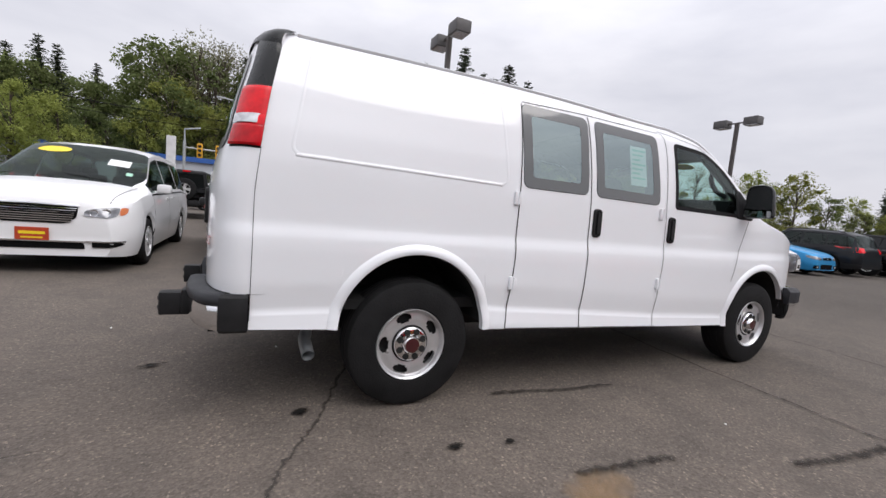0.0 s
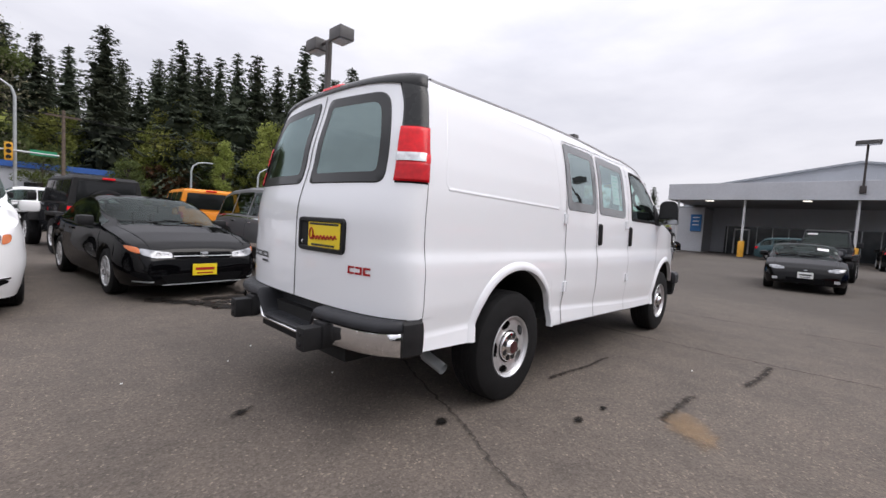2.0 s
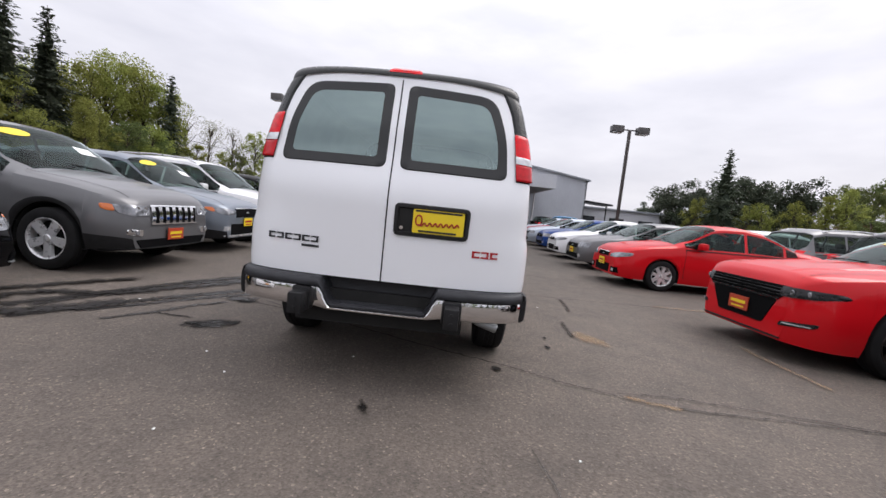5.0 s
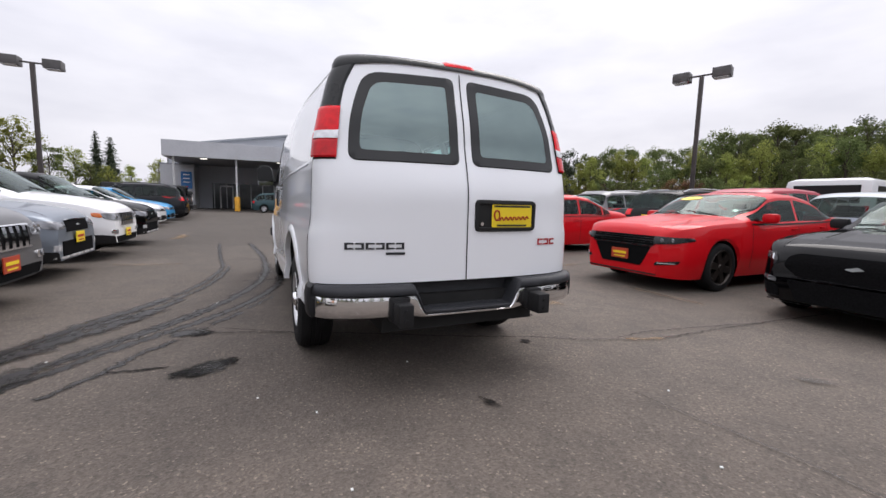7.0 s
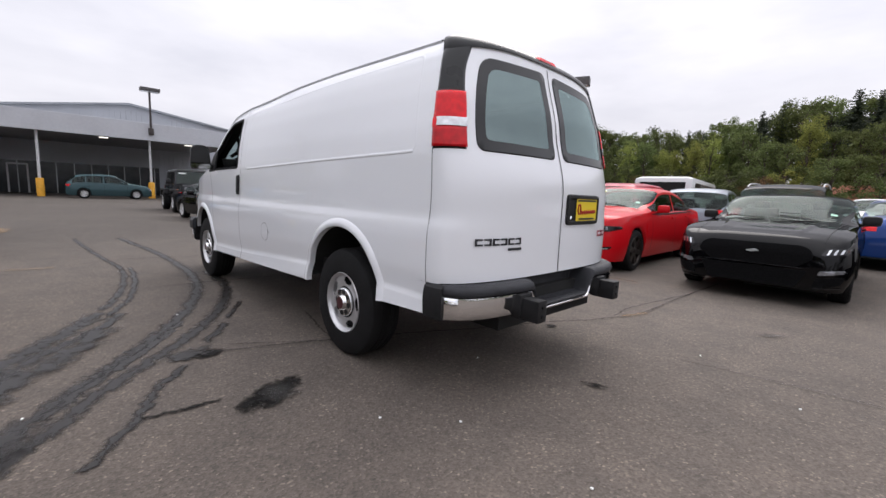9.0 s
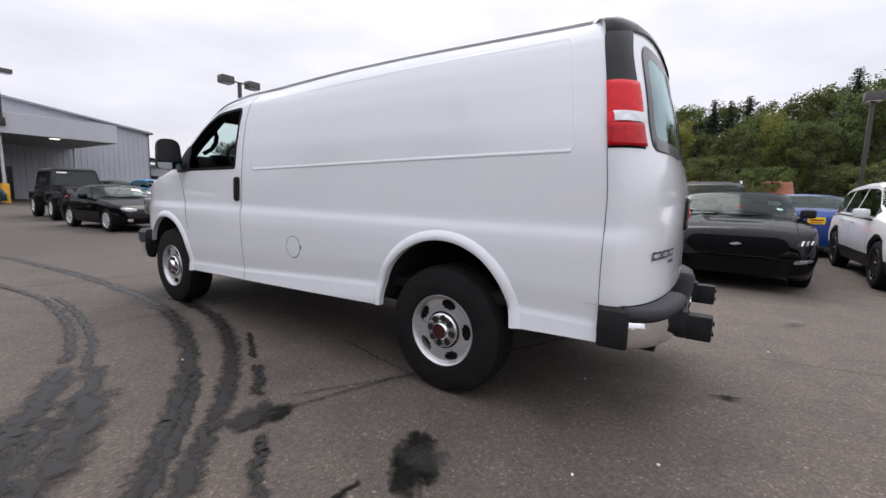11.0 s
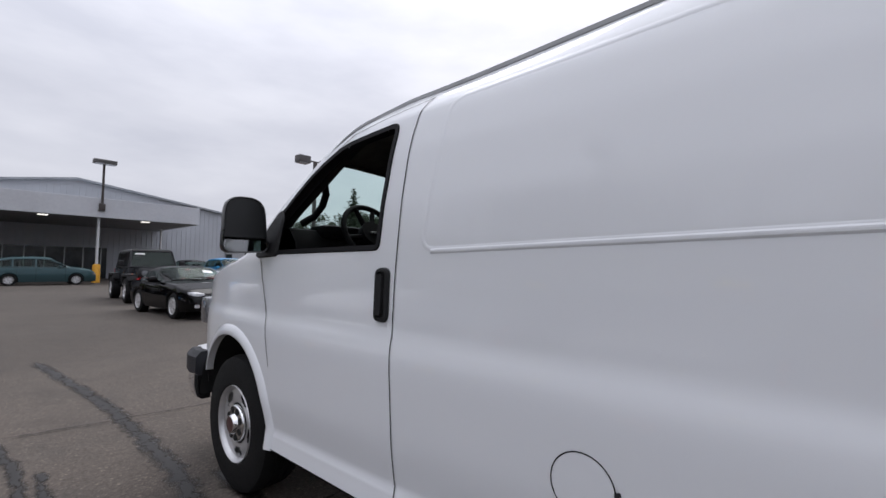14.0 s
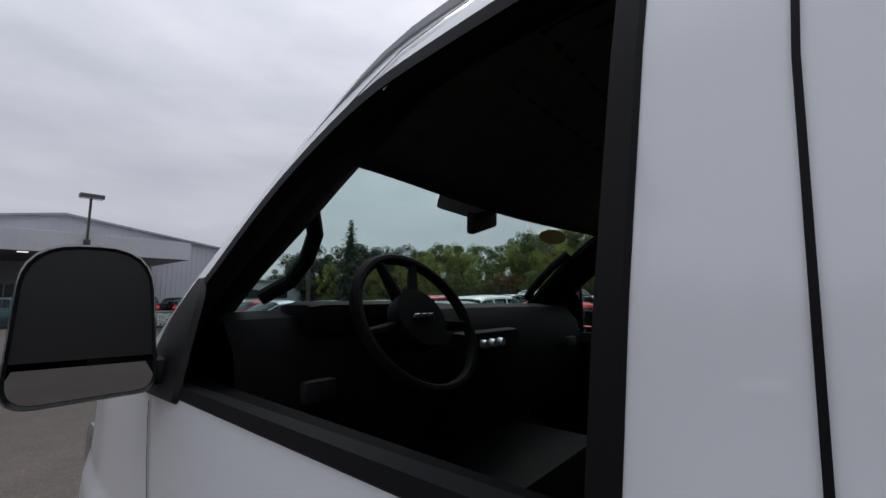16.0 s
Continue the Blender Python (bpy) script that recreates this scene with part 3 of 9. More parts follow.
def decal_material(name, color, rough, density, grain=9.0, edge=0.5, spec=0.5):
    """A stain that thins out raggedly towards its edges (uv y runs across it)."""
    m = bpy.data.materials.new(name)
    m.use_nodes = True
    nt = m.node_tree
    b = nt.nodes["Principled BSDF"]
    out_n = nt.nodes["Material Output"]
    b.inputs["Base Color"].default_value = (*color, 1)
    b.inputs["Roughness"].default_value = rough
    b.inputs["Specular IOR Level"].default_value = spec
    uv = nt.nodes.new("ShaderNodeUVMap")
    uv.uv_map = "UVMap"
    sep = nt.nodes.new("ShaderNodeSeparateXYZ")
    nt.links.new(uv.outputs[0], sep.inputs[0])
    tc = nt.nodes.new("ShaderNodeTexCoord")
    n = nt.nodes.new("ShaderNodeTexNoise")
    n.inputs["Scale"].default_value, n.inputs["Detail"].default_value, n.inputs["Roughness"].default_value = grain, 8, 0.72
    nt.links.new(tc.outputs["Object"], n.inputs[0])

    def math_node(op, a, c):
        x = nt.nodes.new("ShaderNodeMath")
        x.operation = op
        for i, v in enumerate((a, c)):
            if isinstance(v, (int, float)):
                x.inputs[i].default_value = v
            else:
                nt.links.new(v, x.inputs[i])
        return x.outputs[0]

    # uv y holds the strength: 1 in the core, 0 at the rim
    core = sep.outputs[1]
    a = math_node("ADD", math_node("MULTIPLY", core, 1.0), math_node("MULTIPLY", math_node("SUBTRACT", n.outputs[0], 0.5), 2.6 * edge))
    r = nt.nodes.new("ShaderNodeMapRange")
    r.inputs["From Min"].default_value, r.inputs["From Max"].default_value = 0.20, 0.85
    r.inputs["To Max"].default_value = density
    nt.links.new(a, r.inputs[0])
    fade = math_node("MULTIPLY", r.outputs[0], math_node("MINIMUM", math_node("MULTIPLY", core, 6.0), 1.0))
    tr = nt.nodes.new("ShaderNodeBsdfTransparent")
    mx = nt.nodes.new("ShaderNodeMixShader")
    nt.links.new(fade, mx.inputs[0])
    nt.links.new(tr.outputs[0], mx.inputs[1])
    nt.links.new(b.outputs[0], mx.inputs[2])
    nt.links.new(mx.outputs[0], out_n.inputs[0])
    return m


D_WET = decal_material("wet_dark_tyre_track", (0.013, 0.011, 0.010), 0.45, 0.97, 10.0, 0.95, 0.3)
D_OIL = decal_material("oil_stain", (0.008, 0.0075, 0.007), 0.75, 0.97, 11, 0.75, 0.12)
D_STREAK = decal_material("thin_dark_streak", (0.02, 0.018, 0.016), 0.8, 0.62, 13, 1.1, 0.15)
D_FAINT = decal_material("faint_damp_mark", (0.035, 0.032, 0.030), 0.6, 0.5, 6, 0.6)
D_CRACK = decal_material("asphalt_crack", (0.025, 0.022, 0.020), 0.9, 0.6, 14, 1.1)
D_RUST = decal_material("ochre_rust_stain", (0.30, 0.19, 0.095), 0.85, 0.42, 7, 0.9)
STAIN_N = [0]


def curve_through(pts, n=12):
    out_p = []
    for i in range(len(pts) - 1):
        p0, p1, p2, p3 = pts[max(i - 1, 0)], pts[i], pts[i + 1], pts[min(i + 2, len(pts) - 1)]
        for k in range(n):
            t = k / n
            out_p.append(tuple(0.5 * (2 * b + (c - a) * t + (2 * a - 5 * b + 4 * c - d) * t * t + (3 * b - a - 3 * c + d) * t ** 3) for a, b, c, d in zip(p0, p1, p2, p3)))
    out_p.append(tuple(pts[-1]))
    return out_p


def stain_line(pts, width, mat, name, label, jitter=0.0):
    """A stain along a line on the ground."""
    STAIN_N[0] += 1
    z = 0.003 + 0.0004 * STAIN_N[0]
    c = curve_through(pts)
    if jitter:
        rnd = random.Random(STAIN_N[0])
        c = [(x + rnd.uniform(-1, 1) * jitter, y + rnd.uniform(-1, 1) * jitter) for x, y in c]
    rows, verts, uvs = [-1, -0.55, 0, 0.55, 1], [], []
    for i, p in enumerate(c):
        a, b = Vector(c[max(i - 1, 0)]), Vector(c[min(i + 1, len(c) - 1)])
        t = (b - a).normalized()
        end = min(1.0, min(i, len(c) - 1 - i) / 3)
        for r in rows:
            verts.append((p[0] - t.y * r * width / 2, p[1] + t.x * r * width / 2, z))
            uvs.append(((i / len(c)), (1 - abs(r)) * end if abs(r) < 1 else 0.0))
    n = len(rows)
    faces = [(i * n + j, (i + 1) * n + j, (i + 1) * n + j + 1, i * n + j + 1) for i in range(len(c) - 1) for j in range(n - 1)]
    me = mesh_of(name, verts, faces, mat)
    uvl = me.uv_layers.new(name="UVMap")
    for lp in me.loops:
        uvl.data[lp.index].uv = uvs[lp.vertex_index]
    tagged(new(name, me), label, "stain", kind="structure")


def stain_spot(x, y, rx, ry, turn, mat, name, label):
    """A blot with a ragged rim."""
    STAIN_N[0] += 1
    z = 0.003 + 0.0004 * STAIN_N[0]
    rnd = random.Random(STAIN_N[0] * 7)
    ca, sa = math.cos(radians(turn)), math.sin(radians(turn))
    verts, uvs, n = [(x, y, z)], [(0, 1.0)], 28
    amp = [1 + rnd.uniform(-0.2, 0.2) for _ in range(n)]
    for f, u in ((0.45, 0.75), (0.75, 0.45), (1.0, 0.0)):
        for k in range(n):
            a = 2 * math.pi * k / n
            px, py = rx * f * amp[k] * math.cos(a), ry * f * amp[k] * math.sin(a)
            verts.append((x + px * ca - py * sa, y + px * sa + py * ca, z))
            uvs.append((0, u))
    faces = [(0, 1 + k, 1 + (k + 1) % n) for k in range(n)] + [(1 + r * n + k, 1 + (r + 1) * n + k, 1 + (r + 1) * n + (k + 1) % n, 1 + r * n + (k + 1) % n) for r in range(2) for k in range(n)]
    me = mesh_of(name, verts, faces, mat)
    uvl = me.uv_layers.new(name="UVMap")
    for lp in me.loops:
        uvl.data[lp.index].uv = uvs[lp.vertex_index]
    tagged(new(name, me), label, "stain", kind="structure")


TRK = "dark wet tyre track curving across the asphalt"
for pts, w in (([(8.6, 1.4), (6.6, 1.2), (5.31, 1.10), (3.87, 1.10), (2.81, 1.23), (1.97, 1.50), (1.42, 1.76), (1.03, 1.98), (0.77, 2.15), (0.40, 2.40), (-0.05, 2.70), (-0.7, 3.05)], 0.20),
               ([(3.84, 0.90), (2.76, 0.95), (2.05, 1.15), (1.44, 1.44), (1.00, 1.73), (0.72, 1.95), (0.49, 2.15), (0.10, 2.44), (-0.4, 2.76)], 0.19),
               ([(1.45, 1.68), (1.08, 1.88), (0.82, 2.05), (0.52, 2.28), (0.1, 2.56)], 0.13),
               ([(1.9, 1.04), (1.6, 1.20), (1.31, 1.35)], 0.07),
               ([(1.25, 1.38), (0.97, 1.53), (0.80, 1.66)], 0.11),
               ([(0.45, 1.84), (0.33, 1.93), (0.15, 2.06), (-0.2, 2.22), (-0.5, 2.42)], 0.10),
               ([(8.7, 2.1), (6.6, 1.96), (5.18, 1.83), (4.45, 1.76), (3.34, 1.86), (2.58, 2.03), (2.23, 2.17)], 0.12),
               ([(2.20, 2.14), (1.76, 2.35), (1.46, 2.50), (1.2, 2.66), (0.5, 2.95), (-0.6, 3.4)], 0.27),
               ([(4.58, 1.66), (3.59, 1.72), (2.68, 1.88), (2.22, 2.02), (1.95, 2.14)], 0.10),
               ([(2.05, 2.02), (1.71, 2.15), (1.45, 2.34), (1.25, 2.48), (1.0, 2.64), (0.4, 2.86), (-0.4, 3.2)], 0.16)):
    stain_line(pts, w, D_WET, "tyre_track", TRK, 0.014)
stain_line([(-0.15, 2.19), (-0.18, 2.0), (-0.19, 1.80)], 0.05, D_OIL, "drip_trail", "thin dark drip trail on asphalt", 0.01)
stain_spot(-0.29, 1.58, 0.26, 0.115, 120, D_OIL, "oil_patch", "dark oil patch on asphalt")
stain_spot(-0.29, 1.57, 0.27, 0.13, 120, D_OIL, "oil_patch", "dark oil patch on asphalt")
stain_spot(0.56, 1.70, 0.16, 0.10, 100, D_OIL, "oil_patch", "dark oil patch on asphalt")
stain_spot(0.62, 1.78, 0.20, 0.12, 100, D_WET, "oil_patch", "dark oil patch on asphalt")
CRK = "dark crack in the asphalt"
stain_line([(3.02, 1.6), (2.95, 0.4), (2.83, -0.73), (2.80, -1.5), (2.78, -2.14), (2.84, -3.1), (2.98, -4.3), (3.05, -5.2)], 0.035, D_CRACK, "crack", CRK, 0.012)
stain_line([(5.4, 1.9), (5.2, 0.85), (5.1, -0.3), (5.05, -1.8), (5.1, -3.6)], 0.035, D_CRACK, "crack", CRK, 0.012)
stain_line([(0.55, 1.62), (0.32, 0.95), (0.0, 0.2), (-0.25, -0.31), (-0.52, -0.98), (-0.70, -1.3), (-0.84, -1.67), (-0.97, -2.2), (-0.97, -2.8), (-1.0, -3.9), (-1.05, -5.0)], 0.035, D_CRACK, "crack", CRK, 0.012)
stain_line([(0.68, 1.56), (0.32, 0.955), (0.28, 0.88), (0.7, 0.80), (1.12, 0.69)], 0.03, D_CRACK, "crack", CRK, 0.012)
stain_line([(-0.84, -1.67), (-0.80, -2.35), (-1.04, -3.9)], 0.03, D_CRACK, "crack", CRK, 0.012)
stain_line([(-6, -1.2), (-4.5, -1.0), (-3.0, -1.15), (-1.6, -0.95)], 0.025, D_FAINT, "crack", CRK, 0.015)
STN = "dark streak stain on asphalt"
stain_line([(0.60, -0.94), (0.85, -0.97), (1.2, -1.02), (1.65, -1.03)], 0.055, D_STREAK, "streak", STN, 0.012)
stain_line([(0.53, -1.80), (0.72, -1.82), (0.95, -1.83), (1.22, -1.88)], 0.08, D_STREAK, "streak", STN, 0.012)
stain_line([(1.80, -2.12), (2.1, -2.16), (2.4, -2.19), (2.72, -2.20)], 0.10, D_STREAK, "streak", STN, 0.012)
stain_spot(-0.605, -0.885, 0.075, 0.045, 20, D_OIL, "oil_patch", "small black oil spot on asphalt")
stain_spot(0.09, -1.44, 0.07, 0.035, 10, D_OIL, "oil_patch", "small black oil spot on asphalt")
stain_spot(0.40, -1.48, 0.035, 0.025, 0, D_OIL, "oil_patch", "small black oil spot on asphalt")
stain_spot(-1.46, -0.02, 0.11, 0.038, 15, D_OIL, "oil_patch", "small black oil spot on asphalt")
stain_spot(-2.05, -2.33, 0.16, 0.07, 40, D_FAINT, "oil_patch", "faint damp patch on asphalt")
stain_spot(-0.32, 1.54, 0.16, 0.12, 0, D_FAINT, "damp_patch", "faint damp patch on asphalt")
PUD = "dark wet puddle mark on asphalt"
stain_line([(-1.2, 3.9), (-0.7, 3.35), (-0.45, 2.95), (0.1, 2.6)], 0.42, D_WET, "puddle_mark", PUD, 0.03)
stain_line([(-0.7, 3.6), (0.05, 3.5), (0.25, 3.0), (1.0, 2.45), (1.6, 2.15)], 0.30, D_WET, "puddle_mark", PUD, 0.03)
stain_line([(-0.15, 3.9), (0.4, 3.6), (1.1, 3.2)], 0.26, D_WET, "puddle_mark", PUD, 0.03)
RST = "ochre stain on asphalt"
stain_spot(0.52, -1.98, 0.30, 0.17, 30, D_RUST, "rust_stain", RST)
stain_line([(-0.88, -1.76), (-0.95, -1.95), (-1.0, -2.14)], 0.10, D_RUST, "rust_stain", RST, 0.01)
stain_line([(2.95, -3.7), (2.95, -4.2), (3.0, -4.8)], 0.12, D_RUST, "rust_stain", RST, 0.01)
stain_line([(0.95, -3.8), (0.4, -3.8), (-0.3, -3.82)], 0.09, D_RUST, "rust_stain", RST, 0.01)
stain_line([(4.9, 2.4), (4.95, 2.9), (5.1, 3.5)], 0.12, D_RUST, "rust_stain", RST, 0.01)
stain_line([(10.0, 3.4), (10.4, 3.2), (11.5, 3.3)], 0.4, D_RUST, "rust_stain", RST, 0.02)
for k, (x, y) in enumerate(((-1.9, 0.9), (-2.4, -0.7), (-0.68, 0.23), (-1.2, 0.95), (1.9, -1.7), (-1.75, -1.2), (0.2, 2.6), (1.7, 1.65), (-0.9, 1.25))):
    tagged(new("litter_chip", Geo().box((x, y, 0.006), (0.013, 0.010, 0.006), 0.001, Matrix.Rotation(k, 4, "Z")).mesh("litter_chip", M["paper"], False)), "tiny pale chip lying on asphalt", "litter", "chips on the asphalt")

# ---- showroom building with canopy ----
hall = thing("showroom_building", "pale grey metal-clad showroom with a gabled roof and deep canopy", "building")
FX, YL, YR, YA = 48.0, 9.4, -16.2, -3.8


def roofline(y):
    return 8.5 - 0.148 * abs(y - YA) if y < YA else 8.5 - 0.165 * abs(y - YA)


g = Geo()
g.add([(FX, YL, 0), (FX, YR, 0), (FX, YR, roofline(YR)), (FX, YA, 8.5), (FX, YL, roofline(YL))], [(0, 1, 2, 3, 4)])
g.add([(FX + 0.3, YL, 0), (FX + 0.3, YR, 0), (FX + 0.3, YR, roofline(YR)), (FX + 0.3, YA, 8.5), (FX + 0.3, YL, roofline(YL))], [(4, 3, 2, 1, 0)])
part("front_wall", g.mesh("front_wall", M["wallgrey"], False), hall)
# ribbed cladding strips on front and side walls
rib = Geo()
for k in range(62):
    y = YR + 0.15 + k * (YL - YR - 0.3) / 61
    rib.box((FX - 0.02, y, roofline(y) / 2 - 0.1), (0.05, 0.07, roofline(y) - 0.3))
part("cladding_ribs", rib.mesh("cladding_ribs", M["wallgrey"], False), hall)
tagged(hall.children[-1], kind="stuff")
rib = Geo()
for k in range(60):
    x = FX + 0.3 + k * 0.5
    rib.box((x, YR - 0.03, roofline(YR) / 2), (0.09, 0.06, roofline(YR) - 0.1))
rib.box((FX + 15, YR + 0.1, roofline(YR) / 2), (30, 0.2, roofline(YR)))
part("side_wall", rib.mesh("side_wall", M["wallgrey"], False), hall)
g = Geo().box((FX + 15, YL - 0.1, 3.1), (30, 0.2, roofline(YL))).box((FX + 30, (YL + YR) / 2, 3.1), (0.3, YL - YR, 6.2))
part("back_wall", g.mesh("back_wall", M["wallgrey"], False), hall)
g = Geo()
for y0, y1 in ((YL + 0.3, YA), (YA, YR - 0.3)):
    z0, z1 = roofline(y0), roofline(y1)
    v = [(FX - 0.35, y0, z0), (FX + 30.3, y0, z0), (FX + 30.3, y1, z1), (FX - 0.35, y1, z1)]
    v += [(p[0], p[1], p[2] + 0.18) for p in v]
    g.add(v, [(0, 1, 2, 3), (7, 6, 5, 4), (0, 4, 5, 1), (1, 5, 6, 2), (2, 6, 7, 3), (3, 7, 4, 0)])
part("roof", g.mesh("roof", M["roofmetal"], False), hall, "grey standing-seam metal roof")
CX, CY0, CY1, CZ0, CZ1 = 37.0, 8.05, -9.85, 4.46, 5.78
g = Geo().box((CX + 0.15, (CY0 + CY1) / 2, (CZ0 + CZ1) / 2), (0.3, CY0 - CY1, CZ1 - CZ0), 0.02)
g.box((CX + 5.6, CY0 - 0.15, (CZ0 + CZ1) / 2), (10.5, 0.3, CZ1 - CZ0 - 0.01), 0.02).box((CX + 5.6, CY1 + 0.15, (CZ0 + CZ1) / 2), (10.5, 0.3, CZ1 - CZ0 - 0.01), 0.02)
part("canopy_fascia", g.mesh("canopy_fascia", M["fascia"], False), hall, "light grey canopy fascia")
g = Geo().box((CX + 5.6, (CY0 + CY1) / 2, CZ0 + 0.12), (10.4, CY0 - CY1 - 0.6, 0.16)).box((CX + 5.6, (CY0 + CY1) / 2, CZ1 - 0.2), (10.4, CY0 - CY1 - 0.6, 0.1))
part("canopy_soffit", g.mesh("canopy_soffit", M["soffit"], False), hall)
for y in (5.2, -1.0, -6.6):
    part("soffit_light", Geo().box((CX + 1.4, y, CZ0 + 0.02), (0.5, 0.5, 0.05), 0.01).mesh("soffit_light", LIT := material("lit_soffit_lamp", (1, 0.95, 0.85), emit=1.2) if y > 5 else LIT, False), hall, "square lit soffit lamp")
for x, y in ((CX + 0.5, 7.32), (CX + 0.5, 2.65), (CX + 0.5, -3.72), (CX + 8.0, CY1 + 0.5)):
    g = Geo().tube([(x, y, 0.0), (x, y, CZ0 + 0.1)], 0.085, 14)
    part("canopy_post", g.mesh("canopy_post", M["post"]), hall, "slim white canopy post")
for x, y in ((CX + 0.5, 2.65), (CX + 0.5, -3.72)):
    g = Geo().lathe([(0.001, 1.28), (0.18, 1.26), (0.22, 1.20), (0.22, 0.0)], 20, "z", c=(x, y, 0))
    tagged(new("bollard", g.mesh("bollard", M["bollard"])), "yellow round bollard sleeve at a canopy post", "bollard", "bollards at the canopy")
g = Geo().box((FX - 0.12, -0.3, 1.35), (0.12, 11.4, 2.7))
part("shop_front", g.mesh("shop_front", M["shop"], False), hall, "dark glazed shop front")
for k in range(10):
    y = 5.2 - k * 1.2
    part("mullion", Geo().box((FX - 0.2, y, 1.35), (0.08, 0.07, 2.7)).mesh("mullion", M["galv"], False), hall)
part("entrance_frame", Geo().box((FX - 0.28, 4.6, 1.2), (0.1, 0.12, 2.4)).box((FX - 0.28, 3.4, 1.2), (0.1, 0.12, 2.4)).box((FX - 0.28, 4.0, 2.4), (0.1, 1.3, 0.12)).mesh("entrance_frame", M["post"], False), hall)
# low wing with a blue sign
wing = thing("side_wing", "low white rendered wing beside the showroom", "building")
part("wall", Geo().box((46.0, 8.0, 2.12), (4.0, 2.8, 4.24), 0.03).mesh("wall", M["fascia"], False), wing)
part("parapet", Geo().box((46.0, 8.0, 4.30), (4.1, 2.9, 0.12), 0.02).mesh("parapet", M["roofmetal"], False), wing)
part("sign", Geo().box((43.95, 7.25, 2.77), (0.1, 0.93, 1.65), 0.02).mesh("sign", M["bluesign"], False), wing, "blue wall sign")
for k in range(3):
    part("print_bar", Geo().box((43.89, 7.25, 3.3 - 0.36 * k), (0.02, 0.55, 0.09)).mesh("print_bar", M["paper"], False), wing)
# low building and awning beyond the hall
low = thing("low_workshop", "long low white workshop building", "building")
part("wall", Geo().box((66, -32, 2.0), (12, 29, 4.0), 0.03).mesh("wall", M["fascia"], False), low)
part("roof", Geo().box((66, -32, 4.1), (12.8, 29.8, 0.25), 0.03).mesh("roof", M["roofmetal"], False), low)
for k in range(6):
    part("window", Geo().box((59.96, -20.5 - 4.4 * k, 2.2), (0.06, 2.2, 1.2)).mesh("window", M["shop"], False), low)
part("awning", Geo().box((56, -19.2, 4.55), (4, 5.4, 0.22), 0.03, Matrix.Rotation(0.06, 4, "X")).box((56, -21.7, 2.2), (0.15, 0.15, 4.5)).mesh("awning", M["cap"], False), low, "black flat awning")
# service building across the street, blue roof band
serv = thing("service_building", "long pale service building with a blue roof band", "building")
part("wall", Geo().box((-21, 52, 2.0), (52, 8, 4.0)).mesh("wall", M["wallgrey"], False), serv)
part("roof_band", Geo().box((-21, 47.9, 4.1), (52.4, 0.4, 0.5)).box((-21, 52, 4.2), (52, 8, 0.3)).mesh("roof_band", M["bluetrim"], False), serv, "blue roof band")
for k in range(12):
    part("window", Geo().box((-44 + 4 * k, 47.97, 1.9), (2.4, 0.06, 1.5)).mesh("window", M["shop"], False), serv)
cott = thing("far_house", "small far house with terracotta roof", "building")
part("wall", Geo().box((-1, -66, 1.2), (14, 6, 2.6)).mesh("wall", M["concrete"], False), cott)
g = Geo()
g.add([(-8.5, -69.5, 2.4), (6.5, -69.5, 2.4), (6.5, -62.5, 2.4), (-8.5, -62.5, 2.4), (-8.5, -66, 4.2), (6.5, -66, 4.2)], [(0, 1, 5, 4), (2, 3, 4, 5), (0, 4, 3), (1, 2, 5), (0, 3, 2, 1)])
part("roof", g.mesh("roof", M["terracotta"], False), cott, "terracotta pitched roof")
shed = thing("timber_house", "tan timber-clad far house behind trees", "building")
part("wall", Geo().box((44, 46, 1.8), (6, 5, 3.6)).mesh("wall", M["timber"], False), shed)
part("roof", Geo().add([(40.5, 43, 3.6), (47.5, 43, 3.6), (47.5, 49, 3.6), (40.5, 49, 3.6), (40.5, 46, 5.2), (47.5, 46, 5.2)], [(0, 1, 5, 4), (2, 3, 4, 5), (0, 4, 3), (1, 2, 5), (0, 3, 2, 1)]).mesh("roof", M["bark"], False), shed)

# ---- lot lights ----
def lot_light(x, y, h, turn, single=False):
    t = thing("lot_light", "brown square-pole lot light with box lamp heads", "lamp post", "lot lights", m=pose(x, y, 0, 0, 0, turn))
    part("pole", Geo().box((0, 0, h / 2 - 0.1), (0.15, 0.15, h - 0.2), 0.012).mesh("pole", M["bronze"]), t)
    part("footing", Geo().lathe([(0.001, 0.75), (0.26, 0.75), (0.28, 0.7), (0.28, 0.0)], 18, "z").mesh("footing", M["concrete"]), t, "round concrete footing")
    for s in ((1, -1) if not single else (0,)):
        part("arm", Geo().box((0, s * 0.28, h - 0.22), (0.06, 0.5 if s else 0.1, 0.06)).mesh("arm", M["bronze"]), t)
        part("lamp_head", Geo().box((0, s * 0.70, h - 0.22), (0.50, 0.62, 0.36), 0.025).mesh("lamp_head", M["lampbox"]), t, "weathered grey lamp box")
        part("diffuser", Geo().box((0, s * 0.70, h - 0.412), (0.40, 0.50, 0.02)).mesh("diffuser", M["lens"]), t)
    return t


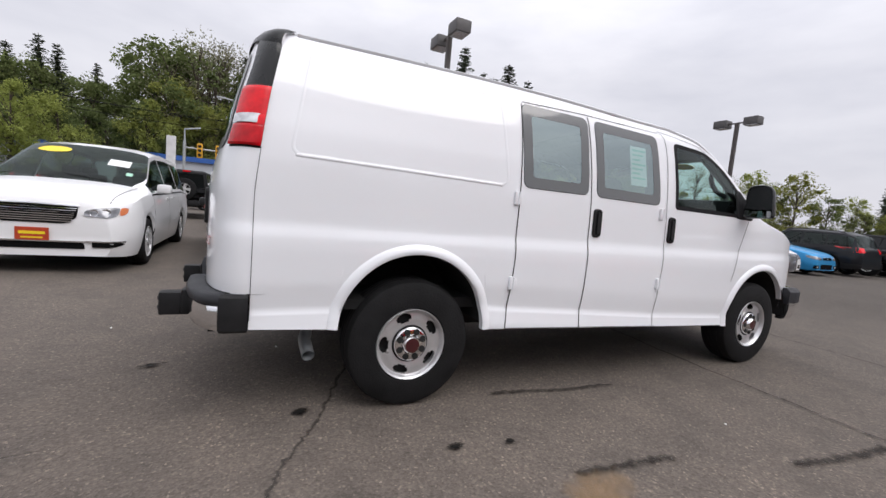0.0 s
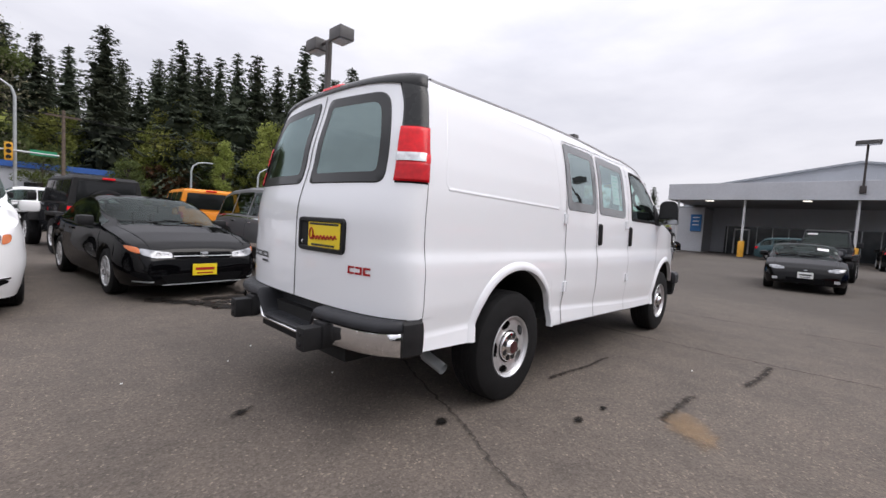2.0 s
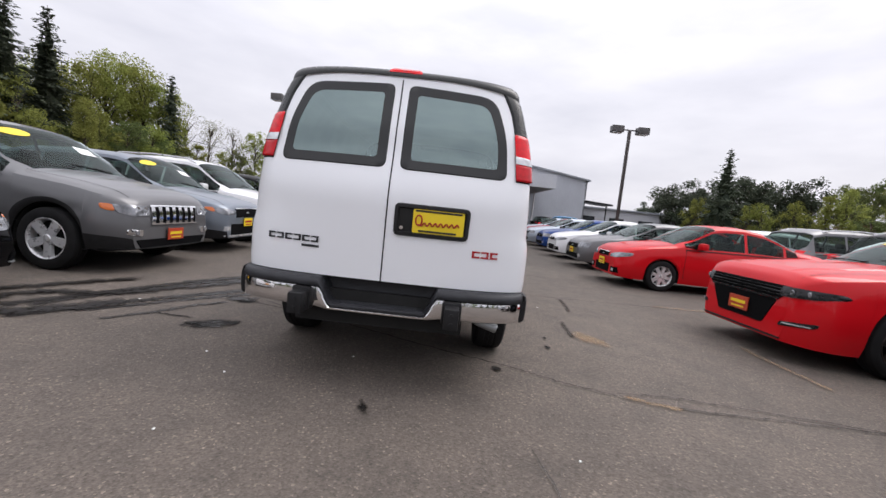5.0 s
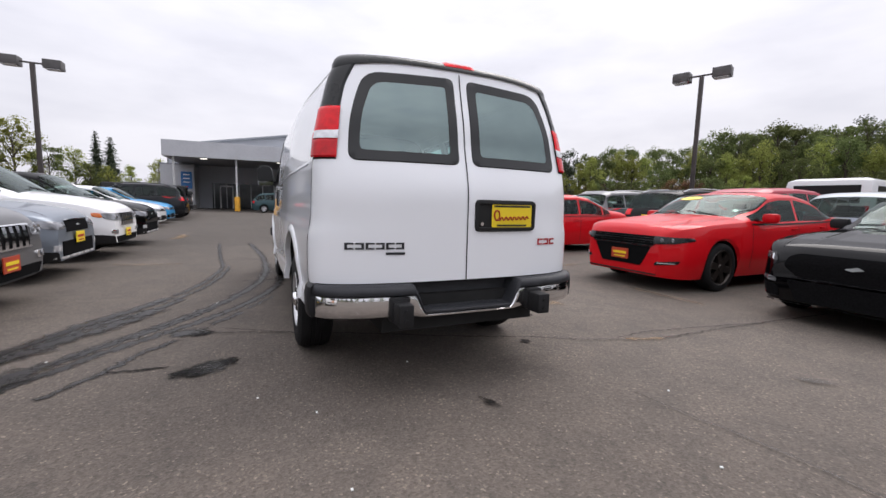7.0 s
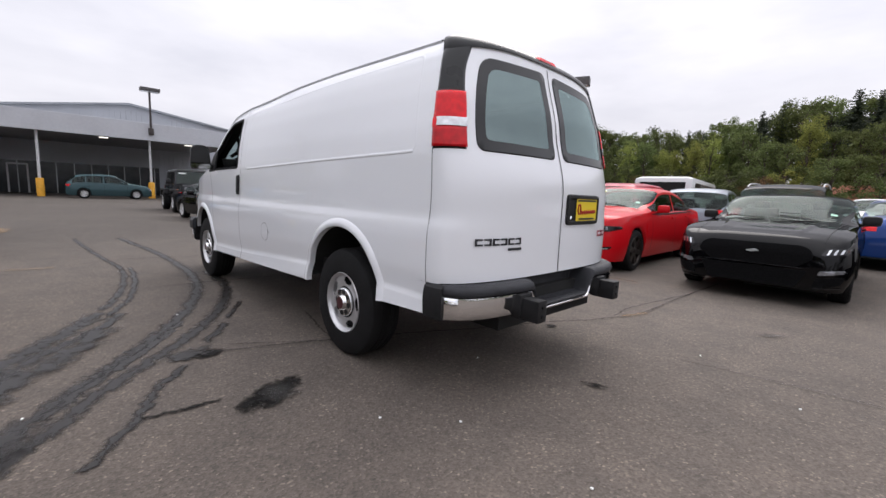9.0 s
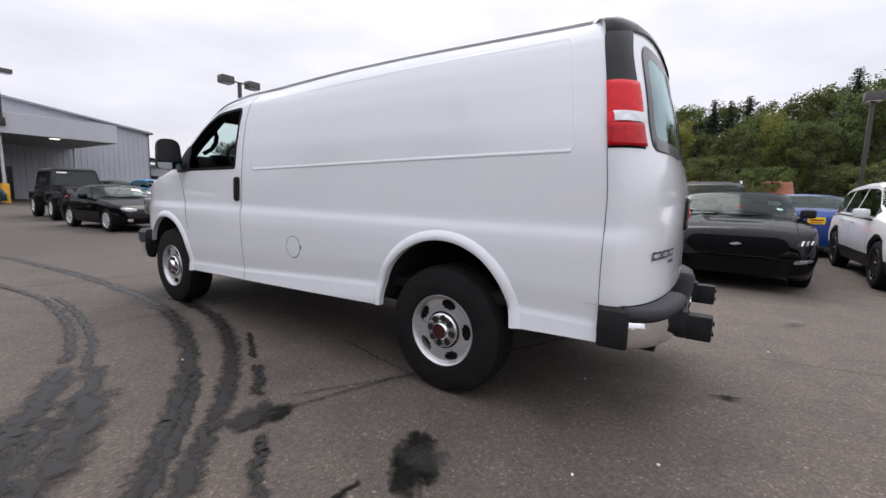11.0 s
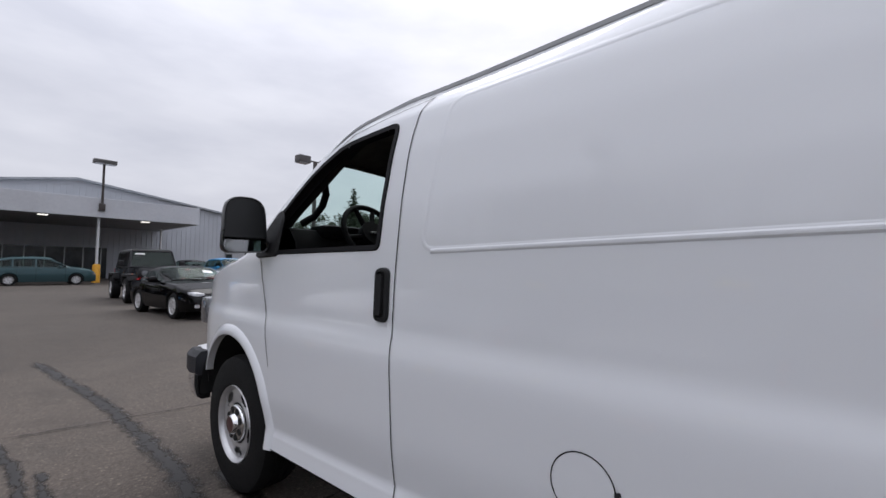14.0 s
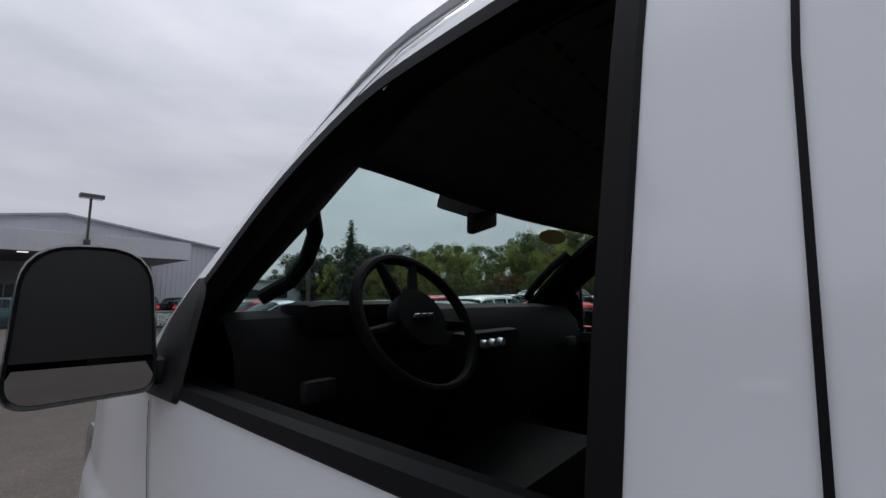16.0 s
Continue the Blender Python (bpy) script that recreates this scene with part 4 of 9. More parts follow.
lot_light(4.62, 9.51, 6.96, 0)
lot_light(20.06, 9.58, 6.80, 0)
lot_light(19.83, -9.52, 6.90, 0)
lot_light(7.95, -15.15, 6.72, 112)
lot_light(-6.3, -22.5, 6.1, 90, True)
lot_light(-15.5, 4.6, 7.4, 0)
canopy_light = thing("canopy_light", "brown pole light bracketed to the canopy fascia", "lamp post")
part("pole", Geo().box((36.93, -3.78, 6.55), (0.13, 0.13, 3.3), 0.012).mesh("pole", M["bronze"]), canopy_light)
part("bracket", Geo().box((36.95, -3.78, 5.15), (0.22, 0.34, 0.5), 0.03).mesh("bracket", M["bronze"]), canopy_light)
part("lamp_head", Geo().box((36.70, -3.78, 8.22), (0.62, 1.25, 0.26), 0.03).mesh("lamp_head", M["lampbox"]), canopy_light, "flat weathered lamp box")
part("diffuser", Geo().box((36.70, -3.78, 8.08), (0.5, 1.1, 0.03)).mesh("diffuser", M["lens"]), canopy_light)


def street_lamp(x, y, h, turn, reach=2.2):
    t = thing("street_lamp", "grey galvanised cobra-head street lamp", "lamp post", "street lamps", m=pose(x, y, 0, 0, 0, turn))
    part("pole", Geo().tube([(0, 0, 0), (0, 0, h - 0.9), (0.15, 0, h - 0.4), (0.6, 0, h - 0.08), (reach, 0, h)], 0.10, 10, 0.05).mesh("pole", M["galv"]), t)
    part("lamp_head", Geo().box((reach + 0.25, 0, h), (0.6, 0.22, 0.12), 0.04).mesh("lamp_head", M["galv"]), t)


street_lamp(-1.93, 33.6, 8.2, 180, 1.2)
street_lamp(11.85, 20.95, 7.5, 160, 0.9)
street_lamp(9.2, 39.9, 5.5, 0, 1.2)
street_lamp(13.6, 36.2, 5.3, 0, 0.8)
sig = thing("traffic_signal", "mast-arm traffic signal with three yellow heads", "traffic signal")
part("mast", Geo().tube([(-5.6, 33, 0), (-5.6, 33, 4.6)], 0.1, 10).tube([(-5.6, 33, 4.1), (0.0, 33, 4.0)], 0.06, 8).tube([(-5.6, 33, 4.6), (-5.6, 33, 5.4), (-4.6, 33, 5.6)], 0.06, 8).mesh("mast", M["galv"]), sig)
for x in (-4.6, -3.4, -2.2):
    part("signal_head", Geo().box((x, 32.9, 3.95), (0.36, 0.3, 1.05), 0.05).mesh("signal_head", M["signal"]), sig, "yellow signal head")
    for k in range(3):
        part("signal_lens", Geo().lathe([(0.001, -0.17), (0.12, -0.165), (0.13, -0.1)], 14, "y", c=(x, 32.9, 3.63 + 0.32 * k)).mesh("signal_lens", M["void"]), sig)
part("street_sign", Geo().box((-0.7, 33, 4.05), (1.2, 0.05, 0.32)).mesh("street_sign", M["greensign"], False), sig, "green street sign with no readable text")
pyl = thing("pylon_sign", "narrow white pylon sign", "sign")
part("panel", Geo().box((-5.2, 25, 2.0), (0.45, 0.2, 4.0), 0.02).mesh("panel", M["post"], False), pyl)
for x, y, h in ((1.0, 44, 8.6), (-24, 46, 9.4), (26, 44, 9.0)):
    u = thing("utility_pole", "weathered timber utility pole", "utility pole", "utility poles")
    part("pole", Geo().tube([(x, y, 0), (x, y, h)], 0.15, 10, 0.11).mesh("pole", M["wood"]), u)
    part("crossarm", Geo().box((x, y, h - 0.5), (2.2, 0.12, 0.14)).mesh("crossarm", M["wood"], False), u)
for dz, dx in ((0, -1.0), (0, 1.0), (-0.9, 0)):
    pts = []
    for a, b in (((-90, 50, 9.6), (-24, 46, 9.0)), ((-24, 46, 9.0), (1.0, 44, 8.2)), ((1.0, 44, 8.2), (26, 44, 8.6)), ((26, 44, 8.6), (90, 48, 9.4))):
        for k in range(9):
            t = k / 9
            pts.append((a[0] + (b[0] - a[0]) * t, a[1] + (b[1] - a[1]) * t + dx * 0.3, a[2] + (b[2] - a[2]) * t + dz - 2.2 * t * (1 - t)))
    tagged(new("power_line", Geo().tube(pts, 0.022, 5).mesh("power_line", M["seal"])), "black overhead power line", "cable", "power lines")

# ---- trees ----


def leaf_cloud(rnd, centres, per, size, spread, flat=0.75, droop=0.0):
    """Small leaf-spray quads scattered in clumps."""
    v, f = [], []
    for cx, cy, cz, r in centres:
        for _ in range(per):
            d = Vector((rnd.gauss(0, 1), rnd.gauss(0, 1), rnd.gauss(0, flat)))
            d = d.normalized() * (0.45 + 0.55 * rnd.random() ** 0.7) * r * spread
            p = Vector((cx, cy, cz)) + d
            a = Vector((rnd.gauss(0, 1), rnd.gauss(0, 1), rnd.gauss(0, 1) - droop)).normalized()
            b = a.cross(Vector((rnd.gauss(0, 1), rnd.gauss(0, 1), rnd.gauss(0, 1)))).normalized()
            s = size * rnd.uniform(0.6, 1.4)
            o = len(v)
            v += [p - a * s, p + b * s * 0.55, p + a * s, p - b * s * 0.55]
            f.append((o, o + 1, o + 2, o + 3))
    return v, f


def broadleaf(seed, mat, dens=150, size=0.105, slim=1.0, airy=1.0):
    """A crown of leaf sprays gathered round the ends of its limbs, denser and darker within."""
    rnd = random.Random(seed)
    tr = Geo()
    tr.tube([(0, 0, 0), (0.05, 0.03, 2.2), (-0.04, 0.06, 4.5), (0.02, 0, 7.6)], 0.17, 8, 0.04)
    cents = []
    for k in range(40):
        z = rnd.uniform(1.2, 9.3)
        env = math.sin(math.pi * min(1, max(0.02, (z - 0.3) / 9.7))) ** 0.55
        a, r = rnd.uniform(0, 6.283), 2.5 * slim * env * rnd.uniform(0.25, 1.05)
        c = (r * math.cos(a), r * math.sin(a), z)
        cents.append((*c, rnd.uniform(0.35, 0.95) * (0.6 + 0.4 * slim) * airy))
        tr.tube([(0, 0, max(1.0, z - 1.2 - r * 0.5)), (c[0] * 0.5, c[1] * 0.5, z - 0.5), c], 0.045, 5, 0.010, caps=False)
    v, f = leaf_cloud(rnd, cents, dens, size, 1.12, 1.05)
    if airy == 1.0:
        for c in cents:
            lump(rnd, v, f, c, 0.34 * c[3])
    return tr.mesh("trunk", M["bark"]), mesh_of("crown", v, f, mat)


def lump(rnd, v, f, c, r):
    """The dark inside of a clump: a few crossed sprays."""
    for _ in range(9):
        a = Vector((rnd.gauss(0, 1), rnd.gauss(0, 1), rnd.gauss(0, 1))).normalized()
        b = a.cross(Vector((rnd.gauss(0, 1), rnd.gauss(0, 1), rnd.gauss(0, 1)))).normalized()
        p = Vector(c[:3]) + Vector((rnd.gauss(0, 0.4), rnd.gauss(0, 0.4), rnd.gauss(0, 0.4))) * r
        o = len(v)
        v += [p - a * r, p - a * r * 0.1 + b * r * 0.7, p + a * r * 0.9, p + a * r * 0.2 - b * r * 0.6]
        f.append((o, o + 1, o + 2, o + 3))


def conifer(seed, mat, width=2.2, lean=0.72):
    """Whorls of drooping boughs, long below and short above, ragged in length, each hung with needle sprays."""
    rnd = random.Random(seed)
    tr = Geo().tube([(0, 0, 0), (0, 0, 5), (0, 0, 9.9)], 0.14, 8, 0.015)
    v, f = [], []
    for k in range(34):
        z = 0.9 + 8.4 * k / 34
        r = width * (1 - k / 34) ** lean
        lump(rnd, v, f, (0.12 * r * math.cos(k * 2.4), 0.12 * r * math.sin(k * 2.4), z), 0.34 * r + 0.05)
    z = 0.8
    while z < 9.8:
        t0 = (z - 0.8) / 9.1
        n = 6 if t0 < 0.8 else 5
        turn, whorl = rnd.uniform(0, 6.283), rnd.uniform(0.78, 1.12)
        for k in range(n):
            if rnd.random() < 0.10:
                continue
            r = (width * (1 - t0) ** lean + 0.07) * whorl * rnd.uniform(0.62, 1.12)
            a = turn + 6.283 * k / n + rnd.uniform(-0.35, 0.35)
            ca, sa = math.cos(a), math.sin(a)
            lift, sag = rnd.uniform(0.05, 0.30) * t0 * 2.0 - 0.10, 0.42 * (1 - t0) + 0.10
            m = max(4, int(r * 8.0))
            for q in range(m):
                t = (q + rnd.uniform(0.5, 1.0)) / m
                wide = 0.34 * r * (0.25 + t) * (1.15 - t)
                for side in (-1, 0, 1):
                    s = (0.115 + 0.03 * r) * rnd.uniform(0.6, 1.4)
                    ox = side * (wide * rnd.uniform(0.4, 1.1) + 0.03)
                    pz = z + lift * r * t - sag * r * t * t + 0.12 * r * t ** 4 - abs(side) * 0.05 * r
                    p = Vector((ca * r * t - sa * ox, sa * r * t + ca * ox, pz + rnd.uniform(-0.04, 0.04)))
                    d = Vector((ca - sa * side * 0.8, sa + ca * side * 0.8, -0.45 + lift + rnd.uniform(-0.35, 0.25))).normalized()
                    b = d.cross(Vector((rnd.gauss(0, 0.4), rnd.gauss(0, 0.4), 1))).normalized()
                    o = len(v)
                    v += [p - d * s * 0.4, p + b * s * 0.40 + d * s * 0.2, p + d * s * 1.15, p - b * s * 0.40 + d * s * 0.1]
                    f.append((o, o + 1, o + 2, o + 3))
        z += (0.27 - 0.10 * t0) * rnd.uniform(0.8, 1.2)
    return tr.mesh("trunk", M["bark"]), mesh_of("crown", v, f, mat)


KINDS = {
    "fir": [conifer(11, M["conifer"], 2.3), conifer(12, M["conifer"], 2.7, 0.8), conifer(13, M["conifer"], 2.0), conifer(14, M["conifer"], 2.5, 0.66)],
    "leafy": [broadleaf(21, M["leaf"], 150, 0.10), broadleaf(22, M["leaf"], 150, 0.10, 0.85), broadleaf(23, M["leaf"], 150, 0.105, 1.15)],
    "fresh": [broadleaf(31, M["spring"], 140, 0.095), broadleaf(32, M["spring"], 130, 0.095, 0.8), broadleaf(33, M["spring"], 140, 0.095)],
    "slim": [broadleaf(41, M["spring"], 130, 0.10, 0.38)],
    "poplar": [broadleaf(45, M["spring"], 210, 0.08, 0.62, 1.15), broadleaf(46, M["spring"], 210, 0.08, 0.72, 1.15)],
    "budding": [broadleaf(51, M["bare"], 60, 0.065, 0.8, 1.25), broadleaf(52, M["bare"], 60, 0.065, 0.95, 1.25)],
    "dark": [broadleaf(55, M["conifer"], 170, 0.11, 1.0), broadleaf(56, M["conifer"], 170, 0.11, 1.15)],
    "shrub": [broadleaf(61, M["shrub"], 110, 0.11, 1.3), broadleaf(62, M["leaf"], 110, 0.11, 1.5)],
}
TREE_TAGS = {
    "fir": ("fir_tree", "tall dark green fir with drooping branches", "conifer"),
    "leafy": ("broadleaf_tree", "full green broadleaf tree on the wooded edge", "tree"),
    "fresh": ("broadleaf_tree", "broadleaf tree in fresh yellow-green spring leaf", "tree"),
    "slim": ("columnar_tree", "slim columnar yellow-green tree", "tree"),
    "poplar": ("poplar_tree", "tall airy poplar in pale yellow-green leaf", "tree"),
    "dark": ("evergreen_tree", "dense rounded dark evergreen tree", "tree"),
    "budding": ("budding_tree", "thin pale tree just coming into bud", "tree"),
    "shrub": ("shrub", "low dense shrub on the wooded edge", "shrub"),
}
tree_rnd = random.Random(5)


def tree(kind, az, dist, elev, wide=1.0, eye=(-2.5, 0.0, 1.2)):
    """A tree that stands dist metres out on a bearing (degrees from +x) and reaches the given elevation above the lot's middle."""
    x, y = eye[0] + dist * math.cos(radians(az)), eye[1] + dist * math.sin(radians(az))
    zb = ground_height(x, y) - 0.1
    h = max(1.5, dist * math.tan(radians(elev)) + eye[2] - zb)
    name, label, cat = TREE_TAGS[kind]
    tr, cr = tree_rnd.choice(KINDS[kind])
    t = thing(name, label, cat, "trees round the lot", m=Matrix.Translation((x, y, zb)) @ Matrix.Rotation(tree_rnd.uniform(0, 6.28), 4, "Z") @ Matrix.Diagonal((wide * h / 10, wide * h / 10, h / 10, 1)))
    part("trunk", tr, t)
    part("crown", cr, t)


SKY_LEFT = ([9, 11, 13, 14.5, 17, 18.5, 22, 26, 29, 32, 34, 36, 38, 42, 44, 46, 47, 49, 50.5, 52, 54, 57, 59, 61, 63, 65, 68, 72],
            [3.6, 4.2, 3.5, 4.4, 5.4, 4.6, 7.2, 7.2, 7.4, 7.9, 8.7, 11.2, 13.6, 14.2, 12.2, 12.6, 11.5, 13.2, 12.5, 15.5, 18.6, 18, 18.5, 20, 18.2, 18.6, 19, 17.6])
SKY_FAR = ([75, 77, 78.5, 79.6, 81, 83, 85.6, 88, 90, 92, 95, 98, 100, 101.2, 103, 105, 107, 109, 112, 120, 131],
           [18.6, 17, 16, 14.2, 16, 18, 15.8, 16, 16.5, 17.6, 18.4, 17.6, 16.6, 12.3, 11.2, 12, 12, 13.2, 12.5, 11, 9])
SKY_RIGHT = ([-130, -112, -104, -99, -95, -90, -88, -84, -80, -76, -74, -70, -65, -60, -54, -49, -46, -42, -38, -36, -30, -27.6, -25.5],
             [10, 11.5, 12.6, 13.8, 12, 12, 12.7, 12, 11, 10, 9.4, 9.7, 9.5, 9.7, 8.6, 7.6, 8.2, 7.2, 7.3, 7.7, 6.8, 7.2, 4.7])


def sky_el(az):
    """How high the tree tops stand above the lot on a bearing."""
    if az < 0:
        return float(np.interp(az, *SKY_RIGHT))
    return float(np.interp(az, SKY_LEFT[0] + SKY_FAR[0], SKY_LEFT[1] + SKY_FAR[1]))


# tall firs on the left slope, each with its own height
for a, d, e in ((61.0, 50, 21.9), (54.9, 52, 20.0), (48.9, 60, 15.8), (46.0, 62, 15.5), (57.4, 60, 18.2), (67.0, 60, 19.5), (69.2, 58, 19.4), (75.1, 58, 19.4), (73.4, 64, 18.4), (82.2, 57, 18.9), (87.6, 62, 16.5), (89.8, 60, 16.8), (77.4, 66, 16.8), (85.2, 66, 16.0),
                (64.6, 64, 18.7), (71.2, 66, 18.4), (63.0, 70, 18.0), (59.0, 66, 18.8), (52.8, 64, 18.0), (79.2, 70, 14.4), (80.8, 66, 16.0), (35.6, 66, 12.0), (109.1, 60, 14.0), (107.7, 62, 13.4), (111.4, 64, 12.6), (104.6, 66, 12.4), (16.2, 85, 6.7), (15.0, 85, 6.2)):
    tree("fir", a, d, e, 0.92)
az = 51.5
while az < 91:
    tree("fir", az, tree_rnd.uniform(66, 78), sky_el(az) * tree_rnd.uniform(0.80, 0.97), 0.9)
    az += tree_rnd.uniform(1.3, 2.2)
# broadleaf trees below and beside them
az = 48.0
while az < 91:
    tree(tree_rnd.choice(["leafy", "fresh", "fresh", "fresh"]), az, tree_rnd.uniform(56.5, 62), sky_el(az) * tree_rnd.uniform(0.48, 0.74), 1.05)
    az += tree_rnd.uniform(1.7, 2.6)
az = 47.0
while az < 118:
    tree(tree_rnd.choice(["fresh", "leafy", "fresh", "shrub"]), az, tree_rnd.uniform(55.5, 58), sky_el(az) * tree_rnd.uniform(0.28, 0.44), 1.25)
    az += tree_rnd.uniform(2.0, 3.0)
az = 90.6
while az < 131:
    el = sky_el(az)
    tree("budding" if 91 < az < 99 and tree_rnd.random() < 0.35 else "leafy", az, tree_rnd.uniform(56, 66), el * tree_rnd.uniform(0.9, 1.0), 1.0)
    tree(tree_rnd.choice(["leafy", "leafy", "fresh"]), az + 0.7, tree_rnd.uniform(50, 56), el * tree_rnd.uniform(0.5, 0.72), 1.1)
    az += tree_rnd.uniform(1.5, 2.3)
az = 35.8
while az < 48:
    tree("poplar", az, tree_rnd.uniform(60, 72), sky_el(az) * tree_rnd.uniform(0.88, 1.0), 1.0)
    tree(tree_rnd.choice(["leafy", "fresh"]), az + 0.5, tree_rnd.uniform(58, 66), sky_el(az) * tree_rnd.uniform(0.36, 0.55), 1.1)
    az += tree_rnd.uniform(0.9, 1.5)
for a, d, e, k in ((70.2, 44, 9.3, "slim"), (58.6, 40, 8.9, "slim"), (50.3, 42, 9.2, "slim"), (43.2, 42, 8.2, "slim"), (64.6, 50, 11.8, "fresh"), (95, 55, 18.2, "budding"), (97.6, 55, 17.6, "leafy"), (93, 56, 17.6, "budding"), (87, 46, 6, "leafy"), (80, 47, 5.6, "leafy"), (111, 44, 9.6, "fresh"), (107.5, 46, 8.8, "fresh"), (114, 46, 9.2, "leafy")):
    tree(k, a, d, e, 1.0 if k == "slim" else 1.15)
# ahead, beside the hall
for a, d, e, k in ((34, 70, 8.6, "budding"), (31.5, 70, 7.8, "budding"), (29, 75, 7.4, "budding"), (26.5, 78, 7.3, "fresh"), (24.5, 80, 6.2, "leafy"), (22.5, 75, 7.2, "fresh"), (20, 78, 5, "leafy"), (18, 80, 4.8, "fresh"), (13.4, 80, 3.4, "fresh"), (11, 70, 4.2, "fresh"), (9.8, 75, 3.8, "leafy"), (32.8, 66, 5.0, "fresh"), (30, 68, 4.4, "fresh"), (28, 66, 4.8, "leafy"), (25.5, 66, 4.2, "fresh"), (17, 72, 3.6, "leafy"), (15.5, 74, 3.2, "fresh")):
    tree(k, a, d, e, 1.2)
# right: dark evergreens, then the long green slope
for a in np.arange(-25.8, -42, -1.35):
    tree("dark", a, tree_rnd.uniform(66, 74), sky_el(a) * tree_rnd.uniform(0.88, 1.02), 1.25)
tree("fir", -33.0, 60, 10.6, 0.95)
for a, e in ((-35.5, 4.4), (-36.8, 4.6), (-30.5, 4.8), (-39.5, 5.0), (-42, 6.0), (-43.4, 6.6)):
    tree("fresh", a, 62, e, 1.0)
a = -43.0
while a > -130:
    el = sky_el(a)
    tree(tree_rnd.choice(["leafy", "leafy", "leafy", "fir"]), a, tree_rnd.uniform(80, 95), el * tree_rnd.uniform(0.93, 1.03), 0.95)
    tree(tree_rnd.choice(["leafy", "leafy", "poplar"]), a - 0.7, tree_rnd.uniform(70, 80), el * tree_rnd.uniform(0.66, 0.9), 1.0)
    if tree_rnd.random() < 0.85:
        tree(tree_rnd.choice(["leafy", "fresh", "leafy", "shrub"]), a - 0.9, tree_rnd.uniform(60, 66), el * tree_rnd.uniform(0.30, 0.5), 1.4)
    a -= tree_rnd.uniform(1.4, 2.0)
for k, a in enumerate(np.arange(-58, -112, -1.7)):
    tree(("leafy", "dark", "leafy")[k % 3], a, 96 + 3 * (k % 4), sky_el(a) * (0.84 + 0.04 * (k % 4)), 1.35)
# trees added all round behind, out of sight: only paint and glass reflect them
for a in range(134, 226, 6):
    tree(tree_rnd.choice(["fir", "leafy"]), a, 70, tree_rnd.uniform(5, 9), 1.4)


# ---- the white cargo van: x ahead, y to its left, rear axle at x = 0 ----
van = thing("cargo_van", "white full-size cargo van with black rear trim, parked on asphalt", "van")

ZTOP = 2.025
WZ = smooth_table([0.36, 0.43, 0.475, 0.575, 0.600, 0.75, 0.93, 1.00, 1.06, 1.25, 1.40, 1.55, 1.75, 1.88, 1.96, ZTOP, 2.12],
                  [0.960, 0.982, 0.996, 0.982, 0.980, 0.998, 0.998, 0.993, 0.976, 0.970, 0.962, 0.950, 0.920, 0.890, 0.862, 0.822, 0.72], 0.022)
PLAN = smooth_table([-2, 3.1, 3.55, 3.85, 4.05, 4.18, 4.30], [1, 1, 0.987, 0.955, 0.905, 0.83, 0.68], 0.12)
ZE = smooth_table([-1.3, -0.3, 0.9, 2.15, 2.42, 2.70, 2.95, 3.15, 3.27, 3.36, 3.60, 3.80, 4.00, 4.15, 4.24, 4.30],
                  [2.068, 2.062, 2.044, 2.013, 1.960, 1.838, 1.672, 1.480, 1.375, 1.345, 1.300, 1.255, 1.19, 1.10, 1.00, 0.92], 0.04)
ZC = smooth_table([-1.3, -0.8, 0.0, 1.0, 2.0, 2.35, 2.55, 2.75, 3.05, 3.35, 3.50, 3.70, 3.95, 4.12, 4.24, 4.30],
                  [2.104, 2.107, 2.118, 2.111, 2.09, 2.065, 2.02, 1.92, 1.715, 1.47, 1.365, 1.335, 1.27, 1.17, 1.04, 0.95], 0.05)
ARCHES = ((0.0, 0.485, 0.452), (3.43, 0.425, 0.482))
RIB = 2.045


def sill(x):
    return 0.489 - 0.029 * x


def bottom(x):
    z = sill(min(x, 3.0))
    if x > 3.9:
        z = 0.56
    for c, zc, r in ARCHES:
        if abs(x - c) < r:
            z = max(z, zc + math.sqrt(r * r - (x - c) ** 2))
    return z


def fold(x):
    """Height of the fold above the flared sill."""
    return float(np.interp(x, [-0.86, -0.47, 0.5, 1.2, 2.0, 2.92], [0.594, 0.602, 0.604, 0.562, 0.512, 0.478]))


def half_width(x, z, side):
    w = WZ(z + (0.590 - fold(x)) * sstep(0.85, 0.62, z)) * PLAN(x)
    w *= 1 - 0.085 * sstep(2.1, 3.3, x) * sstep(1.30, 1.95, z)
    w -= 0.04 * sstep(0.9, 2.0, x) * sstep(2.75, 2.35, x) * sstep(1.90, 2.02, z)
    w += 0.007 * sstep(fold(x) + 0.007, fold(x) - 0.003, z)
    rear_t = sstep(0.6, -0.9, x)
    w *= 1 - 0.042 * rear_t - 0.034 * rear_t * sstep(1.35, 1.95, z)
    # the shoulder fades out towards the rear corner
    return w


# the rear end leans forward above the tail lights' foot
LEAN = smooth_table([0.6, 1.22, 1.43, 1.6, 1.72, 2.0, 2.12], [0, 0, 0.020, 0.040, 0.056, 0.105, 0.13], 0.06)


def lean_x(x, z):
    return x + LEAN(z) * max(0.0, min(1.0, (-0.45 - x) / 0.435)) ** 1.4


def side_left(x, z):
    return (lean_x(x, z), half_width(x, z, 1), z)


def side_right(x, z):
    return (lean_x(x, z), -half_width(x, z, -1), z)


SIDE = {1: lambda x, z: side_left(x, z), -1: lambda x, z: side_right(x, z)}


def out(side):
    """The sign that makes skin() move outwards on that side."""
    return -1 if side > 0 else 1


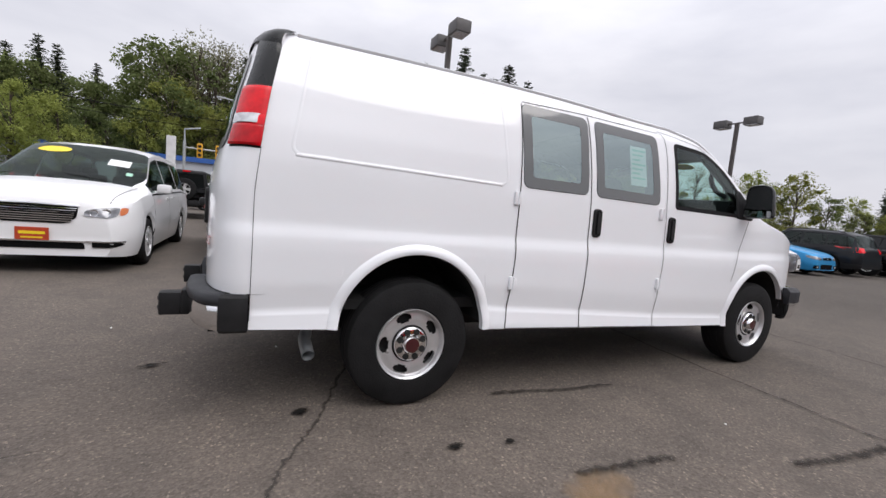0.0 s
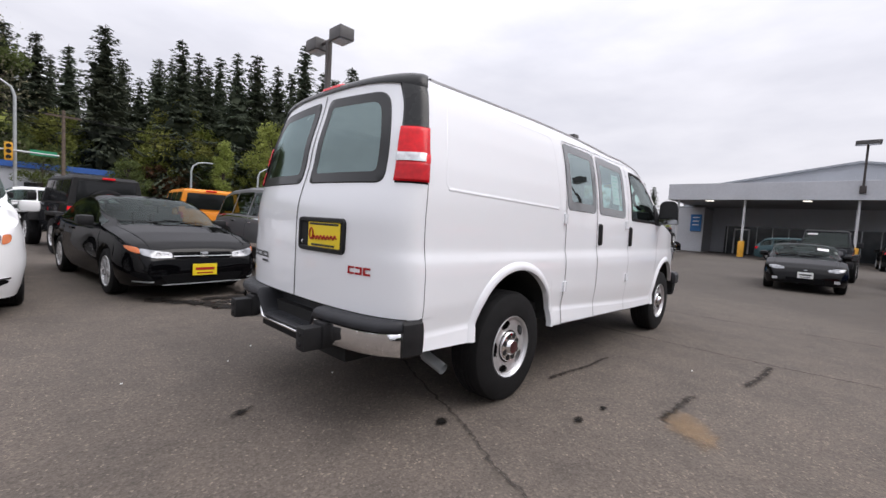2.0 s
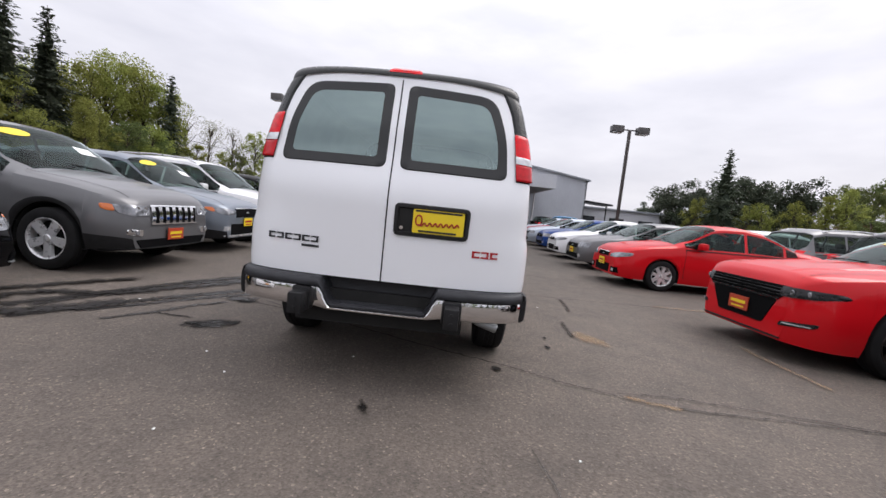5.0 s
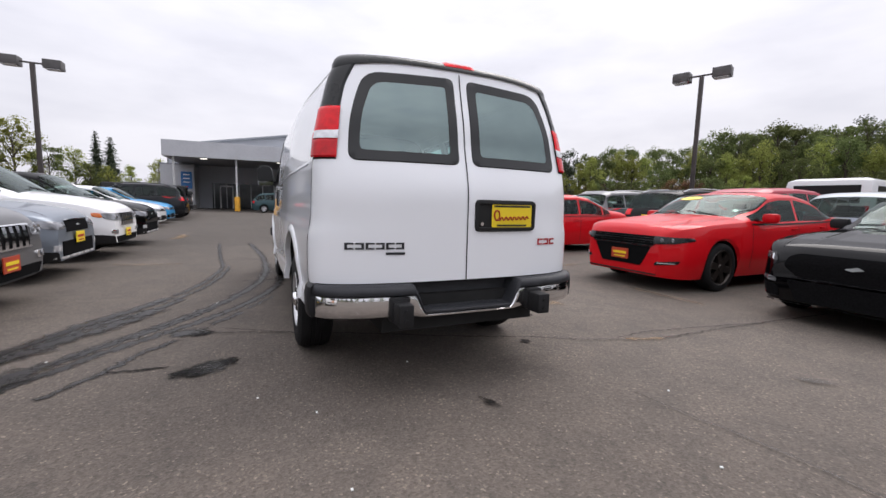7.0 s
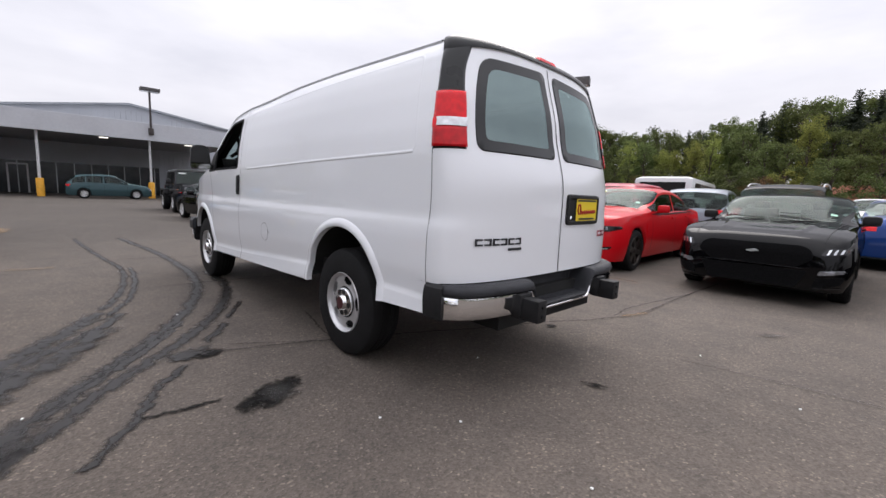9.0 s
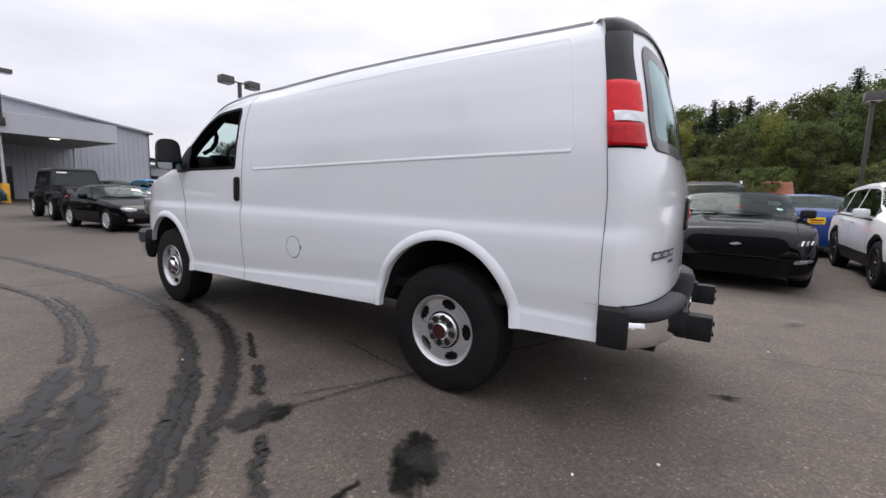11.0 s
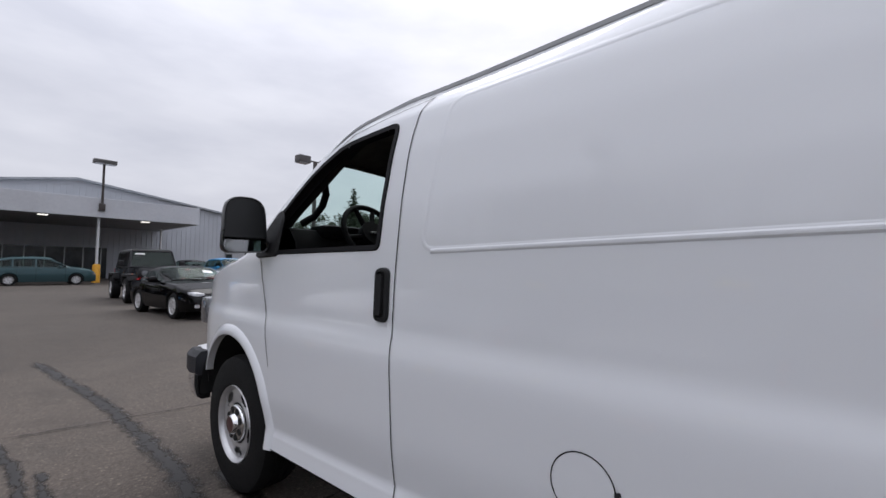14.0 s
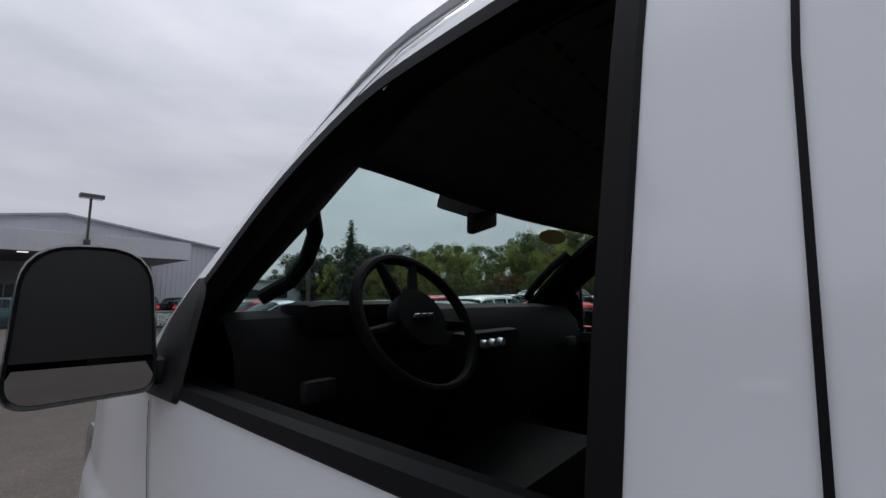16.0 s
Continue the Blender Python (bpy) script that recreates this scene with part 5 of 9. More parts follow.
DOOR_WIN = rounded([(2.150, 1.372), (3.10, 1.365), (3.0, 1.587), (2.87, 1.705), (2.71, 1.803), (2.52, 1.872), (2.118, 1.888)], [0.03, 0.03, 0.02, 0.1, 0.1, 0.1, 0.05])
WIN1_BASE = [(0.685, 1.395), (1.232, 1.395), (1.212, 1.925), (0.655, 1.932)]
WIN1 = rounded(WIN1_BASE, 0.055)
WIN2_BASE = [(1.312, 1.392), (1.965, 1.385), (1.915, 1.905), (1.280, 1.925)]
WIN2 = rounded(WIN2_BASE, 0.055)
HOLES = {1: [DOOR_WIN], -1: [DOOR_WIN, WIN1, WIN2]}


def x_stations():
    xs = set(np.round(np.arange(-0.89, 4.30, 0.022), 4))
    for c, zc, r in ARCHES:
        xs |= {round(c + r * math.cos(math.pi * k / 40), 4) for k in range(41)}
        xs |= {round(c + s * (r + 0.001), 4) for s in (-1, 1)}
    xs |= set(np.round(np.arange(2.10, 2.18, 0.006), 4))
    xs |= {RIB, 0.64, 1.257, 2.96, 3.9, 3.902, 4.30}
    for x in (-0.74, 0.575, 1.93):
        xs |= {round(x + d, 4) for d in (-0.013, -0.006, 0.0, 0.006, 0.013)}
    xs = sorted(xs)
    keep = [xs[0]]
    for x in xs[1:]:
        if x - keep[-1] > 0.0009:
            keep.append(x)
    return keep


XS = x_stations()
ZLOW = 1.06
ROWS_LOW = 26
ROWS_HIGH = sorted(set(np.round(np.r_[np.arange(0, 1.0001, 1 / 40), [(z - ZLOW) / (ZTOP - ZLOW) for z in (1.362, 1.367, 1.372, 1.377, 1.382, 1.388, 1.395, 1.402, 1.41, 1.43, 1.905, 1.915, 1.925)]], 4)))
groups = {}


def face_into(key, quad):
    groups.setdefault(key, []).append(quad)


for side in (1, -1):
    cols = []
    for x in XS:
        zb, ze = bottom(x), ZE(x)
        zl = min(ZLOW, ze - 0.05)
        fz = fold(x)
        if zb < fz - 0.02:
            low_rows = [zb + (fz - 0.004 - zb) * k / 6 for k in range(7)] + [fz + 0.008 + (zl - fz - 0.008) * k / (ROWS_LOW - 7) for k in range(ROWS_LOW - 7)]
        else:
            low_rows = [zb + (zl - zb) * k / ROWS_LOW for k in range(ROWS_LOW)]
        zs = low_rows + [zl + (ze - zl) * k for k in ROWS_HIGH]
        cols.append([Vector((lean_x(x, z), side * half_width(x, z, side), z)) for z in zs])
    holes = [inset(resample(h, 0.03), 0.010) for h in HOLES[side]]
    for i in range(len(XS) - 1):
        xm = (XS[i] + XS[i + 1]) / 2
        for j in range(len(cols[0]) - 1):
            q = [cols[i][j], cols[i + 1][j], cols[i + 1][j + 1], cols[i][j + 1]]
            zm = sum(p.z for p in q) / 4
            if any(inside((xm, zm), h) for h in holes):
                continue
            if side > 0:
                q.reverse()
            if RIB < xm < 2.96 and zm < 1.955:
                key = ("front_door", side)
            elif side < 0 and 0.64 < xm < 1.257 and zm < 1.96:
                key = ("side_door_rear", side)
            elif side < 0 and 1.257 < xm < RIB and zm < 1.96:
                key = ("side_door_front", side)
            else:
                key = ("body", 0)
            face_into(key, q)

# roof, windscreen, bonnet
TOPN = 28
for i in range(len(XS) - 1):
    if XS[i] < -0.80:
        continue
    rows = []
    for x in (XS[i], XS[i + 1]):
        ze, zc = ZE(x), ZC(x)
        ye = half_width(x, ze, 1) if x < 2.2 else half_width(x, min(ze, ZTOP), 1)
        row = []
        for k in range(TOPN + 1):
            t = -math.pi / 2 + math.pi * k / TOPN
            row.append(Vector((lean_x(x, ze), ye * math.sin(t), ze + (zc - ze) * math.cos(t) ** 0.8 if abs(t) < math.pi / 2 - 1e-6 else ze)))
        rows.append(row)
    xm = (XS[i] + XS[i + 1]) / 2
    for k in range(TOPN):
        q = [rows[0][k], rows[1][k], rows[1][k + 1], rows[0][k + 1]]
        ym = abs(q[0].y + q[2].y) / 2
        glassy = 2.56 < xm < 3.44 and 2 <= k < TOPN - 2
        face_into(("windscreen", 0) if glassy else ("body", 0), q)
# nose
q = []
x = XS[-1]
ring = [Vector((x, s * half_width(x, z, 1), z)) for s in (1,) for z in np.linspace(0.56, ZE(x), 8)] + [Vector((x, -half_width(x, z, 1), z)) for z in np.linspace(ZE(x), 0.56, 8)]
face_into(("body", 0), ring)


# rear: surface coordinates are (y, z)
def rear_w(z):
    return half_width(-0.885, min(z, 2.07), 1)


def rear_x(y, z):
    xa, a = -0.885 + LEAN(z), 0.255 - 0.045 * sstep(1.25, 1.6, z) - 0.035 * sstep(1.6, 2.0, z)
    w = rear_w(z)
    t = min(1.0, abs(y) / w)
    return xa - a * (1 - t ** 2.7) ** (1 / 2.7)


def rear(y, z):
    return (rear_x(y, z), y, z)


REAR_ZB, REAR_ZT = 0.695, 2.036


def rear_top(u):
    return REAR_ZT - 0.062 * abs(u) ** 3.5


us = [math.sin(math.pi / 2 * k / 34) for k in range(-34, 35)]
zs_r = list(np.linspace(0, 1, 60))
REAR_BASE = {s: [(s * 0.052, 1.432), (s * 0.738, 1.428), (s * 0.716, 1.70), (s * 0.622, 1.960), (s * 0.052, 1.985)][:: s] for s in (1, -1)}
REAR_R = {s: [0.05, 0.06, 0.12, 0.10, 0.05][:: s] for s in (1, -1)}


def ring(base, d, radii, k=10):
    """A rounded outline inset by d, with the same number of points for every d."""
    n = len(base)
    area = sum(base[i - 1][0] * base[i][1] - base[i][0] * base[i - 1][1] for i in range(n))
    sg = 1 if area > 0 else -1
    pts = []
    for i in range(n):
        p, a, b = Vector(base[i]), Vector(base[i - 1]), Vector(base[(i + 1) % n])
        t0, t1 = (p - a).normalized(), (b - p).normalized()
        n0, n1 = Vector((-t0.y, t0.x)) * sg, Vector((-t1.y, t1.x)) * sg
        pts.append(tuple(p + (n0 + n1) * (d / (1 + n0.dot(n1)))))
    rr = [max(0.02, r - d * 0.4) for r in (radii if isinstance(radii, (list, tuple)) else [radii] * n)]
    o, out_, m = rounded(pts, rr, 5), [], 6
    for i, p in enumerate(o):
        out_.append(p)
        if i % m == m - 1:
            q = o[(i + 1) % len(o)]
            out_ += [(p[0] + (q[0] - p[0]) * j / k, p[1] + (q[1] - p[1]) * j / k) for j in range(1, k)]
    return out_


REAR_HOLES = [ring(REAR_BASE[s], 0.03, REAR_R[s]) for s in (1, -1)]


def rear_pt(u, z):
    y = u * rear_w(z)
    return Vector((rear_x(y, z), y, z))


def rim_line(z):
    """How far in from the corner the black pillar and tail light reach."""
    return RIM(z)


RIM = smooth_table([1.3, 1.43, 1.74, 1.88, 2.0, 2.05], [0.81, 0.806, 0.770, 0.735, 0.675, 0.64], 0.05)
for i in range(len(us) - 1):
    for j in range(len(zs_r) - 1):
        za, zb = [REAR_ZB + (rear_top(us[i]) - REAR_ZB) * f for f in zs_r[j:j + 2]], [REAR_ZB + (rear_top(us[i + 1]) - REAR_ZB) * f for f in zs_r[j:j + 2]]
        q = [rear_pt(us[i], za[0]), rear_pt(us[i], za[1]), rear_pt(us[i + 1], zb[1]), rear_pt(us[i + 1], zb[0])]
        ym, zm = sum(p.y for p in q) / 4, sum(p.z for p in q) / 4
        if any(inside((ym, zm), h) for h in REAR_HOLES):
            continue
        face_into(("rear_door", 1 if ym > 0 else -1) if zm < 1.425 or abs(ym) < rim_line(zm) else ("body", 0), q)
# the rounded black cap from the rear window heads over the roof's end
def cap_pt(u, f, off=0.0):
    zt = rear_top(u)
    yc = u * rear_w(zt)
    c = Vector((rear_x(yc, zt), yc, zt))
    ze, zc = ZE(-0.8), ZC(-0.8)
    ye = half_width(-0.8, ze, 1)
    t = math.asin(max(-1, min(1, u)))
    r = Vector((lean_x(-0.80, ze), ye * u, ze + (zc - ze) * max(0.0, math.cos(t)) ** 0.8))
    a = f * math.pi / 2
    p = Vector((r.x + (c.x - r.x) * math.cos(a) ** 0.7, r.y + (c.y - r.y) * math.cos(a), c.z + (r.z - c.z) * math.sin(a) ** 0.85))
    d = Vector((-math.cos(a), 0.6 * u, math.sin(a) + 0.15))
    return p + d.normalized() * off


for i in range(len(us) - 1):
    for k in range(10):
        face_into(("body", 0), [cap_pt(us[i], k / 10), cap_pt(us[i], (k + 1) / 10), cap_pt(us[i + 1], (k + 1) / 10), cap_pt(us[i + 1], k / 10)])

LABELS = {"body": "", "front_door": "white front door", "side_door_rear": "white side cargo door", "side_door_front": "white side cargo door", "rear_door": "white rear cargo door", "windscreen": "green-tinted windscreen"}
van_parts = {}
for (key, side), quads in groups.items():
    index, verts, faces = {}, [], []
    for q in quads:
        f = []
        for p in q:
            k = (round(p.x, 4), round(p.y, 4), round(p.z, 4))
            if k not in index:
                index[k] = len(verts)
                verts.append(p)
            f.append(index[k])
        f2 = [a for n, a in enumerate(f) if a != f[n - 1]]
        if len(set(f2)) >= 3:
            faces.append(f2)
    nm = "side_door" if key.startswith("side_door") else key
    me = mesh_of(nm, verts, faces, M["clear"] if key == "windscreen" else M["van_white"], True, 40)
    van_parts[(key, side)] = part(nm, me, van, LABELS[key])
van_parts[("windscreen", 0)].visible_shadow = False


def van_geo(name, geo_or_vf, mat, parent=None, label="", smooth=True, angle=35):
    g = geo_or_vf
    if not isinstance(g, Geo):
        g = Geo().add(*geo_or_vf)
    return part(name, g.mesh(name, mat, smooth, angle), parent or van, label)


# inner lining, headliner and floor
def top_surface(x, y):
    ze, zc = ZE(x), ZC(x)
    ye = half_width(x, min(ze, ZTOP), 1)
    return (x, y, ze + (zc - ze) * max(0.0, 1 - (y / ye) ** 2) ** 0.4)


lin, cab = Geo(), Geo()
for (key, side), quads in groups.items():
    if key == "windscreen":
        continue
    for q in quads:
        c = sum(q, Vector()) / len(q)
        if c.x > 3.3 or c.z < 0.62 or len(q) > 4 or (c.x > 2.5 and c.z > ZE(c.x) + 0.002):
            continue
        if abs(c.y) > 0.4 and c.x > -0.88 and c.z < 2.02:
            n = Vector((0, -math.copysign(1, c.y), 0))
        elif c.x < -0.78 and c.z < 1.98:
            n = Vector((1, -0.3 * c.y, 0)).normalized()
        else:
            n = Vector((0, 0, -1))
        (cab if c.x > 1.9 else lin).add([p + n * (0.03 if n.z == 0 else 0.05) for p in q], [tuple(range(len(q)))])
van_geo("cargo_lining", lin, M["cargo"], label="pale grey cargo bay lining", smooth=False)
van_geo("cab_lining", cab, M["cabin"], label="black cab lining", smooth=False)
hl = Geo()
hy = np.linspace(-0.80, 0.80, 25)
vs = []
for y in hy:
    xe = 2.815 - 0.055 * (y / 0.7) ** 2
    for k in range(9):
        x = 1.9 + (xe - 1.9) * k / 8
        vs.append((x, y, top_surface(x, y)[2] - (0.050 if k < 7 else 0.045 if k == 7 else 0.012)))
    vs.append((xe - 0.012, y, top_surface(xe, y)[2] - 0.040))
hl.add(vs, [(i * 10 + k, i * 10 + k + 1, (i + 1) * 10 + k + 1, (i + 1) * 10 + k) for i in range(24) for k in range(9)])
van_geo("headliner", hl, M["headliner"], label="dark cloth headliner")
fl = Geo()
fl.box((1.2, 0, 0.62), (4.0, 1.75, 0.06))
fl.box((3.45, 0, 0.95), (0.10, 1.6, 0.72))
fl.box((1.2, 0, 0.50), (4.6, 1.1, 0.22))
fl.box((3.45, 0, 0.75), (1.5, 0.9, 0.5))
van_geo("floor_pan", fl, M["void"], smooth=False)
# wheel housings
for c, zc, r in ARCHES:
    for s in (1, -1):
        g = Geo()
        n = 24
        vs = []
        for k in range(n + 1):
            a = math.pi * (0.02 + 0.96 * k / n)
            for y in (half_width(c, 0.9, 1) - 0.012, 0.45):
                vs.append((c + (r + 0.004) * math.cos(a), s * y, zc + (r + 0.004) * math.sin(a)))
        g.add(vs, [(2 * k, 2 * k + 1, 2 * k + 3, 2 * k + 2) for k in range(n)])
        g.add([(c + (r + 0.004) * math.cos(math.pi * (0.02 + 0.96 * k / n)), s * 0.45, zc + (r + 0.004) * math.sin(math.pi * (0.02 + 0.96 * k / n))) for k in range(n + 1)], [tuple(range(n + 1))])
        van_geo("wheel_housing", g, M["void"], smooth=False)
        # raised lip round the arch
        lip = Geo()
        S, sg = SIDE[s], out(s)
        arc = []
        a0 = math.asin((sill(c + r) - zc) / r)
        a1 = math.pi - math.asin(min(1, (sill(c - r) - zc) / r)) if c < 1 else math.pi - math.asin((sill(c - r) - zc) / r)
        if c > 1:
            a0 = 0.42
        for k in range(41):
            arc.append(a0 + (a1 - a0) * k / 40)
        prof = [(-0.004, -0.03), (-0.004, 0.012), (0.006, 0.017), (0.022, 0.016), (0.040, 0.009), (0.054, 0.001), (0.058, -0.004)]
        vs = []
        for a in arc:
            for dr, off in prof:
                x, z = c + (r + dr) * math.cos(a), zc + (r + dr) * math.sin(a)
                p = Vector(S(x, max(z, 0.37)))
                vs.append((p.x, p.y + s * off, z))
        np_ = len(prof)
        lip.add(vs, [(i * np_ + j, i * np_ + j + 1, (i + 1) * np_ + j + 1, (i + 1) * np_ + j) for i in range(40) for j in range(np_ - 1)])
        van_geo("wheel_arch_lip", lip, M["van_white"], label="white raised wheel-arch lip", angle=60)

# roof gutters and their dark shadow line
for s in (1, -1):
    g = Geo()
    vs, prof = [], [(0.004, -0.020), (0.013, -0.010), (0.013, 0.004), (0.002, 0.010), (-0.014, 0.010)]
    xs = [x for x in np.arange(-0.80, 2.71, 0.05)]
    for x in xs:
        z = ZE(x)
        p = Vector((lean_x(x, z), s * half_width(x, z if x < 2.2 else min(z, ZTOP), 1), z))
        slim = 1 - 0.97 * sstep(2.35, 2.70, x)
        vs += [(p.x, p.y + s * dy * slim, p.z + dz * slim) for dy, dz in prof]
    n = len(prof)
    g.add(vs, [(i * n + j, i * n + j + 1, (i + 1) * n + j + 1, (i + 1) * n + j) for i in range(len(xs) - 1) for j in range(n - 1)])
    van_geo("roof_gutter", g, M["gutter"], label="grey roof gutter moulding")

# seams
def seam(side, line, w=0.007, off=0.0025, name="door_seam"):
    van_geo(name, strip(SIDE[side], line, w, out(side) * off), M["seal"], smooth=False)


for s in (1, -1):
    seam(s, [(2.012, sill(RIB) + 0.004), (2.024, 0.70), (2.036, 0.88), (2.048, 1.02), (2.052, 1.12), (2.049, 1.26), (2.044, 1.40), (2.040, 1.55), (2.036, 1.70), (2.028, 1.82), (2.012, 1.91), (1.985, 1.972)], 0.0045)
    seam(s, [(RIB - 0.02, sill(RIB)), (2.93, sill(2.93) + 0.003)], 0.005)
    seam(s, [(2.945, 0.80), (3.00, 1.0), (3.13, 1.335)], 0.005)
    seam(s, [(1.980, 1.965), (2.45, 1.905), (2.72, 1.795), (2.95, 1.64), (3.12, 1.455)], 0.004)
    van_geo('corner_seam', Geo().tube([(lean_x(-0.888, z), s * (half_width(-0.888, z, s) + 0.0012), z) for z in np.linspace(0.56, 1.43, 14)], 0.0016, 6), M['greyplastic'])
seam(-1, [(0.655, 1.93), (0.66, 1.36), (0.648, 0.9), (0.62, sill(0.6) + 0.004)])
seam(-1, [(1.225, 1.94), (1.262, 1.36), (1.262, 0.95), (1.248, sill(1.25) + 0.004)])
seam(-1, [(0.62, sill(0.6) + 0.004), (2.04, sill(2.04) + 0.004)], 0.005)
seam(-1, [(0.66, 1.945), (1.22, 1.955), (1.96, 1.945)], 0.004)
for y in (0.0,):
    van_geo("door_seam", strip(rear, [(0.002, REAR_ZB), (0.002, 2.02)], 0.008, -0.003), M["seal"], smooth=False)
g = Geo()
g.add(*strip(rear, [(-0.95, REAR_ZB + 0.002), (0.95, REAR_ZB + 0.002)], 0.007, -0.003))
van_geo("door_seam", g, M["seal"], smooth=False)

# pressed outlines in the upper side panels
def crease(side, x0, x1, zf, slope):
    S, sg = SIDE[side], out(side)
    o = resample(rounded([(x0, zf - slope * (x0 - x1)), (x1, zf), (x1 - 0.07, zf + 0.562), (x0 + 0.06, zf + 0.572 - (slope + 0.004) * (x0 - x1))], 0.07, 8), 0.04)
    van_geo("panel_crease", band(S, [(inset(o, -0.004), sg * 0.0002), (o, sg * 0.0011), (inset(o, 0.006), sg * 0.0015), (inset(o, 0.012), sg * 0.0011), (inset(o, 0.016), sg * 0.0002)]), M["van_white"], label="pressed crease in the side panel", angle=80)


def lower_crease(side, x0, x1, zf, slope):
    """The stronger step along the panel's lower edge."""
    S, sg = SIDE[side], out(side)
    zz = lambda x: zf - slope * (x - x1)
    o = resample(rounded([(x0 + 0.03, zz(x0) - 0.006), (x1 - 0.05, zz(x1) - 0.006), (x1 - 0.05, zz(x1) + 0.010), (x0 + 0.03, zz(x0) + 0.010)], 0.006), 0.05)
    g = Geo().add(*band(S, [(inset(o, -0.002), sg * 0.0002), (inset(o, 0.0015), sg * 0.0022), (inset(o, 0.004), sg * 0.0032)])).add(*band(S, [(inset(o, 0.004), sg * 0.0032), (inset(o, 0.0079), sg * 0.0034)]))
    van_geo("panel_crease", g, M["van_white"], label="pressed crease in the side panel", angle=80)


lower_crease(1, -0.745, 1.93, 1.360, 0.0212)
lower_crease(-1, -0.745, 0.575, 1.388, 0.0212)
crease(1, -0.745, 1.93, 1.360, 0.0212)
crease(-1, -0.745, 0.575, 1.388, 0.0212)


# side windows
def window(side, outline, frame_mat, pane_mat, border, name="window", open_pane=False, depth=0.0, parent=None):
    S, sg = SIDE[side], out(side)
    if len(outline) == 4:
        at = lambda d: ring(outline, d, 0.055)
    else:
        o = resample(outline, 0.03)
        at = lambda d: inset(o, d)
    vf = band(S, [(at(-0.004), sg * 0.001), (at(0.0), sg * 0.005), (at(border * 0.55), sg * 0.004), (at(border), sg * 0.003)] + ([(at(border), sg * -depth)] if depth else []))
    fr = van_geo("window_frame", vf, frame_mat, parent)
    if not open_pane:
        p = van_geo("pane", patch(S, at(border - 0.004), sg * 0.002), pane_mat, parent)
        p.visible_shadow = False
    return fr


window(-1, WIN1_BASE, M["sidefrit"], M["sideglass"], 0.070, parent=van_parts[("side_door_rear", -1)])
window(-1, WIN2_BASE, M["sidefrit"], M["sideglass"], 0.070, parent=van_parts[("side_door_front", -1)])
window(-1, DOOR_WIN, M["seal"], M["clear"], 0.028, parent=van_parts[("front_door", -1)])
window(1, DOOR_WIN, M["seal"], M["clear"], 0.020, open_pane=True, depth=0.03, parent=van_parts[("front_door", 1)])
# rear windows
for s in (1, -1):
    d = van_parts[("rear_door", s)]
    at = lambda w: ring(REAR_BASE[s], w, REAR_R[s])
    van_geo("window_frame", band(rear, [(at(-0.006), -0.001), (at(0.0), -0.006), (at(0.03), -0.0055), (at(0.058), -0.005)]), M["frit"], d)
    p = van_geo("pane", patch(rear, at(0.054), -0.004, (1, 0.8, 0.6, 0.4, 0.2)), M["privacy"], d)
    p.visible_shadow = False
# paper sheets seen in the glass
van_geo("window_sticker", patch(SIDE[-1], rounded([(1.645, 1.51), (1.815, 1.51), (1.80, 1.80), (1.63, 1.80)], 0.01), out(-1) * -0.004), M["paper"], van_parts[("side_door_front", -1)], "white price sheet taped inside the glass")
for k in range(7):
    z = 1.77 - 0.034 * k
    van_geo("print_bar", patch(SIDE[-1], [(1.652, z - 0.006), (1.79 - 0.03 * (k % 3), z - 0.006), (1.79 - 0.03 * (k % 3), z + 0.006), (1.65, z + 0.006)], out(-1) * -0.001), M["stickergreen"], van_parts[("side_door_front", -1)])

# black cap round the rear door heads, with the centre brake light
g = Geo()
n = len(us)
vs = []
ks = [-0.12, 0.05, 0.2, 0.4, 0.6, 0.8, 0.98]
for u in us:
    for f in ks:
        if f < 0:
            p = cap_pt(u, 0.02, 0.009)
        else:
            p = cap_pt(u, f, 0.009)
        vs.append(p)
m_ = len(ks)
g.add(vs, [(i * m_ + j, i * m_ + j + 1, (i + 1) * m_ + j + 1, (i + 1) * m_ + j) for i in range(n - 1) for j in range(m_ - 1)])
van_geo("rear_cap", g, M["cap"], label="satin black moulding over the rear doors")
# pillars of the cap down to the tail lights, from the window heads outwards
def corner_patch(z0, z1, off, rows=10, cols=10, t0=0.0, t1=1.0, rim=0.001):
    vs = []
    for i in range(rows + 1):
        z = z0 + (z1 - z0) * i / rows
        w = rear_w(z) * 0.99999
        yi = min(rim_line(z), w * 0.985)
        for k in range(cols + 1):
            t = t0 + (t1 - t0) * k / cols
            y = w * math.sin(math.asin(min(1, yi / w)) + (math.pi / 2 - math.asin(min(1, yi / w))) * t)
            p = Vector((rear_x(y, z), y, z))
            nrm = Vector((-(1 - t) - 0.1, t + 0.05, 0)).normalized()
            edge = min(k, cols - k, i if z0 < 1.5 else 99, rows - i if z1 < 1.8 else 99)
            vs.append(p + nrm * (off if edge > 0 else rim))
    c = cols + 1
    return vs, [(i * c + k, i * c + k + 1, (i + 1) * c + k + 1, (i + 1) * c + k) for i in range(rows) for k in range(cols)]


def mirrored(vf):
    v, f = vf
    return [(p[0], -p[1], p[2]) for p in v], [tuple(reversed(q)) for q in f]


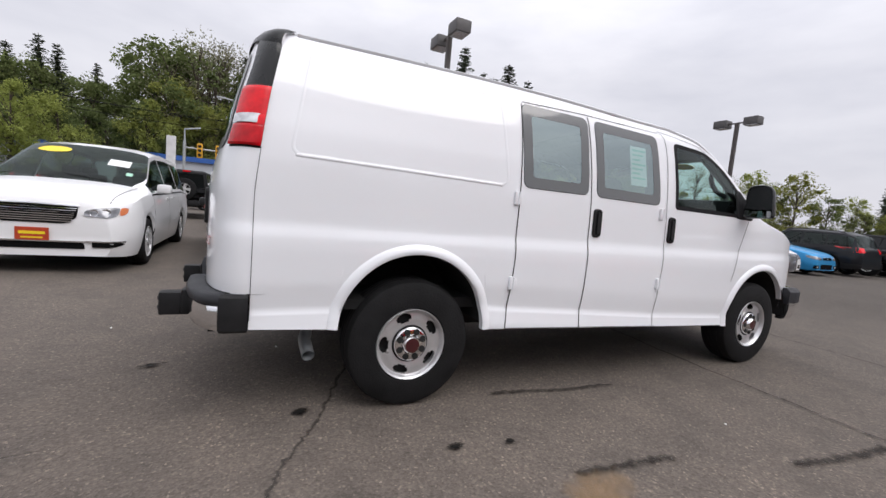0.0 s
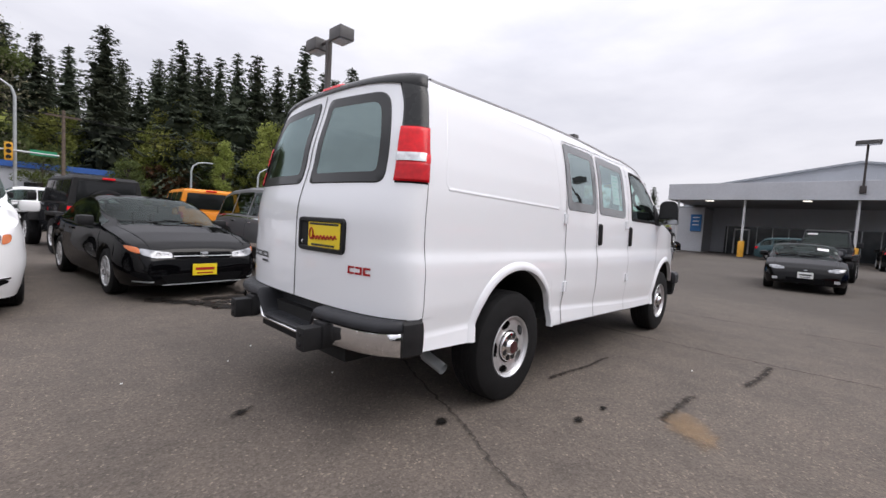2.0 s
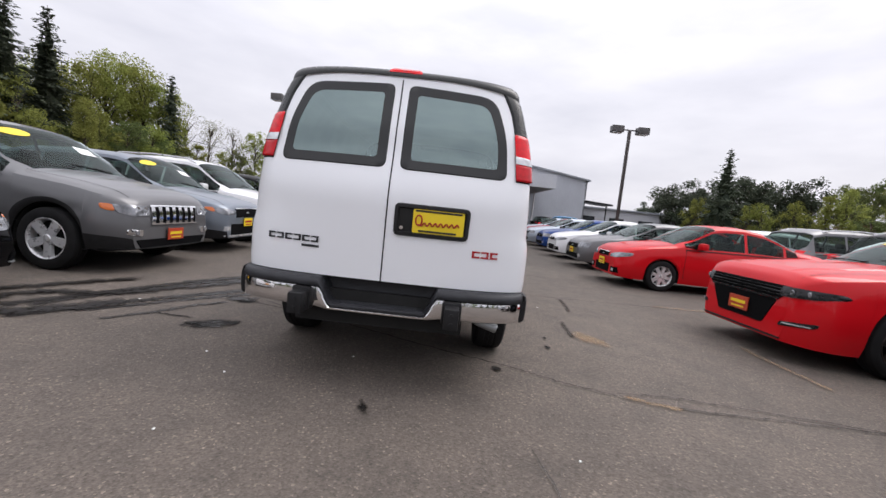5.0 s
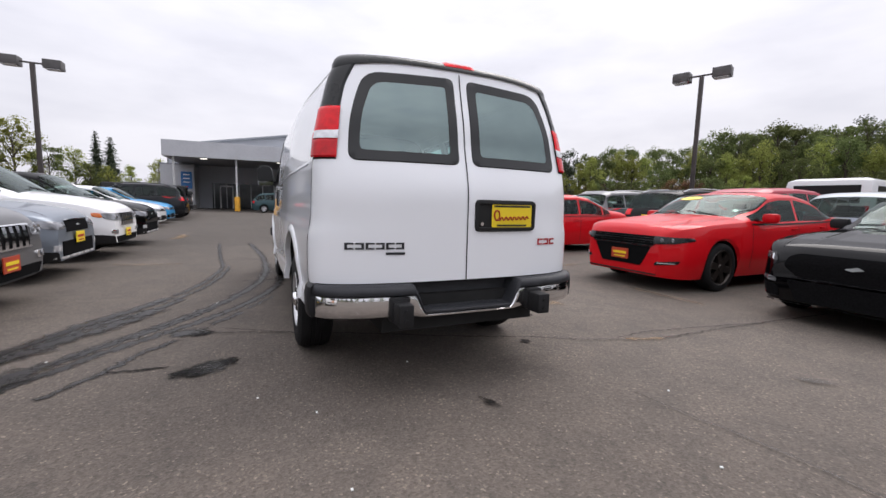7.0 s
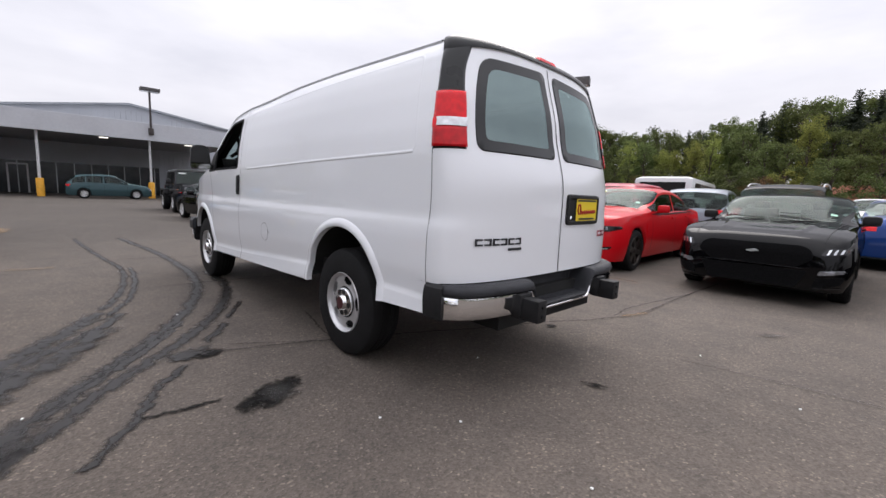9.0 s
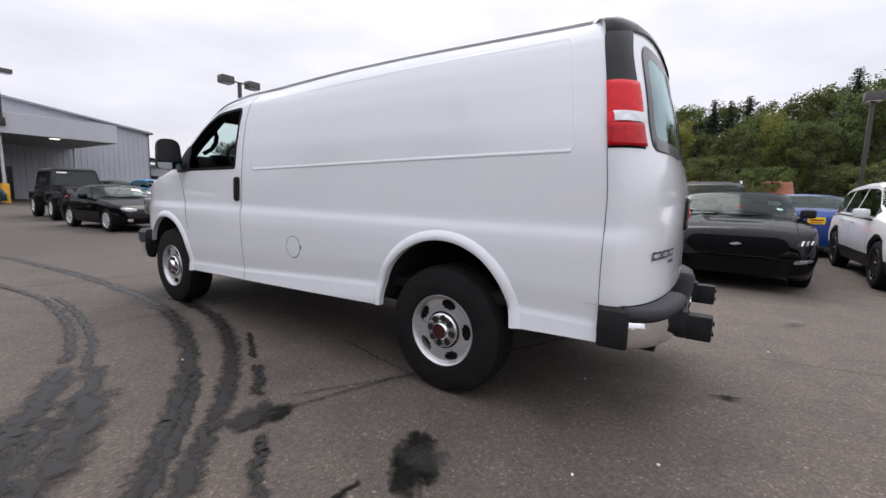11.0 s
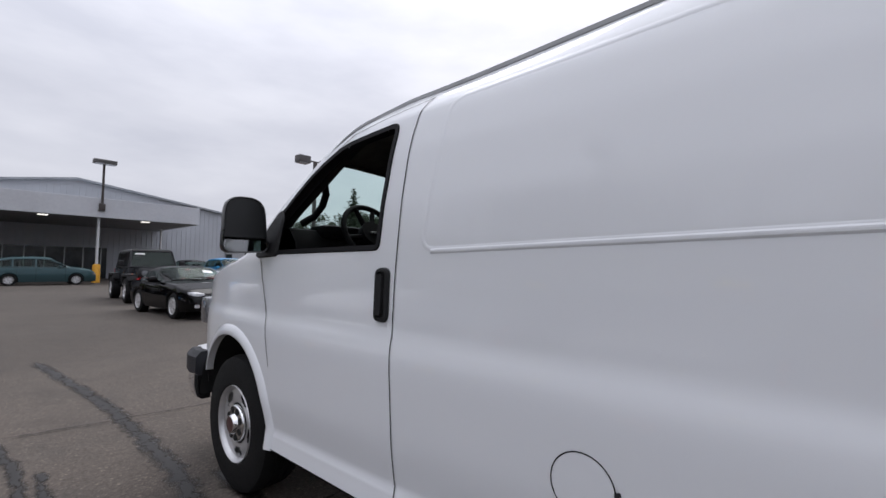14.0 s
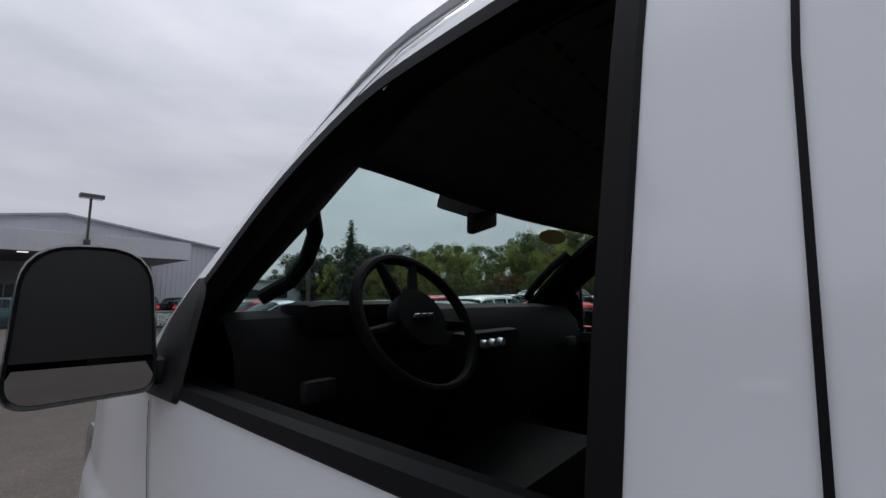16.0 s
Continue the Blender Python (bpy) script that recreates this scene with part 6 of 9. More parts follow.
for s in (1, -1):
    flip = (lambda vf: vf) if s > 0 else mirrored
    van_geo("rear_pillar_trim", flip(corner_patch(1.742, 2.052, 0.012)), M["cap"], label="satin black rear pillar trim")
    lamp = van_geo("tail_light", flip(corner_patch(1.425, 1.742, 0.010, 4, 8)), M["seal"], label="red tail light with a clear reversing lens")
    van_geo("red_lens", flip(corner_patch(1.594, 1.740, 0.020, 10, 14, rim=0.012)), M["tail"], lamp)
    van_geo("clear_lens", flip(corner_patch(1.547, 1.597, 0.0215, 5, 14, 0.0, 0.88, 0.018)), M["lens"], lamp)
    van_geo("red_lens", flip(corner_patch(1.540, 1.600, 0.0195, 4, 14, 0.80, 1.0, 0.0115)), M["tail"], lamp)
    van_geo("lower_lens", flip(corner_patch(1.436, 1.547, 0.020, 10, 14, rim=0.012)), M["taildeep"], lamp)
g = Geo()
vs = []
for i in range(13):
    u = -0.155 + 0.29 * i / 12
    for f in (0.22, 0.34, 0.52, 0.62):
        vs.append(cap_pt(u, f, 0.011 if i in (0, 12) or f in (0.22, 0.62) else 0.021))
g.add(vs, [(i * 4 + j, i * 4 + j + 1, (i + 1) * 4 + j + 1, (i + 1) * 4 + j) for i in range(12) for j in range(3)])
van_geo("brake_light", g, M["tail"], label="red centre high brake light")

# number-plate recess with handle, badges
o = rounded([(-0.052, 1.010), (-0.528, 1.010), (-0.532, 1.214), (-0.050, 1.214)], 0.035)
o = resample(o, 0.03)
rd = van_parts[("rear_door", -1)]
van_geo("plate_surround", band(rear, [(inset(o, -0.002), -0.001), (inset(o, 0.004), -0.016), (inset(o, 0.022), -0.018), (inset(o, 0.030), -0.004)]), M["plastic"], rd, "black plastic number-plate surround")
van_geo("plate_recess", patch(rear, inset(o, 0.028), -0.004), M["void"], rd)
po = rounded([(-0.170, 1.037), (-0.495, 1.037), (-0.495, 1.187), (-0.170, 1.187)], 0.012)
van_geo("plate", patch(rear, po, -0.012), M["yellow"], rd, "yellow dealer plate with dark red script")
for y0, y1, z0, z1 in ((-0.185, -0.48, 1.170, 1.182), (-0.21, -0.45, 1.044, 1.056)):
    van_geo("print_bar", patch(rear, [(y0, z0), (y1, z0), (y1, z1), (y0, z1)], -0.0145, rings=(1, 0.5)), M["blackink"], rd)


def flourish(y0, y1, z0, h, waves):
    """A plain wavy stroke in place of the dealer's script, with one tall loop at its head."""
    pts = []
    for k in range(waves * 8 + 13):
        if k < 13:
            a, w = 2 * math.pi * k / 12 - 2.2, (y1 - y0) * 0.06
            y, z = y0 + w + w * math.cos(a) * 1.2, z0 + 0.5 * h + 0.5 * h * math.sin(a)
        else:
            t = (k - 13) / (waves * 8)
            y, z = y0 + (y1 - y0) * (0.13 + 0.87 * t), z0 + 0.16 * h * (1 - math.cos(2 * math.pi * waves * t)) + 0.12 * h * t
        pts.append((rear_x(y, z) - 0.0150, y, z))
    return pts


van_geo("script_stroke", Geo().tube(flourish(-0.192, -0.470, 1.083, 0.066, 7), 0.0048, 6), M["ink"], rd)
van_geo("door_lock", Geo().lathe([(0.0, -0.014), (0.012, -0.014), (0.013, 0.0)], 16, "x", c=(rear_x(-0.10, 1.06), -0.10, 1.06)), M["chrome"], rd)
# chrome model badge as plain letter-sized bars
def badge_bars(door, y0, y1, z, h, n, mat, lean=0.0):
    w = (y1 - y0) / n
    for k in range(n):
        a, b = y0 + w * (k + 0.07), y0 + w * (k + 0.93)
        t = h * 0.26
        for za, zb in ((z, z + t), (z + h - t, z + h)):
            van_geo("badge_bar", patch(rear, [(a, za), (b, za), (b, zb), (a, zb)], -0.006, rings=(1, 0.5)), mat, door)
        c = a if k % 2 == 0 else b - w * 0.26
        van_geo("badge_bar", patch(rear, [(c, z), (c + w * 0.26, z), (c + w * 0.26, z + h), (c, z + h)], -0.006, rings=(1, 0.5)), mat, door)


badge_bars(van_parts[("rear_door", 1)], 0.775, 0.420, 0.905, 0.040, 6, M["greyplastic"])
van_geo("badge_bar", patch(rear, [(0.535, 0.872), (0.418, 0.872), (0.418, 0.887), (0.535, 0.887)], -0.006, rings=(1, 0.5)), M["greyplastic"], van_parts[("rear_door", 1)])
badge_bars(van_parts[("rear_door", -1)], -0.562, -0.738, 0.912, 0.044, 3, M["badge"])

# handles
def handle(side, x, z0, z1, parent):
    S, sg = SIDE[side], out(side)
    o = resample(rounded([(x - 0.039, z0), (x + 0.039, z0), (x + 0.039, z1), (x - 0.039, z1)], 0.03), 0.02)
    h = van_geo("door_handle", band(S, [(inset(o, -0.001), sg * 0.001), (inset(o, 0.004), sg * 0.013), (inset(o, 0.014), sg * 0.015), (inset(o, 0.018), sg * 0.004)]), M["plastic"], parent, "black plastic pull handle")
    g = Geo().add(*patch(S, inset(o, 0.016), sg * 0.004, (1, 0.5)))
    i = resample(rounded([(x - 0.006, z0 + 0.025), (x + 0.024, z0 + 0.025), (x + 0.024, z1 - 0.025), (x - 0.006, z1 - 0.025)], 0.012), 0.02)
    g.add(*patch(S, i, sg * 0.017, (1, 0.6)))
    g.add(*band(S, [(i, sg * 0.017), (inset(i, -0.003), sg * 0.004)]))
    van_geo("grip", g, M["plastic"], parent)


handle(1, 2.116, 1.098, 1.302, van_parts[("front_door", 1)])
handle(-1, 2.116, 1.098, 1.302, van_parts[("front_door", -1)])
handle(-1, 1.332, 1.105, 1.305, van_parts[("side_door_front", -1)])
for x, z, p in ((0.645, 1.318, "side_door_rear"), (0.645, 0.775, "side_door_rear"), (1.995, 1.318, "side_door_front"), (2.015, 0.775, "side_door_front")):
    y = -half_width(x, z, -1)
    g = Geo().box((x - 0.012, y - 0.006, z), (0.035, 0.022, 0.085), 0.008).box((x + 0.018, y - 0.006, z), (0.018, 0.018, 0.06), 0.006).tube([(x, y - 0.016, z - 0.04), (x, y - 0.016, z + 0.04)], 0.008)
    van_geo("door_hinge", g, M["van_white"], van_parts[(p, -1)], "white exposed hinge")
# fuel flap on the left side
circ = [(1.332 + 0.083 * math.cos(a), 0.776 + 0.083 * math.sin(a)) for a in np.linspace(0, 2 * math.pi, 41)[:-1]]
van_geo("fuel_flap", patch(SIDE[1], inset(circ, 0.003), -0.002), M["van_white"], label="round white fuel filler flap")
van_geo("fuel_flap_gap", band(SIDE[1], [(circ, -0.0025), (inset(circ, 0.0035), -0.0025)]), M["seal"])
van_geo("fuel_flap_notch", patch(SIDE[1], rounded([(1.250, 0.755), (1.237, 0.772), (1.240, 0.795), (1.256, 0.79)], 0.005), -0.003), M["greyplastic"])

# rear bumper
def step_top(y):
    """The chrome's upper edge: it dips under the step between the guards."""
    return 0.516 + 0.118 * sstep(0.295, 0.385, abs(y))


bump = new("rear_bumper")
bump.empty_display_size = 0.1
bump.parent = van
BY = sorted({round(v, 4) for v in list(np.linspace(-0.952, 0.952, 97)) + list(np.linspace(-0.40, -0.28, 25)) + list(np.linspace(0.28, 0.40, 25))})


def bumper_x(y):
    return -0.92 - 0.265 * (1 - min(1, abs(y) / 0.955) ** 4) ** 0.42


def bumper_sheet(prof):
    """A sheet over the bumper's width; prof gives (out, height) pairs at each y."""
    rows = [prof(y) for y in BY]
    n = len(rows[0])
    return Geo().add([(bumper_x(y) - o, y, z) for y, row in zip(BY, rows) for o, z in row], [(i * n + k, i * n + k + 1, (i + 1) * n + k + 1, (i + 1) * n + k) for i in range(len(BY) - 1) for k in range(n - 1)])


def chrome_prof(y):
    zt = step_top(y)
    zb = 0.490 + 0.018 * sstep(0.295, 0.42, abs(y))
    return [(-0.02, zb), (0.010, zb - 0.002), (0.022, zb + 0.006), (0.030, zb + 0.35 * (zt - zb)), (0.031, zb + 0.7 * (zt - zb)), (0.025, zt - 0.004), (0.016, zt), (-0.02, zt)]


def pad_prof(y):
    zt, dip = step_top(y), 1 - sstep(0.295, 0.385, abs(y))
    return [(0.020, zt + 0.001), (0.034 - 0.010 * dip, zt + 0.006), (0.040 - 0.014 * dip, zt + 0.024 - 0.012 * dip), (0.028 - 0.012 * dip, zt + 0.052 - 0.034 * dip), (0.0, zt + 0.062 - 0.042 * dip), (-0.06, zt + 0.062 - 0.040 * dip), (-0.115, zt + 0.062 - 0.038 * dip), (-0.135, zt + 0.062 - 0.01 * dip), (-0.145, 0.694)]


part("chrome_face", bumper_sheet(chrome_prof).mesh("chrome_face", M["chrome"], True, 50), bump, "chrome rear bumper face dipping under the step")
part("step_pad", bumper_sheet(pad_prof).mesh("step_pad", M["greyplastic"], True, 50), bump, "grey plastic bumper top with a moulded drop step")
g = Geo()
for k in range(7):
    g.box((-1.165 + 0.016 * k, 0, 0.5385), (0.006, 0.50, 0.006), 0.002)
part("step_tread", g.mesh("step_tread", M["greyplastic"]), bump)
for s in (1, -1):
    path = [(bumper_x(y) - 0.006, s * y) for y in (0.936, 0.942, 0.946)] + [(-0.93, s * 0.947), (-0.896, s * 0.947)]
    g = Geo().sweep([(0.010, 0.500), (0.026, 0.515), (0.031, 0.56), (0.031, 0.64), (0.022, 0.680), (0.0, 0.696), (-0.09, 0.697), (-0.09, 0.500)], path if s < 0 else path[::-1])
    part("end_cap", g.mesh("end_cap", M["plastic"]), bump)
    g = Geo().box((-1.262, s * 0.475, 0.548), (0.17, 0.09, 0.13), 0.012)
    g.box((-1.20, s * 0.475, 0.56), (0.08, 0.125, 0.145), 0.02)
    for z in (0.52, 0.575):
        g.tube([(-1.355, s * 0.475, z), (-1.34, s * 0.475, z)], 0.012, 8)
    part("bumper_guard", g.mesh("bumper_guard", M["plastic"]), bump, "square black bumper guard")

# underneath: axle, exhaust, spare
g = Geo().tube([(0, -0.75, 0.375), (0, 0.75, 0.375)], 0.05, 12)
g.lathe([(0.0, -0.12), (0.12, -0.1), (0.16, 0), (0.12, 0.1), (0, 0.12)], 16, "x", c=(0, 0.05, 0.375))
g.box((1.2, 0.42, 0.42), (4.2, 0.07, 0.14), 0.01).box((1.2, -0.42, 0.42), (4.2, 0.07, 0.14), 0.01)
van_geo("chassis_and_axle", g, M["void"])
g = Geo().tube([(0.3, -0.52, 0.42), (-0.35, -0.50, 0.47), (-0.55, -0.58, 0.43), (-0.585, -0.70, 0.365), (-0.575, -0.845, 0.318)], 0.036, 14, caps=False)
g.tube([(-0.585, -0.70, 0.365), (-0.575, -0.845, 0.318)], 0.033, 14, caps=False)
van_geo("exhaust_pipe", g, M["galv"], label="rusty grey steel tailpipe")

# front bumper, grille, lamps
g = Geo().sweep([(0.0, 0.42), (0.03, 0.44), (0.05, 0.52), (0.05, 0.68), (0.02, 0.725), (-0.05, 0.725), (-0.05, 0.42)], [(3.93, -0.955), (4.05, -0.95), (4.2, -0.88), (4.30, -0.70), (4.34, -0.3), (4.345, 0.0), (4.34, 0.3), (4.30, 0.70), (4.2, 0.88), (4.05, 0.95), (3.93, 0.955)])
van_geo("front_bumper", g, M["chrome"], label="chrome front bumper with grey end caps")
for s in (1, -1):
    p = [(3.92, s * 0.945), (4.02, s * 0.952), (4.12, s * 0.93)]
    g = Geo().sweep([(0.045, 0.58), (0.062, 0.60), (0.062, 0.70), (0.03, 0.735), (-0.02, 0.735), (-0.02, 0.58)], p if s < 0 else p[::-1])
    van_geo("bumper_end", g, M["greyplastic"])
    g = Geo().box((4.17, s * 0.80, 0.98), (0.16, 0.16, 0.19), 0.03)
    van_geo("headlight", g, M["headlamp"])
    van_geo("side_marker", patch(SIDE[s], rounded([(4.04, 0.80), (4.12, 0.80), (4.10, 0.98), (4.05, 0.98)], 0.01), out(s) * 0.004), M["amber"], label="amber side marker")
van_geo("grille", Geo().box((4.30, 0, 0.93), (0.05, 1.15, 0.24), 0.02), M["cap"])

# door mirrors
def door_mirror(s):
    mir = new("door_mirror")
    mir.empty_display_size = 0.1
    mir.parent = van
    tagged(mir, "black door mirror with a lower wide-angle glass")
    g = Geo()
    sec = rounded([(-0.106, -0.130), (0.116, -0.140), (0.104, 0.148), (-0.082, 0.152)], [0.03, 0.05, 0.075, 0.085], 6)
    rings = [(0.0, 0.97), (0.012, 1.0), (0.05, 1.0), (0.085, 0.90), (0.115, 0.66), (0.125, 0.35)]
    k = len(sec)
    vs = [(x, yy * f, zz * f) for x, f in rings for yy, zz in sec]
    fs = [(i * k + j, i * k + (j + 1) % k, (i + 1) * k + (j + 1) % k, (i + 1) * k + j) for i in range(len(rings) - 1) for j in range(k)] + [tuple((len(rings) - 1) * k + j for j in range(k))]
    g.add(vs, fs)
    rim_in = [(yy * 0.93, zz * 0.94) for yy, zz in sec]
    g.add([(0.0, yy * 0.97, zz * 0.97) for yy, zz in sec] + [(0.006, a, b) for a, b in rim_in], [(j, (j + 1) % k, k + (j + 1) % k, k + j) for j in range(k)])
    mm = pose(3.025, s * 1.088, 1.503, 0, 0, -8 * s)
    part("mirror_housing", g.mesh("mirror_housing", M["cap"]), mir, m=mm)
    gl = Geo().add([(0.010, a, max(b, -0.058)) for a, b in rim_in], [tuple(range(k))])
    part("upper_glass", gl.mesh("upper_glass", DARKMIRROR, False), mir, m=mm)
    gl = Geo().add([(0.009, a, min(b, -0.070)) for a, b in rim_in], [tuple(range(k))])
    part("lower_glass", gl.mesh("lower_glass", MIRROR, False), mir, m=mm)
    arm = Geo()
    arm.box((3.075, s * 0.965, 1.405), (0.06, 0.11, 0.055), 0.018)
    arm.box((3.085, s * 1.03, 1.43), (0.05, 0.12, 0.05), 0.018)
    part("mirror_arm", arm.mesh("mirror_arm", M["plastic"]), mir)
    S = SIDE[s]
    o = resample(rounded([(2.955, 1.358), (3.185, 1.352), (3.10, 1.50), (3.00, 1.60), (2.96, 1.55)], 0.02), 0.03)
    gg = Geo().add(*patch(S, o, out(s) * 0.012)).add(*band(S, [(o, out(s) * 0.012), (inset(o, -0.006), out(s) * 0.001)]))
    part("mirror_base", gg.mesh("mirror_base", M["plastic"]), mir)


# upper mirror glass: its dark reflection is put into a near-black colour
DARKMIRROR = material("dark_mirror_cover", (0.012, 0.013, 0.014), rough=0.25)
MIRROR = material("mirror_glass", (0.30, 0.31, 0.32), rough=0.03, metal=1.0)
door_mirror(1)
door_mirror(-1)

# wheels
for x, s in ((0, 1), (3.43, 1), (0, -1), (3.43, -1)):
    wheel(van, 0.388, 0.25, 5, M["steel"], pose(x, s * 0.835, 0.386, 0, 17 * (x > 1) + 31 * (s > 0), 0 if s < 0 else 180), "steel", 0.56)

# cabin: dashboard, steering wheel, seats, mirror, visors, trim
dash = Geo()
sec = [(2.94, 1.00), (2.92, 1.24), (2.95, 1.36), (3.01, 1.425), (3.10, 1.44), (3.32, 1.40), (3.45, 1.00)]
dash.add([(x, y, z + 0.078 + 0.012 * math.cos(y * 1.7)) for y in np.linspace(-0.87, 0.87, 15) for x, z in sec], [(i * 7 + k, i * 7 + k + 1, (i + 1) * 7 + k + 1, (i + 1) * 7 + k) for i in range(14) for k in range(6)])
dash.box((3.03, 0.47, 1.500), (0.18, 0.46, 0.09), 0.04)
dash.box((2.90, 0.02, 1.27), (0.07, 0.34, 0.34), 0.02)
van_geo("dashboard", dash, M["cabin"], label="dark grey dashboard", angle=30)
for y in (0.70, 0.13, 0.02, -0.09, -0.66):
    van_geo("air_vent", Geo().box((2.895, y, 1.345), (0.03, 0.085, 0.05), 0.012), M["plastic"])
for k in range(3):
    van_geo("control_knob", Geo().lathe([(0.001, -0.02), (0.013, -0.02), (0.016, 0.0)], 14, "x", c=(2.865, 0.10 - 0.05 * k, 1.40)), M["lens"])
cen, ax = Vector((2.835, 0.435, 1.495)), Vector((-0.86, 0, 0.51)).normalized()
e1, e2 = Vector((0, 1, 0)), ax.cross(Vector((0, 1, 0)))
g = Geo().tube([cen + 0.198 * (math.cos(a) * e1 + math.sin(a) * e2) for a in np.linspace(0, 2 * math.pi, 49)], 0.0165, 10, caps=False)
steer = van_geo("steering_wheel", g, M["cabin"], label="black steering wheel")
g = Geo()
for a in (0.15, math.pi - 0.15, -math.pi / 2 - 0.35, -math.pi / 2 + 0.35):
    g.tube([cen - ax * 0.02 + 0.06 * (math.cos(a) * e1 + math.sin(a) * e2), cen + 0.198 * (math.cos(a) * e1 + math.sin(a) * e2)], 0.02, 8, 0.013)
g.tube([cen - ax * 0.03, cen + ax * 0.018], 0.085, 20)
g.tube([cen - ax * 0.03, cen - ax * 0.35], 0.04, 12)
van_geo("steering_hub", g, M["cabin"], steer)
g = Geo()
for k in range(3):
    c = cen + ax * 0.020 + e1 * (0.026 * (1 - k))
    g.box(c, (0.004, 0.018, 0.016), 0.001, Matrix.Rotation(-0.54, 4, "Y"))
van_geo("hub_badge", g, M["galv"], steer)
for y in (0.47, -0.47):
    g = Geo().box((2.05, y, 0.95), (0.52, 0.52, 0.16), 0.06)
    g.box((1.80, y, 1.25), (0.16, 0.50, 0.66), 0.06, Matrix.Rotation(-0.2, 4, "Y"))
    g.box((1.72, y, 1.66), (0.10, 0.26, 0.18), 0.04, Matrix.Rotation(-0.15, 4, "Y"))
    g.box((2.05, y, 0.78), (0.4, 0.4, 0.25), 0.02)
    van_geo("seat", g, M["seatcloth"], label="charcoal cloth front seat")
g = Geo().box((0, 0, 0), (0.03, 0.20, 0.062), 0.014)
van_geo("rear_view_mirror", g, M["plastic"], label="black interior mirror").matrix_local = pose(2.81, 0.165, 1.800, -16, -8, 14)
van_geo("mirror_stalk", Geo().tube([(2.82, 0.185, 1.80), (2.87, 0.16, 1.835)], 0.010), M["plastic"])
van_geo("sensor_tab", patch(top_surface, rounded([(2.815, 0.37), (2.87, 0.33), (2.885, 0.10), (2.815, 0.0)], 0.02), -0.006, (1, 0.5)), M["paper"], label="pale tab behind the windscreen")
for s in (1, -1):
    # pillar trim and its grab handle
    g = Geo()
    vs, xs_ = [], np.linspace(2.30, 3.27, 16)
    for x in xs_:
        ye = half_width(x, min(ZE(x), ZTOP), 1)
        for d, drop in ((0.004, 0.03), (0.02, 0.085), (0.09, 0.075), (0.165, 0.03), (0.165, 0.012), (0.02, 0.010)):
            y = ye - d
            vs.append((x - drop * 0.5, s * y, top_surface(x, y)[2] - drop))
    g.add(vs, [(i * 6 + k, i * 6 + (k + 1) % 6, (i + 1) * 6 + (k + 1) % 6, (i + 1) * 6 + k) for i in range(15) for k in range(6)])
    g.tube([(2.92, s * 0.72, 1.77), (2.97, s * 0.675, 1.715), (3.03, s * 0.66, 1.655), (3.09, s * 0.67, 1.60), (3.15, s * 0.72, 1.555)], 0.021, 10)
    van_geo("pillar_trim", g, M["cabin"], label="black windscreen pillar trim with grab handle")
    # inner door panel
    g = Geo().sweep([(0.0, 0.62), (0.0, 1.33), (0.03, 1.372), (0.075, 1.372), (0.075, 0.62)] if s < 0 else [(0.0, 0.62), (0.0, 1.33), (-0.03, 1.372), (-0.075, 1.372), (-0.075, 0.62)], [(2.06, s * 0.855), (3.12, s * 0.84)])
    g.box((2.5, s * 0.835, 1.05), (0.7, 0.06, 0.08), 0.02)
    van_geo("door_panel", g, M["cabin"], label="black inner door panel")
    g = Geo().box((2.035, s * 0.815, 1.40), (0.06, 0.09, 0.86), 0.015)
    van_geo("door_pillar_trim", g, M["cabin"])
oval = [(2.868 + 0.034 * math.sin(a), -0.45 + 0.115 * math.cos(a)) for a in np.linspace(0, 2 * math.pi, 33)[:-1]]
stick = van_geo("year_sticker", patch(top_surface, oval, -0.008, (1, 0.6, 0.2)), M["yellow"], label="yellow oval year sticker on the windscreen")


def text_mesh(body, size, mat, name):
    cu = bpy.data.curves.new(name, "FONT")
    cu.body, cu.size, cu.align_x, cu.align_y, cu.extrude = body, size, "CENTER", "CENTER", 0.0006
    ob = bpy.data.objects.new(name, cu)
    me = bpy.data.meshes.new_from_object(ob)
    me.materials.clear()
    me.materials.append(mat)
    bpy.data.objects.remove(ob)
    return me


p0, px = Vector(top_surface(2.868, -0.45)), Vector(top_surface(2.908, -0.45)) - Vector(top_surface(2.868, -0.45))
ux = Vector((0, 1, 0))
uy = (-px).normalized()
un = ux.cross(uy).normalized()
mt = Matrix((ux, uy, un)).transposed().to_4x4()
mt.translation = p0 + un * 0.012
part("sticker_digits", text_mesh("2016", 0.065, M["blackink"], "sticker_digits"), stick, m=mt)
# grab strap, wipers
for y0 in (0.35, -0.3):
    van_geo("wiper", Geo().tube([(3.46, y0, 1.385), (3.36, y0 - 0.25, 1.475), (3.33, y0 - 0.42, 1.50)], 0.008, 6), M["plastic"])


# ---- parked cars: x ahead, y to the left, origin on the ground at mid length ----
CAR_MESHES = {}


